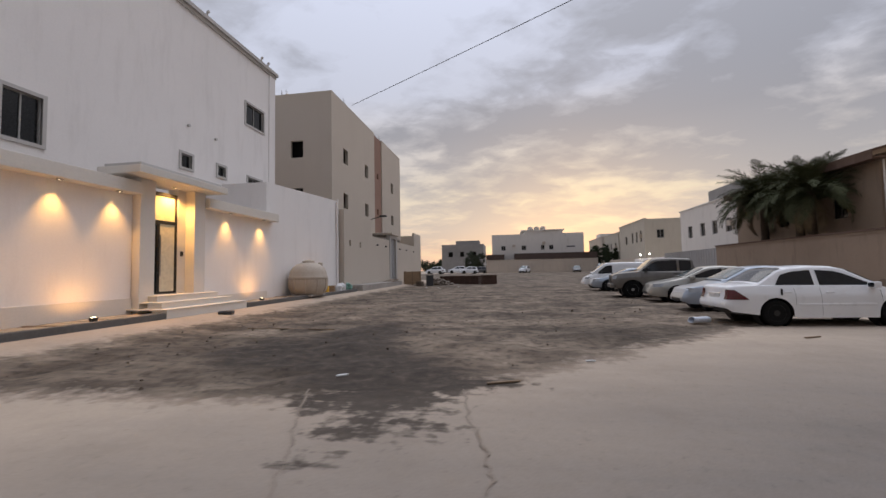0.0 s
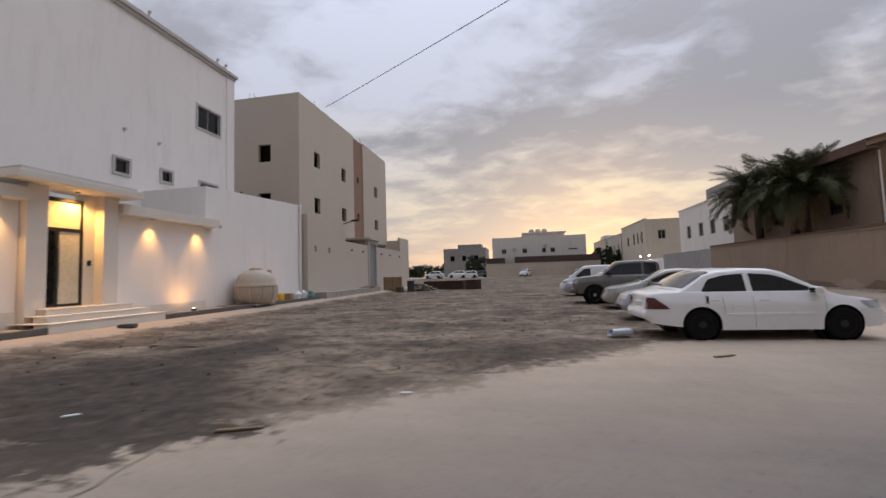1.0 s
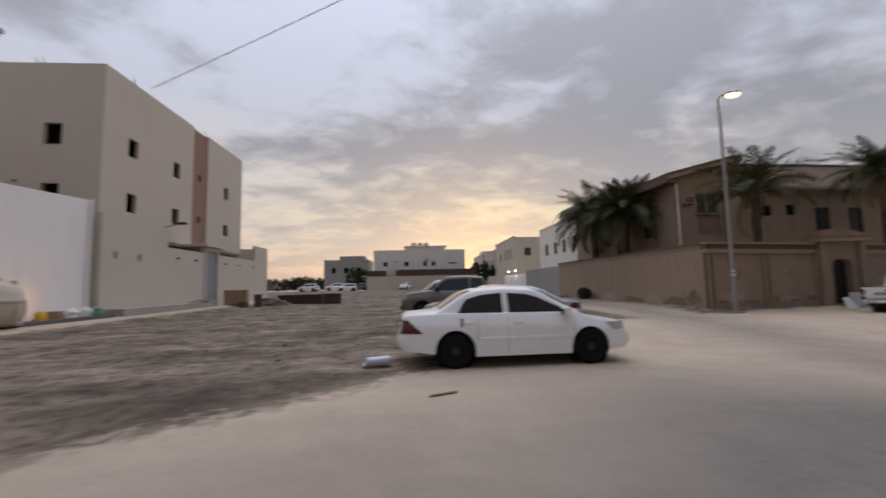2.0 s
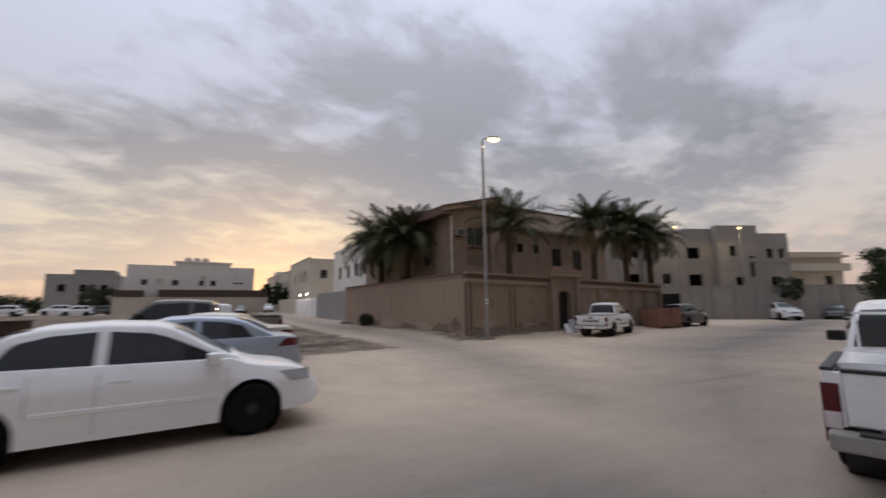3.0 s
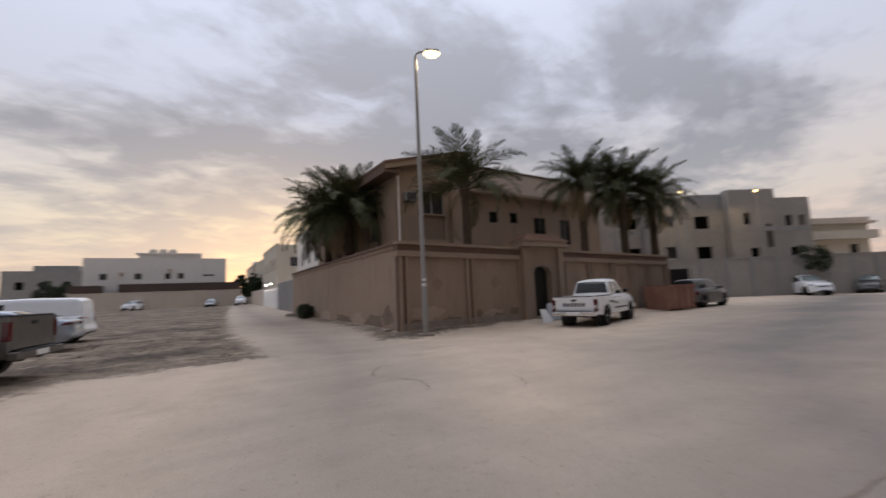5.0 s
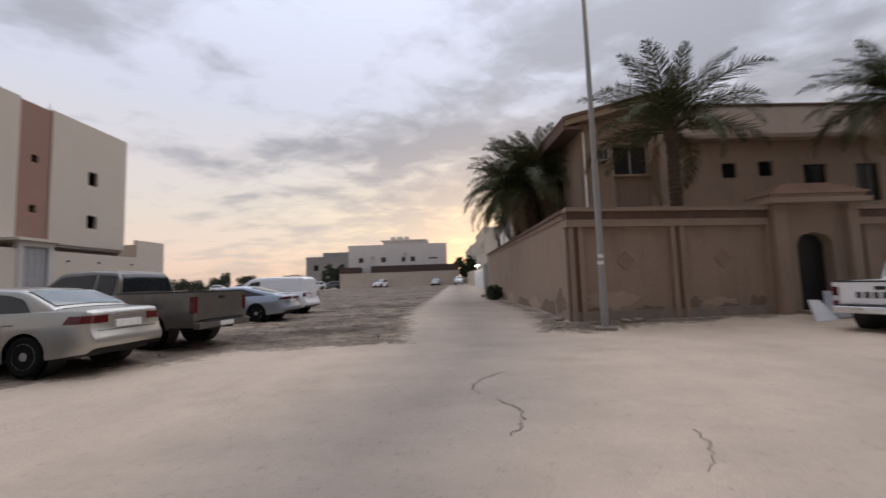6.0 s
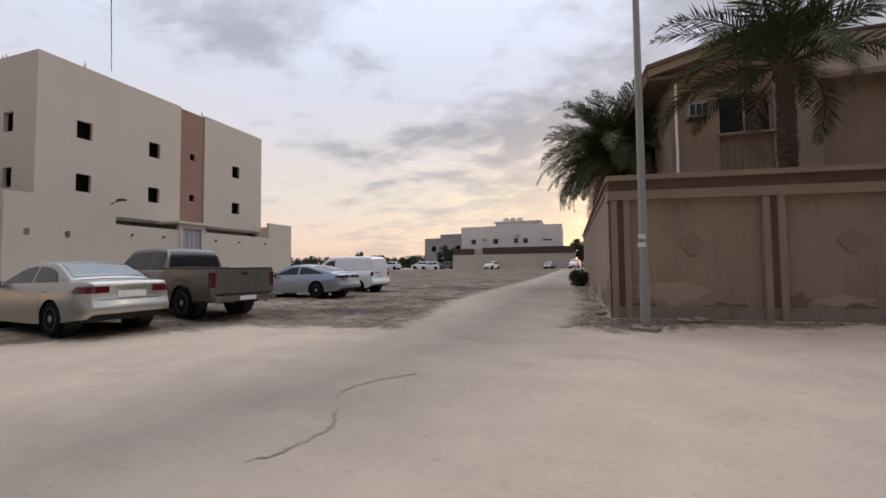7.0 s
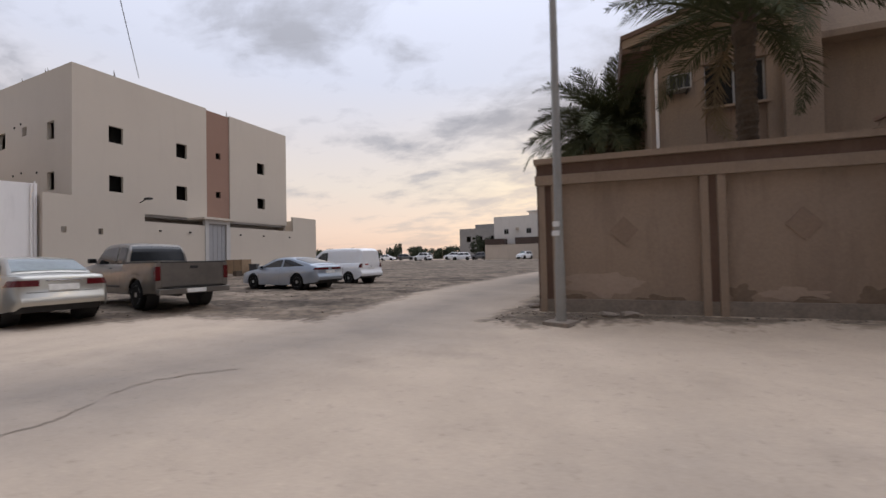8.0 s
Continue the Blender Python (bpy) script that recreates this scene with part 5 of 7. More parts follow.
def vehicle(name, label, m, P, group="parked vehicles"):
    """A car: nose to +x, origin on the ground midway between the axles. P holds its measures."""
    car = thing(name, label, P.get("category", "car"), m, group)
    L0, L1, W, wb, r = -P["rear"], P["front"], P["width"] / 2, P["wb"] / 2, P["r"]
    ra = r + P.get("arch", 0.055)
    sill, paint = P["sill"], P["paint"]
    belt = P["belt"]      # (x, z) of the shoulder line
    deck = P["deck"]      # (x, z) of bonnet and boot along the middle
    plan = P["plan"]      # (x, half width factor)
    lowz = P["low"]       # (x, z) of the lower edge

    def lower(x):
        z = interp(lowz, x)
        for ax in (-wb, wb):
            d = abs(x - ax)
            if d < ra:
                z = max(z, P["r"] + math.sqrt(ra * ra - d * d) - 0.0)
        return z
    xs = {L0, L1}
    n = 64
    xs |= {L0 + (L1 - L0) * i / n for i in range(n + 1)}
    for ax in (-wb, wb):
        xs |= {ax + ra * math.cos(math.pi * k / 14) for k in range(15)} | {ax - ra - 0.004, ax + ra + 0.004}
    xs |= {L0 + k for k in (0.02, 0.05, 0.1)} | {L1 - k for k in (0.02, 0.05, 0.1)}
    xs = sorted(xs)
    bulge = P.get("bulge", 1.0)

    def side(x, z):
        """Half width of the body at a place along its side."""
        w = W * interp(plan, x)
        zb, zl = interp(belt, x), interp(lowz, x)
        t = min(1.0, max(0.0, (z - zl) / max(0.05, zb - zl)))
        return w * (0.955 + 0.045 * math.sin(math.pi * min(1, 0.25 + t * 0.62)) ** 0.8 - 0.055 * max(0, t - 0.75) / 0.25 * bulge)
    def bow(x, z):
        """The bumpers' outward swell."""
        if "axles" in P:
            return x
        if x < L0 + 0.3:
            return x - P.get("swell", 0.1) * ((L0 + 0.3 - x) / 0.3) ** 2 * math.exp(-((z - 0.5) / 0.17) ** 2)
        if x > L1 - 0.35:
            return x + 0.09 * ((x - L1 + 0.35) / 0.35) ** 2 * math.exp(-((z - 0.4) / 0.17) ** 2)
        return x
    rows = []
    for x in xs:
        zl, zb, zd = lower(x), interp(belt, x), interp(deck, x)
        zl = min(zl, zb - 0.03)
        row = []
        for k in range(13):
            z = zl + (zb - zl) * k / 12
            row.append((bow(x, z), side(x, z), z))
        w = side(x, zb)
        row += [(x, w * 0.965, zb + (zd - zb) * 0.45 + 0.01), (x, w * 0.8, zb + (zd - zb) * 0.82 + 0.008), (x, w * 0.4, zd), (x, 0.0, zd + 0.004)]
        rows.append(row)
    bm = bmesh.new()
    full = [r_ + [(p[0], -p[1], p[2]) for p in reversed(r_[:-1])] for r_ in rows]
    vs = grid_mesh(bm, full)
    for end in (vs[0], vs[-1]):
        half = len(end) // 2
        for i in range(half):
            a, b, c, d = end[i], end[i + 1], end[-2 - i], end[-1 - i]
            if b is c:
                bm.faces.new((a, b, d))
            else:
                bm.faces.new((a, b, c, d))
    part("body", bm, paint, car, P.get("body_label", ""), True)
    # floor and wheel wells
    bm = boxes((L0 + 0.25, -wb - ra, -W * 0.8, W * 0.8, sill + 0.06, 0.5), (-wb + ra, wb - ra, -W * 0.9, W * 0.9, sill + 0.03, 0.5), (wb + ra, L1 - 0.25, -W * 0.8, W * 0.8, sill + 0.06, 0.5), (-wb - ra, -wb + ra, -W * 0.58, W * 0.58, sill + 0.12, 0.6), (wb - ra, wb + ra, -W * 0.58, W * 0.58, sill + 0.12, 0.6))
    for ax in (-wb, wb):
        for s in (-1, 1):
            lathe(bm, [(ra + 0.02, s * W * 0.58), (ra + 0.02, s * W * 0.90)], 24, "Y", Matrix.Translation((ax, 0, P["r"] + 0.01)) @ Matrix.Diagonal((1, 1, 1, 1)))
    for f in [f for f in bm.faces if len(f.verts) > 10 and abs(f.calc_center_median().y) > W * 0.8]:
        bm.faces.remove(f)
    part("underbody", bm, "black_plastic", car)
    for ax in P.get("axles", (-wb, wb)):
        for s in (-1, 1):
            add_wheel(car, ax, s * (W - P.get("tyre_w", 0.2) / 2 - 0.015), r, P.get("tyre_w", 0.2), P.get("spokes", 5), P.get("rim", "alu"))
    # cabin
    top = P["cabin"]      # (x, z) roofline from the rear glass foot to the windscreen foot
    c0, c1 = top[0][0], top[-1][0]
    rb, rf = P["roof"]    # where the roof starts and ends along x
    zmax = max(z for _, z in top)
    tum = P.get("tumble", 0.2)

    def cab_side(x, z):
        zb = interp(belt, x) - 0.03
        t = max(0.0, (z - zb) / (zmax - zb))
        return side(x, interp(belt, x)) * 0.965 - tum * t ** 1.15 - 0.02
    rows = []
    cx_ = sorted({c0 + (c1 - c0) * i / 40 for i in range(41)} | {x for x, _ in top})
    for x in cx_:
        zt, zb = interp(top, x), interp(belt, x) - 0.03
        zt = max(zt, zb + 0.005)
        row = []
        for k in range(7):
            z = zb + (zt - 0.05 * min(1, (zt - zb) / 0.2) - zb) * k / 6
            row.append((x, cab_side(x, z), z))
        w = row[-1][1]
        row += [(x, w * 0.955, zt - 0.018 * min(1, (zt - zb) / 0.2)), (x, w * 0.8, zt + 0.006), (x, w * 0.4, zt + 0.02), (x, 0.0, zt + 0.024)]
        rows.append(row)
    bm = bmesh.new()
    full = [r_ + [(p[0], -p[1], p[2]) for p in reversed(r_[:-1])] for r_ in rows]
    grid_mesh(bm, full)
    cabin = part("cabin", bm, paint, car, "", True)
    # front and rear glass
    for nm, xa, xb in (("rear_window", c0, rb), ("windscreen", rf, c1)):
        d = (xb - xa)
        ya, yb = xa + d * (0.1 if nm == "rear_window" else 0.06), xb - d * (0.06 if nm == "rear_window" else 0.1)
        if P.get("no_" + nm):
            continue
        rows = []
        for i in range(9):
            x = ya + (yb - ya) * i / 8
            zt = interp(top, x)
            zb = interp(belt, x) - 0.03
            w = cab_side(x, zt - 0.05)
            off = 0.012
            slope = -1 if nm == "rear_window" else 1
            rows.append([(x + slope * off * 0.6, w * s * 0.9, zt + 0.024 * (1 - (abs(s)) ** 2 * 0.8) + off * 0.55) for s in [-1 + 0.2 * k for k in range(11)]])
        bm = bmesh.new()
        grid_mesh(bm, rows)
        part(nm, bm, P.get("rear_glass", P.get("glass", "tinted_glass")) if nm == "rear_window" else P.get("screen", "pale_glass"), cabin, "", True)
    # side glass
    for poly in P["windows"]:
        for s in (-1, 1):
            bm = bmesh.new()
            lo, hi = poly["lo"], poly["hi"]
            xa, xb = lo[0][0], lo[-1][0]
            rows = []
            for i in range(15):
                x = xa + (xb - xa) * i / 14
                z0, z1 = interp(lo, x), interp(hi, x)
                rows.append([(x, s * (cab_side(x, z0 + (z1 - z0) * k / 5) + 0.009), z0 + (z1 - z0) * k / 5) for k in range(6)])
            grid_mesh(bm, rows)
            part("side_window", bm, P.get("glass", "tinted_glass"), cabin, "", True)
    # seams, handles, sill strip
    for x, z0, z1 in P.get("seams", ()):
        for s in (-1, 1):
            bm = bmesh.new()
            grid_mesh(bm, [[(x - 0.003, s * (side(x, z0 + (z1 - z0) * k / 8) + 0.0025), z0 + (z1 - z0) * k / 8) for k in range(9)], [(x + 0.003, s * (side(x, z0 + (z1 - z0) * k / 8) + 0.0025), z0 + (z1 - z0) * k / 8) for k in range(9)]])
            part("door_seam", bm, "black_plastic", car)
    for x, z in P.get("handles", ()):
        for s in (-1, 1):
            y = side(x, z)
            part("door_handle", boxes((x - 0.09, x + 0.09, s * (y - 0.01), s * (y + 0.022), z - 0.015, z + 0.018), bevel=0.006), P.get("handle_mat", paint), car)
    if "strip" in P:
        z, xa, xb, mat_ = P["strip"]
        for s in (-1, 1):
            bm = bmesh.new()
            rows = [[(xa + (xb - xa) * i / 12, s * (side(xa + (xb - xa) * i / 12, z) + o), z + dz) for o, dz in ((-0.004, -0.03), (0.012, -0.022), (0.012, 0.022), (-0.004, 0.03))] for i in range(13)]
            grid_mesh(bm, rows)
            part("side_moulding", bm, mat_, car)
    x, z = P["mirror"]
    for s in (-1, 1):
        y = side(x, z - 0.05)
        bm = boxes((x - 0.07, x + 0.09, s * (y - 0.02), s * (y + 0.19), z - 0.07, z + 0.08), bevel=0.035)
        mo = part("mirror", bm, P.get("mirror_mat", paint), car, "", True)
        part("mirror_glass", boxes((x - 0.076, x - 0.071, s * (y + 0.02), s * (y + 0.17), z - 0.045, z + 0.055)), "dark_glass", mo)

    # lamps wrap round the corners of the body
    def lamp(nm, mat_, xa, xb, z0, z1, rear, inner, taper=0.35):
        for s in (-1, 1):
            bm = bmesh.new()
            cols = []
            for i in range(15):
                col = []
                for k in range(5):
                    # the lens leans: its forward edge is longer low down on tail lamps, high up on headlamps
                    lean = (1 - taper * (k / 4 if rear else 1 - k / 4))
                    x = xb + (xa - xb) * lean * (1 - i / 14)
                    z = z0 + (z1 - z0) * k / 4
                    col.append((bow(x, z) + (-0.006 if rear else 0.006) * i / 14, s * (side(x, z) + 0.009), z))
                cols.append(col)
            xe = xb
            ye = side(xe, z0)
            for i in range(1, 5):
                y = ye + (inner - ye) * i / 4
                cols.append([(bow(xe, z0 + (z1 - z0) * k / 4) + (-0.01 if rear else 0.01), s * y, z0 + (z1 - z0) * k / 4) for k in range(5)])
            grid_mesh(bm, cols)
            part(nm, bm, mat_, car, "", True)
    for spec in P["lamps"]:
        lamp(*spec)
    for nm, mat_, rows_, bev in P.get("extras", ()):
        part(nm, boxes(*rows_, bevel=bev), mat_, car)
    return car


def sedan(front, rear, wb, width, height, paint, r=0.31, hood=0.80, boot=0.95, belt_f=0.80, belt_r=0.93, screen=0.95, roof_f=0.25, roof_r=-0.75, tail=-1.65, **kw):
    """Measures of a saloon."""
    wb2 = wb / 2
    P = dict(front=front, rear=rear, wb=wb, width=width, r=r, sill=0.2, paint=paint)
    P["belt"] = [(-rear, boot - 0.08), (-rear + 0.1, boot - 0.05), (-rear + 0.6, belt_r), (screen, belt_f + 0.06), (front - 0.9, belt_f - 0.02), (front - 0.35, belt_f - 0.07), (front - 0.08, belt_f - 0.14), (front, belt_f - 0.24)]
    P["deck"] = [(-rear, boot - 0.05), (-rear + 0.08, boot), (tail, boot + 0.04), (screen, hood + 0.14), (front - 0.7, hood), (front - 0.25, hood - 0.07), (front - 0.06, hood - 0.15), (front, hood - 0.27)]
    P["plan"] = [(-rear, 0.76), (-rear + 0.03, 0.815), (-rear + 0.08, 0.86), (-rear + 0.16, 0.905), (-rear + 0.3, 0.945), (-rear + 0.7, 0.98), (-0.8, 1.0), (1.0, 1.0), (front - 0.75, 0.975), (front - 0.35, 0.925), (front - 0.2, 0.87), (front - 0.1, 0.81), (front - 0.03, 0.72), (front, 0.64)]
    P["low"] = [(-rear, 0.42), (-rear + 0.05, 0.34), (-rear + 0.5, 0.28), (-wb2 + 0.4, 0.21), (wb2 - 0.4, 0.21), (front - 0.5, 0.24), (front - 0.1, 0.26), (front, 0.33)]
    P["cabin"] = [(tail, boot + 0.03), (tail + 0.12, boot + 0.1), (roof_r - 0.25, height - 0.1), (roof_r, height - 0.035), (-0.3, height), (roof_f - 0.1, height - 0.025), (roof_f + 0.12, height - 0.09), (screen - 0.1, hood + 0.2), (screen + 0.08, hood + 0.13)]
    P["roof"] = (roof_r - 0.05, roof_f + 0.02)
    mid = (roof_r + roof_f) / 2 - 0.02
    zb0 = belt_r + 0.02
    top_z = height - 0.10
    P["windows"] = [
        {"lo": [(tail + 0.42, zb0), (mid - 0.06, zb0 - 0.03)], "hi": [(tail + 0.42, zb0 + 0.05), (roof_r - 0.2, top_z - 0.11), (roof_r + 0.1, top_z - 0.03), (mid - 0.06, top_z)]},
        {"lo": [(mid + 0.05, zb0 - 0.035), (screen - 0.12, belt_f + 0.09)], "hi": [(mid + 0.05, top_z), (roof_f - 0.15, top_z - 0.035), (roof_f + 0.05, top_z - 0.1), (screen - 0.12, belt_f + 0.15)]}]
    P["seams"] = [(mid, 0.27, belt_r - 0.02), (screen - 0.05, 0.27, belt_f + 0.03), (-wb2 + 0.42, 0.5, belt_r - 0.02)]
    P["handles"] = [(mid - 0.72, belt_r - 0.12), (mid + 0.2, belt_r - 0.13)]
    P["mirror"] = (screen - 0.22, belt_f + 0.14)
    P["lamps"] = [("tail_lamp", "tail_red", -rear + 0.34, -rear + 0.0, boot - 0.27, boot - 0.07, True, 0.45), ("headlamp", "head_lens", front - 0.5, front - 0.10, belt_f - 0.22, belt_f - 0.08, False, 0.5)]
    P["extras"] = [("boot_seam", "black_plastic", [(-rear - 0.03, -rear + 0.02, -width * 0.33, width * 0.33, boot - 0.365, boot - 0.355)], 0.0), ("number_plate", "plate_white", [(-rear - 0.04, -rear + 0.02, -0.26, 0.26, boot - 0.33, boot - 0.2)], 0.004), ("grille", "black_plastic", [(front - 0.03, front + 0.014, -0.4, 0.4, belt_f - 0.335, belt_f - 0.26), (front + 0.03, front + 0.093, -0.4, 0.4, 0.33, 0.43)], 0.008)]
    P.update(kw)
    return P


def gpose(x, y, heading, dz=0.0):
    return pose(x, y, ground_z(x, y) + dz, 0, 0, heading)


# white saloon parked across the lot's edge
P = sedan(2.10, 2.22, 2.54, 1.70, 1.44, "paint_white", r=0.315, hood=0.86, boot=0.98, belt_f=0.83, belt_r=0.93, screen=1.02, roof_f=0.3, roof_r=-0.85, tail=-1.62, rim="dark_metal", spokes=7)
P["strip"] = (0.52, -0.8, 0.85, "paint_white")
P["lamps"][0] = ("tail_lamp", "tail_red", -1.85, -2.22, 0.64, 0.88, True, 0.5, 0.75)
P["extras"].append(("fuel_scrape", "black_plastic", [(-1.17, -1.13, -0.848, -0.838, 0.75, 0.9)], 0.0))
car_a = vehicle("saloon_car", "dusty white four-door saloon with black steel wheels", gpose(6.80, 10.72, 1.6), P)
# silver-blue saloon
P = sedan(2.15, 2.2, 2.6, 1.76, 1.45, "paint_silver_blue", r=0.32, hood=0.88, boot=1.02, belt_f=0.85, belt_r=0.96, screen=1.0, roof_f=0.25, roof_r=-0.95, tail=-1.75, spokes=5)
P["lamps"][0] = ("tail_lamp", "tail_red", -1.8, -2.2, 0.82, 0.97, True, 0.35)
car_b = vehicle("saloon_car", "silver-blue compact saloon with slanted tail lamps", gpose(7.1, 13.9, 177), P)
# champagne saloon
P = sedan(2.35, 2.40, 2.775, 1.82, 1.47, "paint_champagne", r=0.33, hood=0.90, boot=1.06, belt_f=0.86, belt_r=0.97, screen=1.05, roof_f=0.25, roof_r=-0.9, tail=-1.75, rear_glass="pale_glass", spokes=9)
P["lamps"][0] = ("tail_lamp", "tail_red", -2.04, -2.40, 0.83, 0.96, True, 0.4, 0.2)
P["extras"].append(("chrome_strip", "chrome", [(-2.42, -2.39, -0.3, 0.3, 0.93, 0.955)], 0.004))
car_c = vehicle("saloon_car", "champagne-silver saloon with alloy wheels", gpose(7.5, 17.6, 174), P)
# grey-blue fastback
P = sedan(2.40, 2.48, 2.84, 1.86, 1.42, "paint_silver_blue", r=0.345, hood=0.86, boot=1.03, belt_f=0.84, belt_r=0.97, screen=1.05, roof_f=0.2, roof_r=-0.9, tail=-2.15, spokes=10)
P["lamps"][0] = ("tail_lamp", "tail_red", -2.3, -2.48, 0.86, 0.95, True, 0.1)
car_d = vehicle("saloon_car", "silver-grey fastback saloon with multi-spoke wheels", gpose(6.95, 26.95, 176), P)


def van():
    P = dict(front=2.2, rear=2.15, wb=2.75, width=1.84, r=0.31, sill=0.22, paint="paint_white", category="van")
    P["belt"] = [(-2.15, 1.05), (1.2, 1.0), (1.7, 0.9), (2.05, 0.75), (2.2, 0.6)]
    P["deck"] = [(-2.15, 1.1), (1.2, 1.08), (1.75, 0.98), (2.1, 0.8), (2.2, 0.62)]
    P["plan"] = [(-2.15, 0.93), (-2.0, 0.98), (1.3, 1.0), (1.8, 0.95), (2.05, 0.85), (2.2, 0.7)]
    P["low"] = [(-2.15, 0.4), (-1.9, 0.25), (1.8, 0.25), (2.2, 0.33)]
    P["cabin"] = [(-2.14, 1.05), (-2.1, 1.7), (-1.95, 1.82), (-0.5, 1.86), (0.5, 1.83), (0.75, 1.75), (1.6, 1.12)]
    P["roof"] = (-2.0, 0.62)
    P["tumble"] = 0.13
    P["no_rear_window"] = True
    P["windows"] = [{"lo": [(0.2, 1.08), (1.15, 1.06)], "hi": [(0.2, 1.66), (0.6, 1.62), (1.15, 1.2)]}]
    P["seams"] = [(0.12, 0.3, 1.0), (1.15, 0.3, 0.97), (-1.0, 0.3, 1.0)]
    P["handles"] = [(0.3, 0.95)]
    P["mirror"] = (1.0, 1.18)
    P["lamps"] = [("tail_lamp", "tail_red", -2.05, -2.15, 0.85, 1.05, True, 0.7), ("headlamp", "head_lens", 1.75, 2.08, 0.68, 0.82, False, 0.55)]
    P["extras"] = [("number_plate", "plate_white", [(-2.165, -2.14, -0.25, 0.25, 0.75, 0.87)], 0.004), ("rear_bumper", "black_plastic", [(-2.22, -2.05, -0.86, 0.86, 0.36, 0.56)], 0.03), ("door_seam", "black_plastic", [(-2.158, -2.15, -0.006, 0.006, 0.58, 1.0)], 0.0), ("lettering_bar", "bar_red", [(-2.16, -2.15, 0.2, 0.5, 0.98, 1.03)], 0.0)]
    P["mirror_mat"] = "black_plastic"
    return P


car_e = vehicle("panel_van", "white panel van with black rear bumper", gpose(6.9, 30.7, 175), van())


def pickup(name, label, m, paint, wb, front, bed_rear, width, height, r, cab_rear, double=True, tail="tail_red", bar="bar_dark", rim="alu", glass="tinted_glass", belt_z=1.08, bed_z=1.1, mirror_mat="black_plastic", tail_tall=0.42, decal=False, bumper="chrome", spokes=6, lens=True):
    """A pickup truck: cab forward, open load bed behind."""
    wb2, W = wb / 2, width / 2
    screen = front - 1.32
    P = dict(front=front, rear=-cab_rear, wb=wb, width=width, r=r, sill=0.36, paint=paint, category="pickup truck", arch=0.08, tyre_w=0.24, spokes=spokes, rim=rim, glass=glass, mirror_mat=mirror_mat)
    P["belt"] = [(cab_rear, belt_z), (screen, belt_z - 0.02), (front - 0.3, belt_z - 0.12), (front - 0.06, belt_z - 0.2), (front, belt_z - 0.3)]
    P["deck"] = [(cab_rear, belt_z + 0.03), (screen, belt_z + 0.07), (front - 0.35, belt_z - 0.02), (front - 0.1, belt_z - 0.1), (front, belt_z - 0.24)]
    P["plan"] = [(cab_rear, 0.99), (screen, 1.0), (front - 0.7, 0.97), (front - 0.25, 0.92), (front, 0.82)]
    P["low"] = [(cab_rear, 0.42), (wb2 - 0.6, 0.42), (front - 0.3, 0.46), (front, 0.5)]
    P["rear"] = -cab_rear
    roof_f, roof_r = screen - 0.62, cab_rear + 0.22
    P["cabin"] = [(cab_rear + 0.02, belt_z), (cab_rear + 0.1, height - 0.2), (roof_r, height - 0.05), ((roof_r + roof_f) / 2, height), (roof_f - 0.1, height - 0.02), (roof_f + 0.1, height - 0.08), (screen + 0.05, belt_z + 0.06)]
    P["roof"] = (cab_rear + 0.17, roof_f + 0.02)
    P["tumble"] = 0.16
    midx = (roof_r + roof_f) / 2 - 0.02 if double else cab_rear + 0.75
    top_z = height - 0.11
    P["windows"] = [{"lo": [(cab_rear + 0.2, belt_z + 0.03), (midx - 0.06, belt_z + 0.02)], "hi": [(cab_rear + 0.2, top_z - 0.04), (midx - 0.06, top_z)]},
                    {"lo": [(midx + 0.05, belt_z + 0.02), (screen - 0.08, belt_z)], "hi": [(midx + 0.05, top_z), (roof_f - 0.12, top_z - 0.03), (roof_f + 0.05, top_z - 0.08), (screen - 0.08, belt_z + 0.1)]}]
    P["seams"] = [(midx, 0.46, belt_z), (screen - 0.02, 0.5, belt_z - 0.03), (cab_rear + 0.1, 0.46, belt_z)]
    P["handles"] = [(midx + 0.14, belt_z - 0.1)] + ([(cab_rear + 0.25, belt_z - 0.1)] if double else [])
    P["handle_mat"] = "black_plastic"
    P["mirror"] = (screen - 0.25, belt_z + 0.14)
    P["strip"] = (0.62, cab_rear + 0.1, wb2 - 0.55, "black_plastic")
    P["lamps"] = [("headlamp", "head_lens", front - 0.25, front - 0.04, belt_z - 0.32, belt_z - 0.15, False, W * 0.5)]
    P["extras"] = [("front_bumper", bumper, [(front - 0.12, front + 0.08, -W * 0.95, W * 0.95, 0.48, 0.68)], 0.03), ("grille", "black_plastic", [(front - 0.05, front + 0.02, -W * 0.5, W * 0.5, 0.72, belt_z - 0.2)], 0.01)]
    b0, b1 = bed_rear, cab_rear - 0.03
    # the generic rear axle lies under the bed, so its arches are cut in the bed sides
    P["axles"] = (wb2,)
    car = vehicle(name, label, m, P)
    ra = r + 0.08
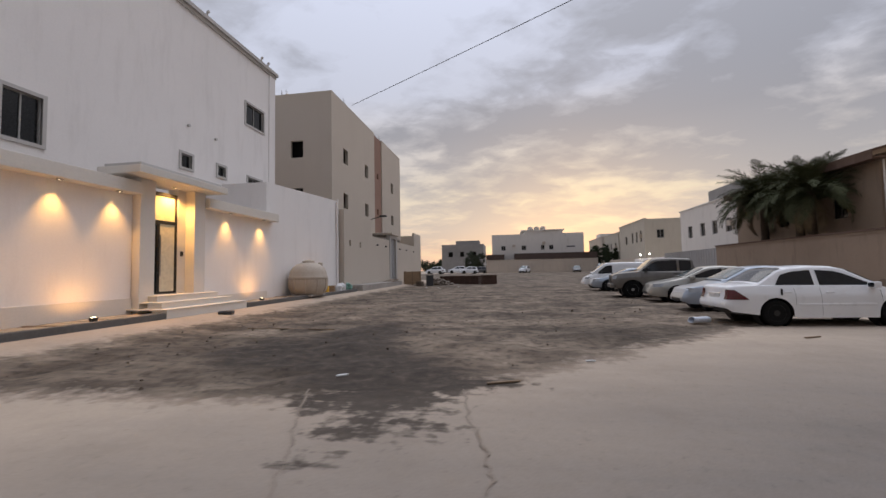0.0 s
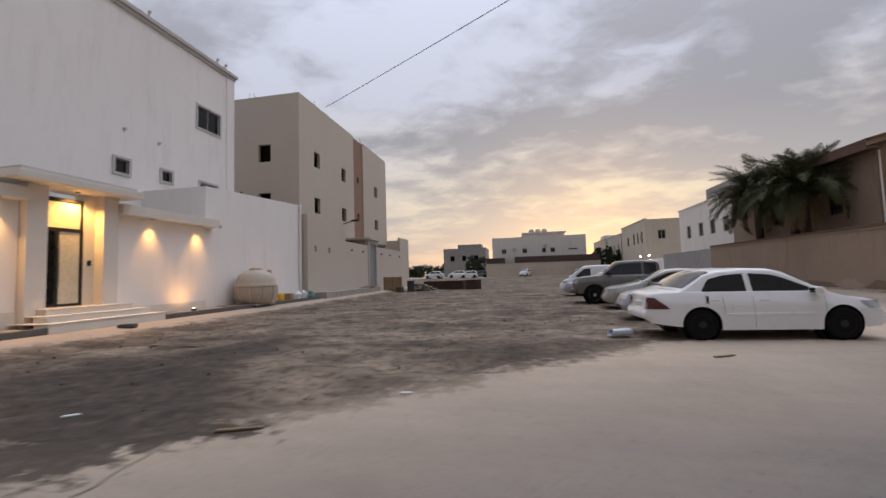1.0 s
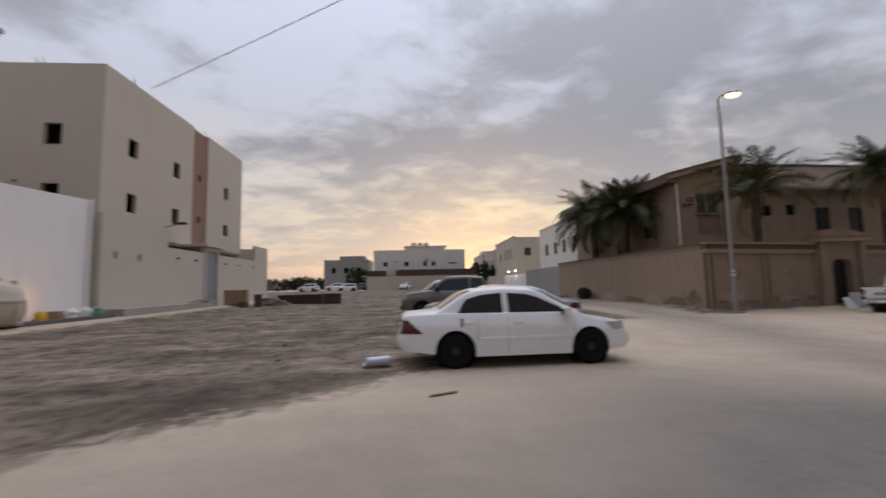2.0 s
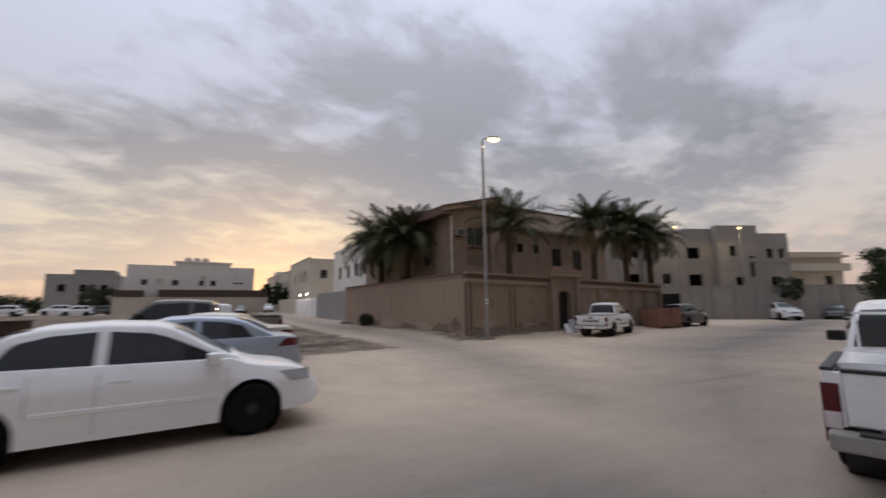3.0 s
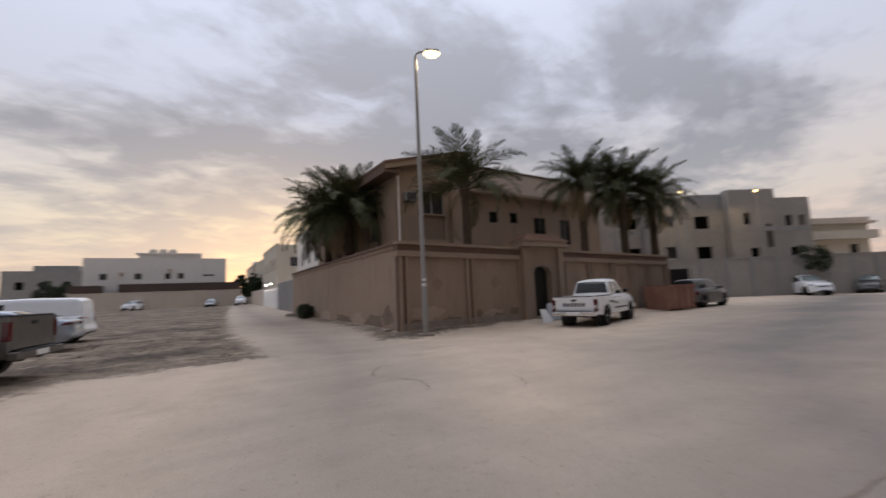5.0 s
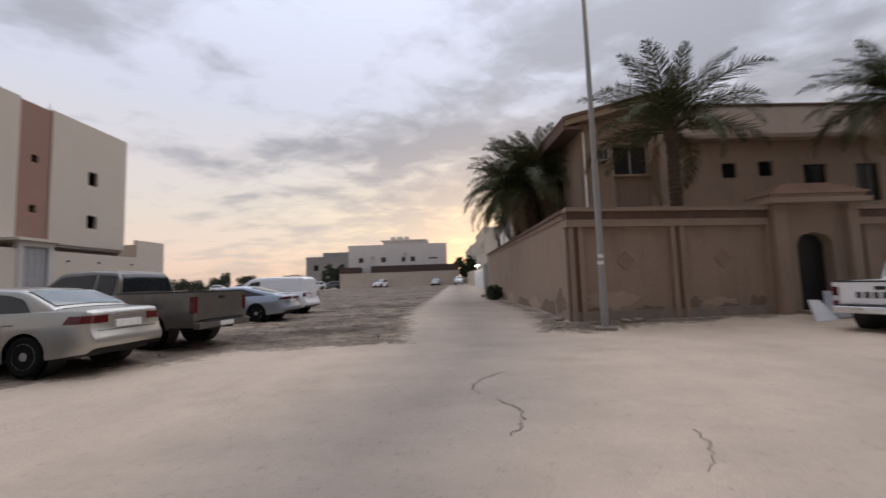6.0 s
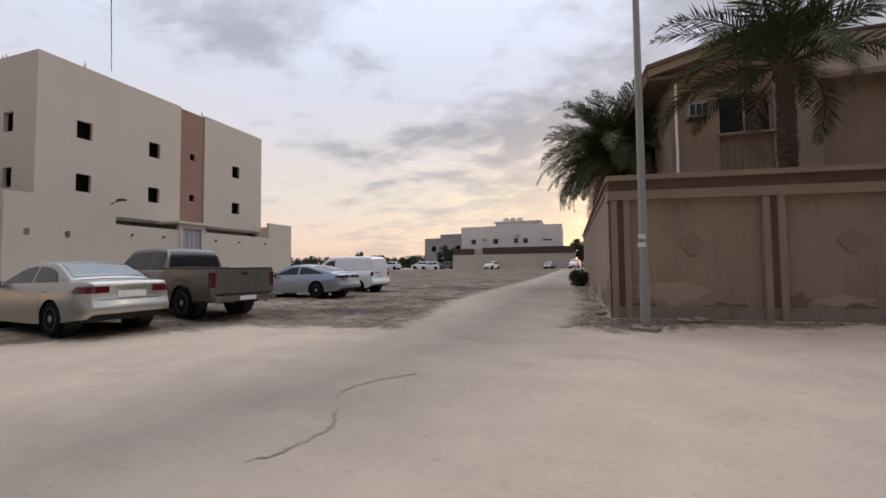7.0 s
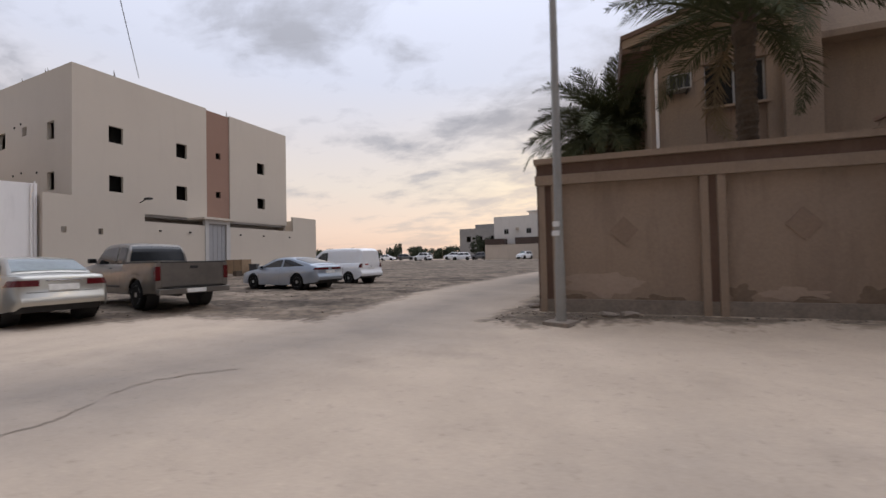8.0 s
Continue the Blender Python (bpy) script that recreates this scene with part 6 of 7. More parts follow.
    for s in (-1, 1):
        bm = bmesh.new()
        xs = sorted({b0 + (b1 - b0) * i / 20 for i in range(21)} | {-wb2 + ra * math.cos(math.pi * k / 14) for k in range(15)} | {-wb2 - ra - 0.004, -wb2 + ra + 0.004})
        xs = [x for x in xs if b0 <= x <= b1]
        rows = []
        for x in xs:
            d = abs(x + wb2)
            zl = 0.46
            if d < ra:
                zl = max(zl, r + math.sqrt(ra * ra - d * d))
            o = W * (0.985 if x > b0 + 0.12 else 0.965)
            rows.append([(x, s * (o - 0.02), zl), (x, s * o, zl + 0.05), (x, s * (o + 0.004), (zl + bed_z) / 2), (x, s * (o - 0.012), bed_z - 0.06), (x, s * (o - 0.02), bed_z), (x, s * (o - 0.09), bed_z), (x, s * (o - 0.09), 0.66)])
        vs = grid_mesh(bm, rows)
        bm.faces.new(vs[0]), bm.faces.new(vs[-1])
        part("bed_side", bm, paint, car, "", True)
        part("bed_rail", boxes((b0 + 0.05, b1, s * (W * 0.985 - 0.1), s * (W * 0.985 - 0.012), bed_z, bed_z + 0.035), bevel=0.008), "black_plastic", car, "black rail cap")
        part("bed_liner", boxes((b0 + 0.08, b1 - 0.07, s * (W * 0.985 - 0.115), s * (W * 0.985 - 0.094), 0.69, bed_z)), "black_plastic", car)
        part("corner_post", boxes((b0 + 0.004, b0 + 0.09, s * (W * 0.97 - 0.145), s * (W * 0.97 - 0.01), 0.6, bed_z - 0.004), bevel=0.006), paint, car)
        bm = boxes((b0 - 0.012, b0 + 0.1, s * (W * 0.97 - 0.12), s * (W * 0.97 + 0.008), bed_z - 0.12 - tail_tall, bed_z - 0.1), bevel=0.01)
        tl = part("tail_lamp", bm, tail, car)
        zc = bed_z - 0.1 - tail_tall * 0.62
        if not lens:
            continue
        part("lens", boxes((b0 - 0.018, b0 + 0.02, s * (W * 0.97 - 0.115), s * (W * 0.97 + 0.0), zc - tail_tall * 0.17, zc + tail_tall * 0.12), bevel=0.004), "tail_clear", tl, "clear reversing lens")
    part("bed_floor", boxes((b0 + 0.05, b1, -W * 0.9, W * 0.9, 0.62, 0.68)), "black_plastic", car)
    part("bed_front", boxes((b1 - 0.06, b1, -W * 0.9, W * 0.9, 0.66, bed_z)), "black_plastic", car)
    tg = part("tailgate", boxes((b0, b0 + 0.07, -W * 0.97 + 0.15, W * 0.97 - 0.15, 0.62, bed_z), bevel=0.012), paint, car, "drop-down tailgate")
    part("cap", boxes((b0 - 0.008, b0 + 0.085, -W * 0.97 + 0.14, W * 0.97 - 0.14, bed_z - 0.004, bed_z + 0.03), bevel=0.008), "black_plastic", tg, "black tailgate cap")
    part("step_pad", boxes((b0 - 0.165, b0 - 0.02, -W * 0.72, W * 0.72, 0.582, 0.6), bevel=0.004), "black_plastic", car)
    part("handle", boxes((b0 - 0.02, b0 + 0.01, -0.1, 0.1, bed_z - 0.17, bed_z - 0.09), bevel=0.008), "black_plastic", tg)
    if bar:
        for k in range(6):
            u = -0.42 + 0.15 * k
            part("lettering_bar", boxes((b0 - 0.008, b0, u, u + 0.1, 0.76, 0.9)), bar, tg)
    part("rear_bumper", boxes((b0 - 0.16, b0 + 0.02, -W * 0.95, W * 0.95, 0.42, 0.58), bevel=0.025), bumper, car)
    part("number_plate", boxes((b0 - 0.172, b0 - 0.155, -0.25, 0.25, 0.45, 0.56), bevel=0.003), "plate_white", car)
    part("chassis", boxes((b0, wb2, -0.45, -0.3, 0.36, 0.5), (b0, wb2, 0.3, 0.45, 0.36, 0.5), (-wb2 - 0.05, -wb2 + 0.05, -W * 0.8, W * 0.8, r - 0.06, r + 0.06)), "black_plastic", car)
    for s in (-1, 1):
        add_wheel(car, -wb2, s * (W - 0.14), r, 0.24, spokes, rim)
    if decal:
        for s in (-1, 1):
            for k in range(3):
                part("side_stripe", boxes((-1.2 + 0.35 * k, -0.75 + 0.35 * k, s * (W * 0.985 + 0.002), s * (W * 0.985 + 0.006), 0.86 - 0.05 * k, 0.93 - 0.05 * k)), "bar_dark", car)
    return car


# pewter extended-cab pickup
pickup("pickup_truck", "dusty pewter extended-cab pickup truck", gpose(7.1, 20.6, 172), "paint_pewter", 3.65, 2.75, -3.0, 1.98, 1.9, 0.40, -0.95, double=False, bar=None, tail_tall=0.36, belt_z=1.24, bed_z=1.28, bumper="paint_pewter", lens=False)
# white pickup by the gate
pickup("pickup_truck", "white double-cab pickup with grey side stripes", gpose(27.7, 19.5, 19), "paint_white", 3.05, 2.35, -2.55, 1.78, 1.78, 0.37, -0.75, tail="tail_red", bar="bar_dark", decal=True, belt_z=1.12, bed_z=1.12)
# white pickup close to the road
work = pickup("pickup_truck", "white double-cab work pickup with red lettering bars", gpose(15.05, 5.27, 12), "paint_white", 2.95, 2.25, -2.5, 1.74, 1.72, 0.36, -0.72, tail="tail_red", bar="bar_red", belt_z=1.08, bed_z=1.08, tail_tall=0.5, bumper="alu")
guard_x = -0.74
for u in (-0.62, -0.22, 0.2, 0.6):
    part("window_guard_bar", boxes((guard_x - 0.025, guard_x, u, u + 0.025, 1.12, 1.58)), "paint_white", work)
for z in (1.12, 1.56):
    part("window_guard_bar", boxes((guard_x - 0.025, guard_x, -0.64, 0.64, z, z + 0.03)), "paint_white", work)
rs = random.Random(3)
for k in range(4):
    bm = bmesh.new()
    g = bmesh.ops.create_icosphere(bm, subdivisions=3, radius=1.0)
    for v in g["verts"]:
        c = v.co.copy()
        f = 1 + 0.14 * noise.noise(c * 2.5 + Vector((k, 0, 0)))
        v.co = Vector((c.x * 0.3 * f, c.y * 0.2 * f, c.z * 0.13 * f))
    single("cement_sack", bm, "white_board", "dusty white sack lying in the pickup bed", "sack", work.matrix_basis @ pose(-2.1 + 0.25 * (k % 2), -0.45 + 0.32 * k, 0.79 + 0.02 * (k % 2), 0, 0, 30 * k), "sacks", soft_edges=True)
# silver saloon by the porches
P = sedan(2.45, 2.5, 2.81, 1.85, 1.48, "paint_silver", r=0.33, hood=0.9, boot=1.06, belt_f=0.86, belt_r=0.97, screen=1.05, roof_f=0.25, roof_r=-0.95, tail=-1.85, rear_glass="pale_glass", spokes=6)
P["lamps"][0] = ("tail_lamp", "tail_red", -2.2, -2.5, 0.78, 0.97, True, 0.5)
car_s = vehicle("saloon_car", "silver saloon parked beside the road", gpose(29.3, 8.75, 12), P)
vehicle("saloon_car", "silver saloon parked beyond another saloon", gpose(36.0, 10.3, 12), P)
# small dark crossover and far cars


def suv(paint, s=1.0):
    P = sedan(2.1 * s, 2.1 * s, 2.6 * s, 1.78 * s, 1.62 * s, paint, r=0.34 * s, hood=1.0 * s, boot=1.0 * s, belt_f=0.95 * s, belt_r=1.02 * s, screen=0.95 * s, roof_f=0.25 * s, roof_r=-1.45 * s, tail=-2.05 * s, spokes=5)
    return P


vehicle("crossover_car", "small dark grey crossover parked by the wall", gpose(39.2, 21.3, 3), suv("paint_dark"))
vehicle("estate_car", "white off-road estate car facing the road", gpose(62.0, 23.4, 228), suv("paint_white", 1.12))
for x, y, h in ((68.0, 20.5, 190), (72.0, 19.5, 195)):
    vehicle("saloon_car", "dark saloon far along the road", gpose(x, y, h), suv("paint_dark"))
for x, y, h, pnt in ((2.8, 95.0, 250, "paint_white"), (14.5, 94.6, 262, "paint_silver"), (-10.0, 92.0, 200, "paint_white"), (-13.0, 95.0, 185, "paint_white"), (-7.8, 98.0, 170, "paint_dark"), (-30.0, 104.0, 20, "paint_dark"), (-17.0, 88.0, 170, "paint_white"), (19.2, 92.0, 265, "paint_white"), (-38.0, 108.0, 10, "paint_white")):
    vehicle("saloon_car", "distant parked car at the far side of the lot", gpose(x, y, h), suv(pnt) if pnt != "paint_silver" else sedan(2.2, 2.3, 2.6, 1.75, 1.45, pnt))

# ---- street lamps and cable ----


def street_lamp(x, y, h, turn, label, energy=260.0):
    z = ground_z(x, y)
    lp = thing("street_lamp", label, "street lamp", pose(x, y, z, 0, 0, turn), "street lamps")
    bm = bmesh.new()
    lathe(bm, [(0.10, 0.0), (0.10, 1.2), (0.085, 1.25), (0.06, h - 0.5), (0.055, h)], 18)
    part("pole", bm, "galvanised", lp, soft_edges=True)
    part("base_plate", boxes((-0.27, 0.27, -0.27, 0.27, -0.15, 0.05), bevel=0.02), "rubble", lp, "cracked concrete footing")
    bm = bmesh.new()
    pts = [(0, 0, h), (0.05, 0, h + 0.14), (0.16, 0, h + 0.22), (0.4, 0, h + 0.25)]
    for a, b in zip(pts, pts[1:]):
        tube(bm, a, b, 0.035, 0.035, 10)
    part("arm", bm, "galvanised", lp)
    hd = part("head", boxes((0.36, 0.9, -0.13, 0.13, h + 0.22, h + 0.32), bevel=0.03), "galvanised", lp)
    bm = bmesh.new()
    lathe(bm, [(0.02, -0.2), (0.11, -0.17), (0.19, -0.07), (0.19, 0.0)], 16, m=Matrix.Translation((0.64, 0, h + 0.22)) @ Matrix.Diagonal((1.7, 0.9, 1, 1)))
    part("bulb", bm, "lamp_head_lit", hd, "glowing warm lamp bowl")
    li = bpy.data.lights.new("street_light", "SPOT")
    li.energy, li.color, li.spot_size, li.spot_blend, li.shadow_soft_size = energy, (1.0, 0.72, 0.38), radians(176), 0.25, 0.15
    lo = new("street_light", li)
    lo.matrix_world = lp.matrix_basis @ look((0.64, 0, h + 0.06), (0.9, 0, 0))
    for k, zz in enumerate((1.72, 1.9)):
        part("sticker", boxes((-0.1 + 0.02 * k, 0.06, -0.1, -0.09, zz, zz + 0.1)), "white_board", lp, "torn white paper sticker")
    return lp


street_lamp(20.05, 20.8, 10.45, -20, "galvanised street lamp with glowing warm head", 480)
street_lamp(61.0, 26.0, 10.2, 200, "distant lit street lamp by a block wall", 420)
street_lamp(54.0, 29.5, 10.2, 200, "distant lit street lamp behind palms", 420)
cab = bpy.data.curves.new("overhead_cable", "CURVE")
cab.dimensions, cab.bevel_depth, cab.bevel_resolution = "3D", 0.022, 2
spl = cab.splines.new("POLY")
spl.points.add(24)
for i, p in enumerate(spl.points):
    t = i / 24
    p.co = (-14.1 + 43 * t, 32.2 - 28.0 * t, 16.3 - 0.1 * t - 1.0 * 4 * t * (1 - t) * 0.15, 1)
cab.materials.append(M["cable"])
tagged(new("overhead_cable", cab), "thin black cable strung over the lot", "cable")


# ---- palms and other plants ----
def frond_mesh(name, length, droop, mat, seed):
    rnd = random.Random(seed)
    bm = bmesh.new()
    n = 46
    pts = []
    for i in range(n + 1):
        t = i / n
        a = radians(6) + droop * t ** 1.35
        pts.append((t, a))
    x = z = 0.0
    spine = []
    for t, a in pts:
        spine.append(Vector((x, 0, z)))
        x += math.cos(a) * length / n
        z -= math.sin(a) * length / n
    for i in range(n):
        w = 0.045 * (1 - i / n) + 0.008
        a, b = spine[i], spine[i + 1]
        v = [bm.verts.new(a + Vector((0, s * w, 0.0))) for s in (-1, 1)] + [bm.verts.new(b + Vector((0, s * w * 0.95, 0.0))) for s in (1, -1)]
        bm.faces.new(v)
        v2 = [bm.verts.new(a + Vector((0, 0, s * w * 0.6))) for s in (-1, 1)] + [bm.verts.new(b + Vector((0, 0, s * w * 0.55))) for s in (1, -1)]
        bm.faces.new(v2)
        t = i / n
        if t < 0.12:
            continue
        d = (b - a).normalized()
        ll = (0.62 * math.sin(math.pi * min(1, 0.18 + t * 0.82)) ** 0.7 + 0.06) * length / 3.2
        for s in (-1, 1):
            for rep in range(2):
                sweep = 0.75 + 0.5 * t + rnd.uniform(-0.15, 0.15)
                up_ = rnd.uniform(-0.1, 0.75) if rep == 0 else rnd.uniform(-0.45, 0.2)
                dirv = (Vector((0, s, 0)) * 1.0 + d * sweep + Vector((d.z * -1, 0, d.x)) * up_).normalized()
                l_ = ll * rnd.uniform(0.75, 1.1)
                base = a + (b - a) * rnd.random()
                wv = d * 0.02
                mid_ = base + dirv * l_ * 0.5 + Vector((0, 0, -0.01))
                tip = base + dirv * l_ + Vector((0, 0, -0.1 * l_))
                q0, q1 = bm.verts.new(base - wv * 0.6), bm.verts.new(base + wv * 0.6)
                q2, q3 = bm.verts.new(mid_ + wv), bm.verts.new(mid_ - wv)
                q4 = bm.verts.new(tip)
                bm.faces.new((q0, q1, q2, q3)), bm.faces.new((q3, q2, q4))
    me_ = bpy.data.meshes.new(name)
    bm.to_mesh(me_)
    bm.free()
    me_.materials.append(M[mat])
    return me_


FRONDS = [frond_mesh("frond", 3.3, radians(d), "frond_green", k) for k, d in enumerate((55, 80, 105))]
DEAD = [frond_mesh("dead_frond", 2.8, radians(95), "frond_dead", 9)]


def palm(x, y, crown_z, scale, seed, label, count=46, r0=0.24, lean=(0, 0), low=-6, dead=3):
    rnd = random.Random(seed)
    zb = -0.1
    tree = thing("date_palm", label, "palm tree", pose(x, y, zb), "date palms")
    h = crown_z - zb
    bm = bmesh.new()
    prof = []
    nring = int(h / 0.16)
    for i in range(nring + 1):
        t = i / nring
        rr = r0 * (1.12 - 0.3 * t) + (0.05 if t > 0.93 else 0)
        prof += [(rr * 0.94, h * t), (rr * 1.05, h * t + 0.1)]
    prof += [(r0 * 1.0, h + 0.25), (0.08, h + 0.55)]
    lathe(bm, prof, 12, m=Matrix.Translation((0, 0, 0)))
    for v in bm.verts:
        t = max(0, min(1, v.co.z / h))
        v.co.x += lean[0] * (t - 1)
        v.co.y += lean[1] * (t - 1)
        v.co += Vector((rnd.uniform(-1, 1), rnd.uniform(-1, 1), 0)) * 0.018
    part("trunk", bm, "trunk_bark", tree, "rough ringed brown trunk")
    for k in range(count):
        t = (k + 0.5) / count
        az = k * 137.5 + rnd.uniform(-12, 12)
        elev = 84 - (84 - low) * t ** 0.95 + rnd.uniform(-7, 7)
        me_ = FRONDS[0 if t < 0.3 else 1 if t < 0.7 else rnd.choice((1, 2))]
        s = scale * rnd.uniform(0.86, 1.1) * (0.8 if t < 0.12 else 1)
        m = pose(0, 0, h + 0.25 - 0.3 * t, 0, 0, az) @ pose(0.1, 0, 0, 0, -elev, 0) @ pose(0, 0, 0, rnd.uniform(-25, 25)) @ Matrix.Diagonal((s, s, s, 1))
        share("frond", me_, tree, m)
    for k in range(dead):
        m = pose(0, 0, h - 0.05, 0, 0, rnd.uniform(0, 360)) @ pose(0.15, 0, 0, 0, rnd.uniform(20, 45), 0) @ Matrix.Diagonal((scale, scale, scale, 1))
        share("dead_frond", DEAD[0], tree, m)["label"] = "dry brown hanging frond"
    return tree


palm(23.75, 23.3, 6.2, 0.96, 1, "date palm rising over the boundary wall beside the lamp", count=32, r0=0.22, low=10, dead=1)
palm(20.75, 31.6, 6.5, 1.16, 2, "bushy date palm leaning over the side wall", count=66, r0=0.3)
palm(21.1, 37.6, 7.1, 1.22, 3, "bushy date palm behind the side wall", count=62, r0=0.3)
palm(21.75, 34.4, 7.0, 1.1, 7, "bushy date palm between two others", count=56, r0=0.28)
palm(33.8, 25.0, 7.9, 0.98, 4, "tall date palm before the villa", count=40, low=0)
palm(35.8, 23.6, 7.3, 0.95, 5, "dense date palm before the villa", count=60)
palm(38.6, 23.4, 6.9, 0.92, 6, "dense date palm at the end of the wall", count=58)


def leaf_cloud(bm, centre, radius, count, size, rnd, flat=0.8):
    for _ in range(count):
        d = Vector((rnd.gauss(0, 1), rnd.gauss(0, 1), rnd.gauss(0, 1))).normalized() * radius * rnd.random() ** 0.45
        p = Vector(centre) + Vector((d.x, d.y, d.z * flat))
        m = Euler((rnd.uniform(0, 6), rnd.uniform(0, 6), rnd.uniform(0, 6))).to_matrix()
        s = size * rnd.uniform(0.6, 1.4)
        vs = [bm.verts.new(p + m @ Vector(c)) for c in ((-s, 0, 0), (0, -s * 0.45, 0.1 * s), (s, 0, 0), (0, s * 0.45, 0.1 * s))]
        bm.faces.new(vs)


def leafy_tree(x, y, height, spread_, seed, label, clumps=26, leaves=170, size=0.11, mat="leaf_green", z=None):
    rnd = random.Random(seed)
    zb = ground_z(x, y) if z is None else z
    tree = thing("leafy_tree", label, "tree", pose(x, y, zb))
    bm = bmesh.new()
    trunk_h = height * 0.4
    tube(bm, (0, 0, -0.1), (0.1, 0.05, trunk_h), 0.14, 0.09, 10)
    tips = []
    for k in range(7):
        a = k * 0.9 + rnd.random()
        tip = Vector((math.cos(a) * spread_ * 0.6, math.sin(a) * spread_ * 0.6, height * rnd.uniform(0.55, 0.85)))
        tube(bm, (0.1, 0.05, trunk_h), tip, 0.06, 0.02, 8)
        tips.append(tip)
    part("trunk", bm, "twig", tree)
    bm = bmesh.new()
    for k in range(clumps * 3):
        t = rnd.choice(tips)
        c = Vector((t.x * rnd.uniform(0.3, 1.5), t.y * rnd.uniform(0.3, 1.5), t.z * rnd.uniform(0.45, 1.22)))
        leaf_cloud(bm, c, spread_ * rnd.uniform(0.12, 0.3), leaves // 2, size * 0.85, rnd)
    part("crown", bm, mat, tree)
    return tree


leafy_tree(26.3, 6.95, 3.5, 0.8, 11, "slender leafy tree beside the porches", 10, 70, 0.065)
leafy_tree(39.5, 8.8, 4.6, 2.2, 12, "broad dark leafy tree along the road", 34, 200, 0.14)
leafy_tree(47.5, 10.2, 5.2, 2.6, 13, "broad dark leafy tree along the road", 34, 200, 0.14)
leafy_tree(56.0, 12.5, 6.0, 3.0, 14, "broad dark leafy tree along the road", 30, 200, 0.16)
leafy_tree(63.5, 23.8, 5.0, 2.2, 15, "small tree before the block wall", 20, 150, 0.12)
leafy_tree(-9.5, 104, 6.0, 2.8, 16, "bare-looking tree beyond the parked cars", 26, 150, 0.2, "bush_green")
leafy_tree(21.0, 100.0, 6.5, 2.6, 17, "dark tree at the end of the lane", 30, 180, 0.2)
leafy_tree(21.8, 92.5, 5.0, 2.0, 18, "dark tree at the end of the lane", 26, 160, 0.18)
rnd = random.Random(21)
bm = bmesh.new()
leaf_cloud(bm, (0, 0, 0.45), 0.6, 900, 0.09, rnd, 0.85)
for k in range(14):
    a = k * 0.45
    tube(bm, (0, 0, 0), (0.4 * math.cos(a), 0.4 * math.sin(a), 0.5 + 0.3 * rnd.random()), 0.015, 0.006, 5)
single("bush", bm, "bush_green", "scrubby dark bush at the foot of the side wall", "bush", pose(19.0, 35.6, ground_z(19, 35.6)))
# far tree line beyond the lot
bm = bmesh.new()
for k in range(150):
    x = -150 + 1.0 * k + rnd.uniform(-0.5, 0.5)
    y = 152 + rnd.uniform(-6, 6) - 0.12 * abs(x + 60)
    hgt = 3.4 + 2.4 * noise.noise((x * 0.08, 1, 2)) + rnd.uniform(-0.5, 1.2)
    for j in range(3):
        leaf_cloud(bm, (x + rnd.uniform(-1, 1), y, 0.8 + hgt * (0.3 + 0.28 * j)), 1.6, 60, 0.45, rnd)
single("tree_line", bm, "bush_green", "low dark line of distant trees", "trees", kind="stuff")


# ---- loose things ----
def lump(bm, centre, size, rnd, rough=0.25, sub=1):
    g = bmesh.ops.create_icosphere(bm, subdivisions=sub, radius=1.0)
    k = rnd.uniform(0, 50)
    turn = Euler((rnd.uniform(0, 6), rnd.uniform(0, 6), rnd.uniform(0, 6))).to_matrix()
    for v in g["verts"]:
        p = turn @ (v.co * (1 + rough * noise.noise(v.co * 1.6 + Vector((k, k, k)))))
        v.co = Vector((p.x * size[0], p.y * size[1], p.z * size[2])) + Vector(centre)


# plastic water tank by the garage block
tank = thing("water_tank", "round beige ribbed plastic water tank by the wall", "water tank", pose(-11.47, 19.25, 0.375))
bm = bmesh.new()
lathe(bm, [(0.72, 0.0), (0.84, 0.06), (0.97, 0.35), (1.0, 0.62), (0.985, 0.8), (1.02, 0.84), (1.02, 0.92), (0.985, 0.96), (0.95, 1.15), (0.82, 1.42), (0.6, 1.6), (0.36, 1.68), (0.3, 1.69)], 40)
part("shell", bm, "plastic_tank", tank, soft_edges=True)
for k in range(10):
    a = 2 * math.pi * k / 10
    bm = bmesh.new()
    pts = [(0.86, 0.08), (0.985, 0.35), (1.015, 0.62), (1.0, 0.8)]
    for (r0, z0), (r1, z1) in zip(pts, pts[1:]):
        tube(bm, (r0 * math.cos(a), r0 * math.sin(a), z0), (r1 * math.cos(a), r1 * math.sin(a), z1), 0.035, 0.035, 6)
    part("rib", bm, "plastic_tank", tank)
bm = bmesh.new()
lathe(bm, [(0.3, 1.66), (0.32, 1.68), (0.32, 1.76), (0.27, 1.8), (0.1, 1.83)], 24)
part("lid", bm, "plastic_tank", tank, "screwed plastic lid", True)
for a, r_ in ((0.6, 0.62), (2.6, 0.62)):
    bm = bmesh.new()
    lathe(bm, [(0.12, 1.5), (0.13, 1.66), (0.08, 1.7)], 14, m=Matrix.Translation((r_ * math.cos(a), r_ * math.sin(a), 0)))
    part("filler_cap", bm, "plastic_tank", tank)
single("tank_plinth", boxes((-0.62, 0.62, -0.8, 0.8, 0, 0.09), bevel=0.015), "concrete", "thin concrete slab under the water tank", "slab", pose(-11.5, 19.25, 0.285))

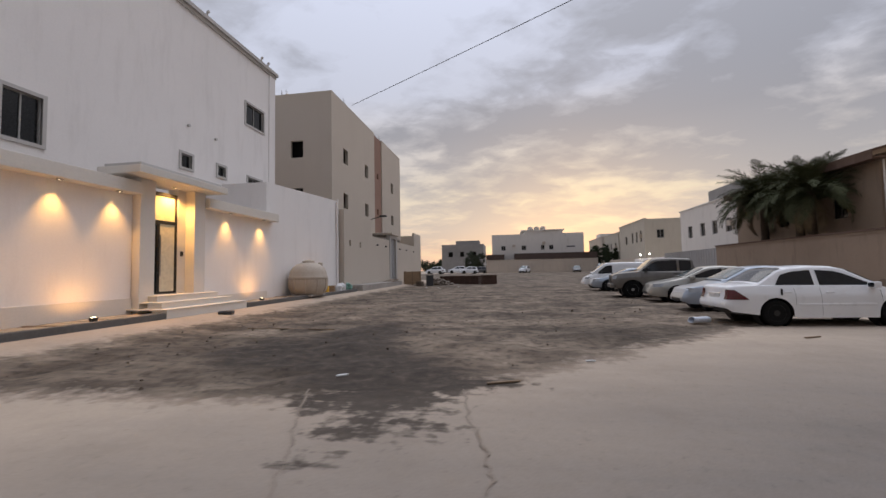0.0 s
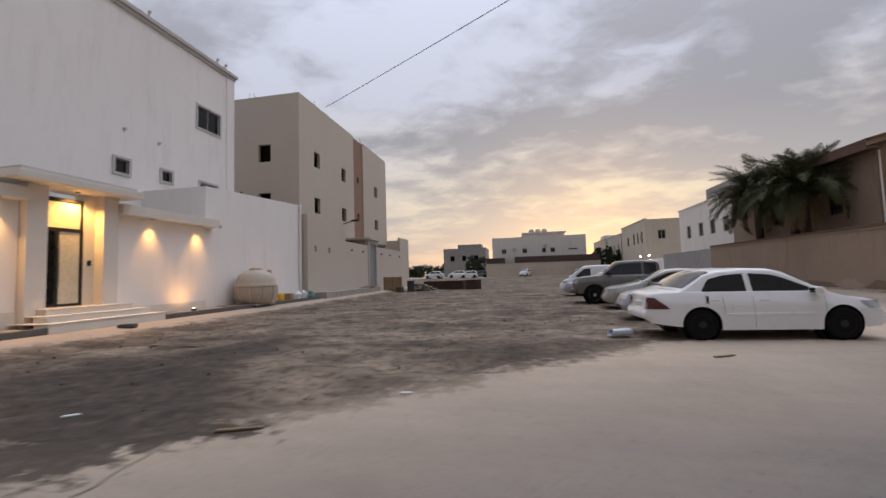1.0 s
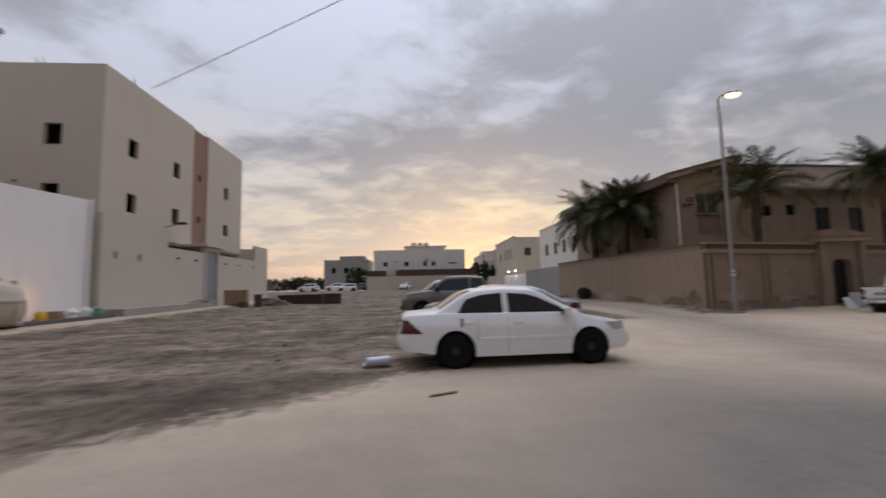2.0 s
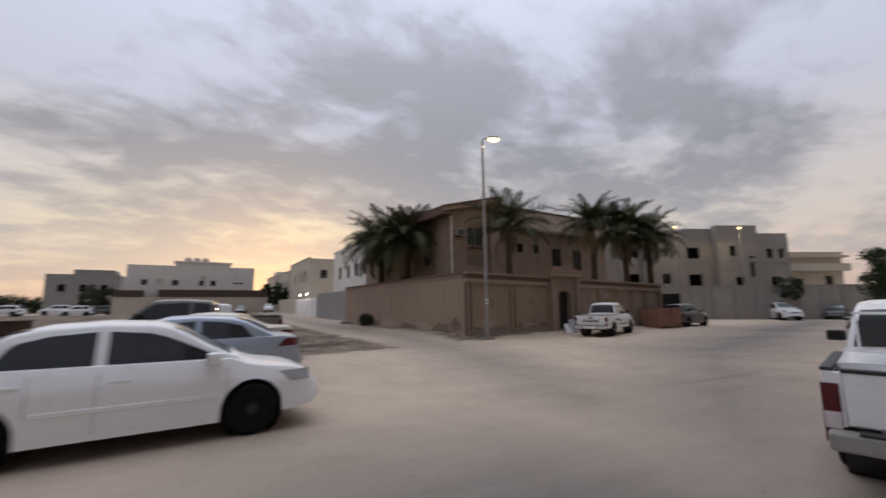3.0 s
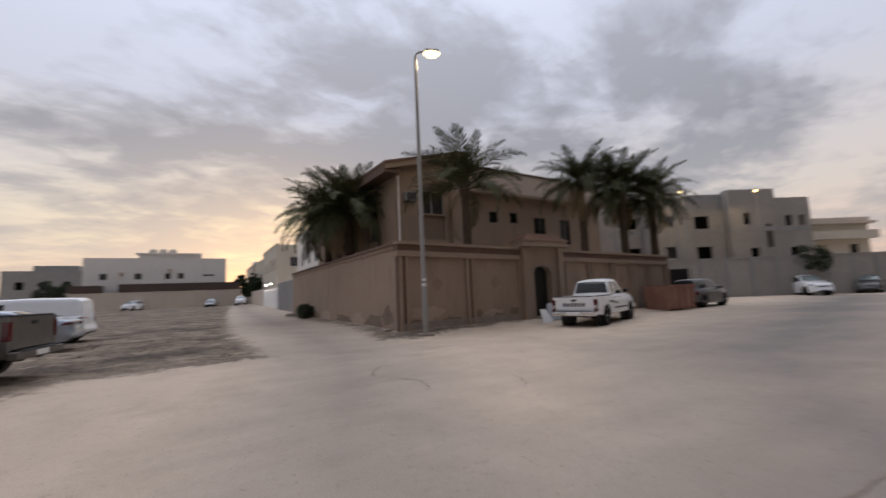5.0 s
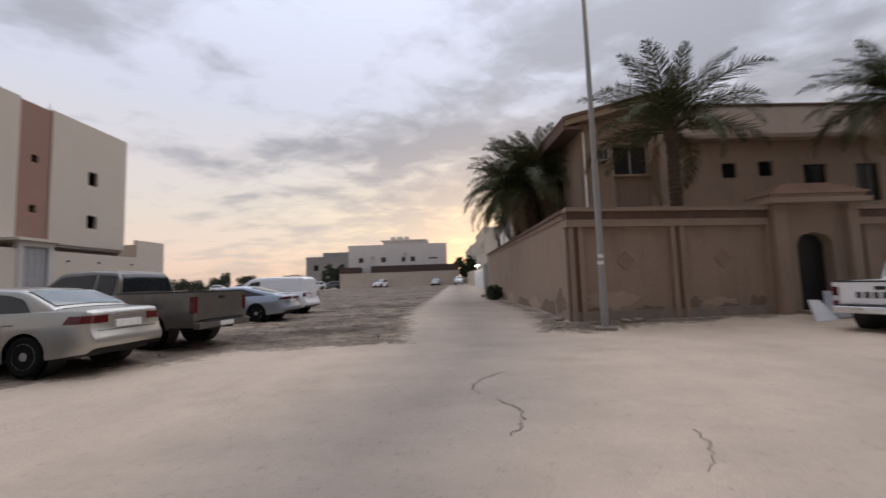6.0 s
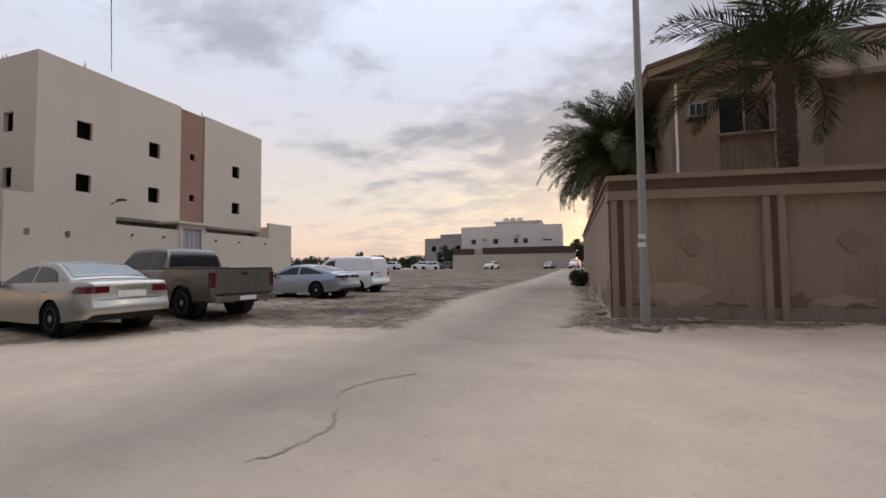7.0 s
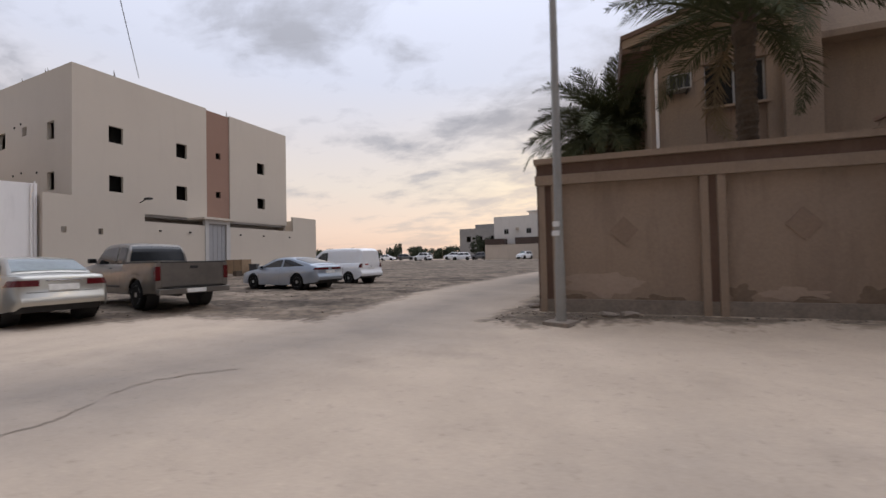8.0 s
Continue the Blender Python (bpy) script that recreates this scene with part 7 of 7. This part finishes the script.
bm = bmesh.new()
lathe(bm, [(0.16, 0), (0.2, 0.05), (0.2, 0.38), (0.14, 0.46), (0.05, 0.48)], 18)
single("yellow_jug", bm, "yellow_plastic", "yellow plastic water jug among rubbish", "jug", pose(-11.6, 21.6, 0.29), soft_edges=True)
bm = boxes((-0.3, 0.3, -0.25, 0.25, 0, 0.42), bevel=0.012)
single("cardboard_box", bm, "plywood", "worn brown cardboard box on the pavement", "box", pose(-11.7, 22.4, 0.29, 0, 0, 14))
for k, (x, y, c) in enumerate(((-11.5, 23.1, "white_board"), (-11.75, 23.5, "grey_trim"), (-11.45, 23.8, "white_board"))):
    bm = bmesh.new()
    lathe(bm, [(0.12, 0), (0.15, 0.32), (0.155, 0.36), (0.14, 0.36)], 16)
    b_ = thing("paint_bucket", "used pale plastic paint bucket beside the wall", "bucket", pose(x, y, 0.29), "paint buckets")
    part("tub", bm, c, b_)
    bm = bmesh.new()
    for i in range(8):
        a0, a1 = math.pi * i / 8, math.pi * (i + 1) / 8
        tube(bm, (0.155 * math.cos(a0), 0, 0.34 - 0.13 * math.sin(a0)), (0.155 * math.cos(a1), 0, 0.34 - 0.13 * math.sin(a1)), 0.006, 0.006, 5)
    part("handle", bm, "steel", b_)
for k, (x, y, r_) in enumerate(((-11.9, 17.9, 20), (-11.6, 18.0, 75), (-11.7, 7.0, 8))):
    single("timber_offcut", boxes((-0.6, 0.6, -0.07, 0.07, 0, 0.05), bevel=0.006), "timber", "weathered timber offcut lying on the pavement", "plank", pose(x, y, 0.31, 0, 0, r_), "timber offcuts")

# crate and scrap bins across the lot
crate = thing("plywood_crate", "brown plywood crate on the bare earth", "crate", pose(-10.3, 38.2, ground_z(-10.3, 38.2), 0, 0, 12))
part("body", boxes((-0.85, 0.85, -0.6, 0.6, 0.08, 1.3), bevel=0.01), "plywood", crate)
for u in (-0.8, -0.05, 0.7):
    part("batten", boxes((u, u + 0.1, -0.63, -0.6, 0.0, 1.32), (u, u + 0.1, 0.6, 0.63, 0.0, 1.32)), "timber", crate)


single("dark_bin", boxes((-0.32, 0.32, -0.3, 0.3, 0.0, 1.0), (-0.36, 0.36, -0.34, 0.34, 1.0, 1.08), bevel=0.03), "bar_dark", "dark plastic bin standing beside a crate", "bin", pose(-8.6, 38.4, ground_z(-8.6, 38.4), 0, 0, 20))
single("dark_carton", boxes((-0.3, 0.3, -0.25, 0.25, 0.0, 0.45), bevel=0.015), "mud", "small dark carton at the foot of a crate", "box", pose(-9.35, 37.3, ground_z(-9.35, 37.3), 0, 0, -12))
for k in range(5):
    single("pale_board", boxes((-0.9, 0.9, -0.4, 0.4, 0, 0.035), bevel=0.004), "white_board" if k % 2 else "plywood", "pale sheet board stacked on the apron", "board", pose(-11.35 + 0.04 * k, 34.6 + 0.06 * k, 0.62 + 0.037 * k, 0, 0, 78 + 5 * k), "stacked boards")
rh = random.Random(31)
bm = bmesh.new()
for k in range(140):
    rr, a = abs(rh.gauss(0, 0.6)), rh.uniform(0, 6.28)
    s_ = rh.uniform(0.05, 0.2)
    lump(bm, (1.5 * rr * math.cos(a), rr * math.sin(a), max(0.0, 0.75 - 0.6 * rr) * rh.random()), (s_ * 1.2, s_, s_ * 0.7), rh)
single("rubble_heap", bm, "rubble", "low heap of broken masonry on the lot", "rubble", pose(-8.0, 40.3, ground_z(-8.0, 40.3)), kind="stuff")
for k, (x, y, c) in enumerate(((-11.35, 22.9, "white_board"), (-11.7, 24.3, "white_board"), (-11.4, 24.5, "blue_green"))):
    bm = bmesh.new()
    lump(bm, (0, 0, 0.24), (0.26, 0.3, 0.3), random.Random(40 + k), 0.5, 3)
    single("rubbish_sack", bm, c, "knotted plastic rubbish sack on the pavement", "sack", pose(x, y, 0.27), "rubbish sacks", soft_edges=True)


def scrap_bin(x, y, length, width, height, turn, label):
    ob = thing("scrap_bin", label, "skip", pose(x, y, ground_z(x, y) - 0.02, 0, 0, turn), "scrap bins")
    l2, w2 = length / 2, width / 2
    for nm, r in (("side", (-l2, l2, -w2, -w2 + 0.05, 0.12, height)), ("side", (-l2, l2, w2 - 0.05, w2, 0.12, height)), ("end", (-l2, -l2 + 0.05, -w2 + 0.05, w2 - 0.05, 0.12, height)), ("end", (l2 - 0.05, l2, -w2 + 0.05, w2 - 0.05, 0.12, height)), ("floor", (-l2, l2, -w2, w2, 0.05, 0.12))):
        part(nm, boxes(r, bevel=0.01), "rust", ob)
    for k in range(int(length / 0.6)):
        u = -l2 + 0.25 + 0.6 * k
        for v in (-w2 - 0.05, w2):
            part("rib", boxes((u, u + 0.07, v, v + 0.05, 0.1, height)), "rust", ob)
    for v in (-w2, w2):
        part("rim", boxes((-l2 - 0.04, l2 + 0.04, v - 0.06, v + 0.06, height, height + 0.07)), "rust", ob)
    rnd_ = random.Random(int(x * 10))
    bm = bmesh.new()
    for k in range(30):
        lump(bm, (rnd_.uniform(-l2 + 0.2, l2 - 0.2), rnd_.uniform(-w2 + 0.2, w2 - 0.2), height * 0.8 + rnd_.uniform(-0.1, 0.12)), (0.25, 0.2, 0.14), rnd_)
    tagged(part("rubbish", bm, "mud", ob), kind="stuff")
    return ob


scrap_bin(-6.0, 42.6, 4.2, 1.5, 0.85, -8, "long low rusted scrap bin on the lot")
scrap_bin(-2.9, 41.6, 1.5, 1.3, 0.9, 10, "short rusted scrap bin on the lot")
scrap_bin(-8.8, 41.8, 1.2, 0.9, 0.6, 30, "small rusted bin filled with rubbish")
skip = thing("rubbish_skip", "rusty red-brown rubbish skip by the tan wall", "skip", pose(35.5, 20.95, ground_z(35.5, 20.9), 0, 0, -4) @ Matrix.Diagonal((0.9, 0.9, 0.88, 1)))
for nm, poly, a, b in (("side", [(-1.2, 0.1), (1.2, 0.1), (1.35, 1.45), (-1.35, 1.45)], -0.78, -0.73), ("side", [(-1.2, 0.1), (1.2, 0.1), (1.35, 1.45), (-1.35, 1.45)], 0.73, 0.78)):
    bm = bmesh.new()
    prism(bm, poly, "y", a, b)
    part(nm, bm, "skip_paint", skip)
for s in (-1, 1):
    bm = bmesh.new()
    prism(bm, [(s * 1.2, 0.1), (s * 1.15, 0.1), (s * 1.3, 1.45), (s * 1.35, 1.45)], "y", -0.73, 0.73)
    part("end", bm, "skip_paint", skip)
part("floor", boxes((-1.2, 1.2, -0.73, 0.73, 0.04, 0.1)), "skip_paint", skip)
for u in (-0.95, -0.35, 0.3, 0.9):
    part("rib", boxes((u, u + 0.1, -0.83, -0.78, 0.1, 1.42)), "skip_paint", skip)
for v in (-0.84, 0.72):
    part("rim", boxes((-1.4, 1.4, v, v + 0.12, 1.42, 1.52)), "skip_paint", skip)

bd = thing("white_board", "broken white board leaning beside the gatehouse", "board", pose(26.0, 20.75, ground_z(26, 20.7), 0, 0, 4))
part("panel", prism(bmesh.new(), [(-0.3, 0.0), (0.22, 0.02), (0.34, 0.05), (0.1, 0.6), (-0.22, 0.62)], "y", -0.02, 0.02), "white_board", bd)
bd.rotation_euler = (radians(-24), 0, radians(4))
cb2 = thing("white_carton", "pale blue-white carton against the gatehouse", "box", pose(26.75, 21.15, ground_z(26.7, 21.1), 0, 0, 8))
part("body", boxes((-0.22, 0.22, -0.2, 0.2, 0, 0.72), bevel=0.012), "plastic_bag", cb2)
part("flap", boxes((-0.22, 0.22, -0.34, -0.2, 0.7, 0.715)), "plastic_bag", cb2)

tub = thing("blue_tub", "large blue plastic tub holding a small tree", "tub", pose(26.3, 6.95, ground_z(26.3, 6.95)))
bm = bmesh.new()
lathe(bm, [(0.36, 0), (0.42, 0.1), (0.46, 0.78), (0.5, 0.8), (0.5, 0.86), (0.44, 0.86), (0.42, 0.7)], 28)
part("shell", bm, "blue_plastic", tub, soft_edges=True)
for z in (0.3, 0.55):
    bm = bmesh.new()
    lathe(bm, [(0.445, z - 0.03), (0.47, z), (0.445, z + 0.03)], 28)
    part("hoop", bm, "blue_plastic", tub)

rnd = random.Random(5)
bag = thing("duct_piece", "short white plastic duct piece lying on the ground", "pipe", pose(4.1, 10.5, ground_z(4.1, 10.5) + 0.01, 0, 0, 18) @ Matrix.Diagonal((0.74, 0.74, 0.74, 1)))
bm = bmesh.new()
rows = []
for x_, k_ in ((-0.33, 1.0), (-0.3, 1.03), (-0.1, 0.97), (0.15, 1.0), (0.28, 1.06), (0.33, 1.0)):
    ring = [(x_ + 0.05 * math.sin(a) * (1 if x_ < 0 else -0.4), 0.15 * k_ * math.copysign(abs(math.cos(a)) ** 0.7, math.cos(a)), 0.105 + 0.1 * k_ * math.copysign(abs(math.sin(a)) ** 0.7, math.sin(a))) for a in [2 * math.pi * i / 20 for i in range(21)]]
    rows.append(ring)
grid_mesh(bm, rows)
bmesh.ops.remove_doubles(bm, verts=bm.verts, dist=0.0005)
bmesh.ops.solidify(bm, geom=bm.faces[:], thickness=0.012)
part("shell", bm, "plastic_bag", bag, soft_edges=True)
bm = bmesh.new()
lathe(bm, [(0.09, 0.0), (0.085, 0.01)], 16, m=pose(0.24, 0, 0.105, 0, 90, 0))
part("stopper", bm, "bar_dark", bag, "dark stopper inside the duct")
for x, y, l_, r_ in ((4.9, 10.55, 0.75, 8), (5.2, 8.2, 0.42, 25), (0.45, 5.7, 0.14, 5), (-6.6, 9.0, 2.6, -4), (-0.9, 4.35, 0.45, 20), (-3.2, 4.5, 0.16, 35), (-8.1, 34.5, 0.3, 12), (-6.9, 33.8, 0.25, 70), (-5.3, 34.9, 0.3, -20)):
    z = ground_z(x, y)
    single("litter_strip", boxes((-l_ / 2, l_ / 2, -0.025, 0.025, 0.0, 0.02), bevel=0.005), "timber" if l_ > 0.4 else "white_board", "thin strip of litter lying on the ground", "litter", pose(x, y, z + 0.01, 0, 0, r_), "ground litter")
single("black_bag", boxes((-0.24, 0.24, -0.14, 0.14, 0, 0.12), bevel=0.05), "bar_dark", "small black rubbish bag below the entrance steps", "bag", pose(-10.35, 11.4, ground_z(-10.35, 11.4) + 0.0, 0, 0, 20))

# cracks in the road
for row in ([(16.6, 16.3), (16.3, 16.05), (16.1, 15.7), (16.05, 15.35), (16.2, 15.05)], [(16.3, 14.85), (16.5, 14.5), (16.5, 14.2), (16.4, 13.9), (16.2, 13.6)], [(-3.38, 3.83), (-3.0, 2.87), (-2.69, 2.23), (-2.54, 1.76), (-2.35, 1.3)], [(-1.39, 4.02), (-1.23, 3.07), (-1.05, 2.43), (-0.95, 1.96), (-0.98, 1.5)], [(19.4, 8.85), (18.2, 9.0), (17.1, 9.05), (16.4, 9.3)], [(17.6, 12.9), (17.9, 13.3), (18.0, 13.9)]):
    bm = bmesh.new()
    pts = []
    for (x0, y0), (x1, y1) in zip(row, row[1:]):
        for k in range(6):
            t = k / 6
            pts.append((x0 + (x1 - x0) * t + rnd.uniform(-0.03, 0.03), y0 + (y1 - y0) * t + rnd.uniform(-0.03, 0.03)))
    rows = []
    for (x0, y0), (x1, y1) in zip(pts, pts[1:]):
        d = Vector((x1 - x0, y1 - y0)).normalized()
        w = rnd.uniform(0.004, 0.02)
        z = ground_z(x0, y0) + 0.007
        rows.append([(x0 - d.y * w, y0 + d.x * w, z), (x0 + d.y * w, y0 - d.x * w, z)])
    grid_mesh(bm, rows)
    single("road_crack", bm, "crack_fill", "jagged crack in the dusty asphalt", "crack", kind="structure")

# rubble at the wall's foot and stones strewn over the lot
bm = bmesh.new()
for k in range(170):
    x = rnd.uniform(18.6, 21.2) if k % 3 else rnd.uniform(20, 25.5)
    y = 21.66 + 0.03 * (x - 19.5) - abs(rnd.gauss(0, 0.38 if x < 20.6 else 0.14))
    s = rnd.uniform(0.012, 0.045)
    lump(bm, (x, y, ground_z(x, y) + s * 0.3), (s, s * 0.8, s * 0.6), rnd)
for k in range(140):
    y = rnd.uniform(21.6, 42)
    x = 19.45 - abs(rnd.gauss(0, 0.35))
    s = rnd.uniform(0.012, 0.05)
    lump(bm, (x, y, ground_z(x, y) + s * 0.3), (s, s * 0.8, s * 0.6), rnd)
single("rubble_stones", bm, "rubble", "broken stones and rubble along the foot of the walls", "rubble", kind="stuff")
for x, y, s in ((18.95, 21.2, 0.09), (20.9, 21.45, 0.16), (21.3, 21.5, 0.17), (19.2, 40.6, 0.35), (19.0, 41.5, 0.3), (19.25, 22.3, 0.16)):
    bm = bmesh.new()
    s *= 0.8
    lump(bm, (0, 0, s * 0.35), (s * 1.3, s, s * 0.6), rnd, 0.45, 2)
    single("concrete_lump", bm, "rubble", "broken concrete lump at the wall's foot", "rubble", pose(x, y, ground_z(x, y) - 0.02), "concrete lumps")
# a few clods and pebbles on the bare earth
bm = bmesh.new()
for k in range(900):
    x, y = rnd.uniform(-10.5, 14), rnd.uniform(3.5, 34)
    if signed_distance(np.array([x]), np.array([y]), LOT)[0] < 0.3:
        continue
    s = rnd.uniform(0.008, 0.03) * (1.6 if rnd.random() < 0.08 else 1)
    m_ = Matrix.LocRotScale((x, y, ground_z(x, y) + 0.005), Euler((rnd.uniform(0, 6), rnd.uniform(0, 6), rnd.uniform(0, 6))), (s * 1.3, s, s * 0.7))
    bmesh.ops.create_icosphere(bm, subdivisions=1, radius=1.0, matrix=m_)
single("earth_clods", bm, "mud", "small clods and pebbles strewn over the bare earth", "clods", kind="stuff")

# paving stones of the villa's pavement
bm = boxes((-0.185, 0.185, -0.185, 0.185, -0.03, 0.03))
PAVER = mesh_of("paver", bm, M["paver"])
for y0, y1 in ((1.0, 9.7), (13.4, 18.2), (20.4, 25.0)):
    n = int((y1 - y0) / 0.39)
    for i in range(n):
        for j in range(3):
            share("paver", PAVER, pavement, pose(-12.23 + 0.39 * j, y0 + 0.2 + 0.39 * i, 0.30 + rnd.uniform(-0.006, 0.012), rnd.uniform(-1.2, 1.2), rnd.uniform(-1.2, 1.2), rnd.uniform(-1.5, 1.5)))
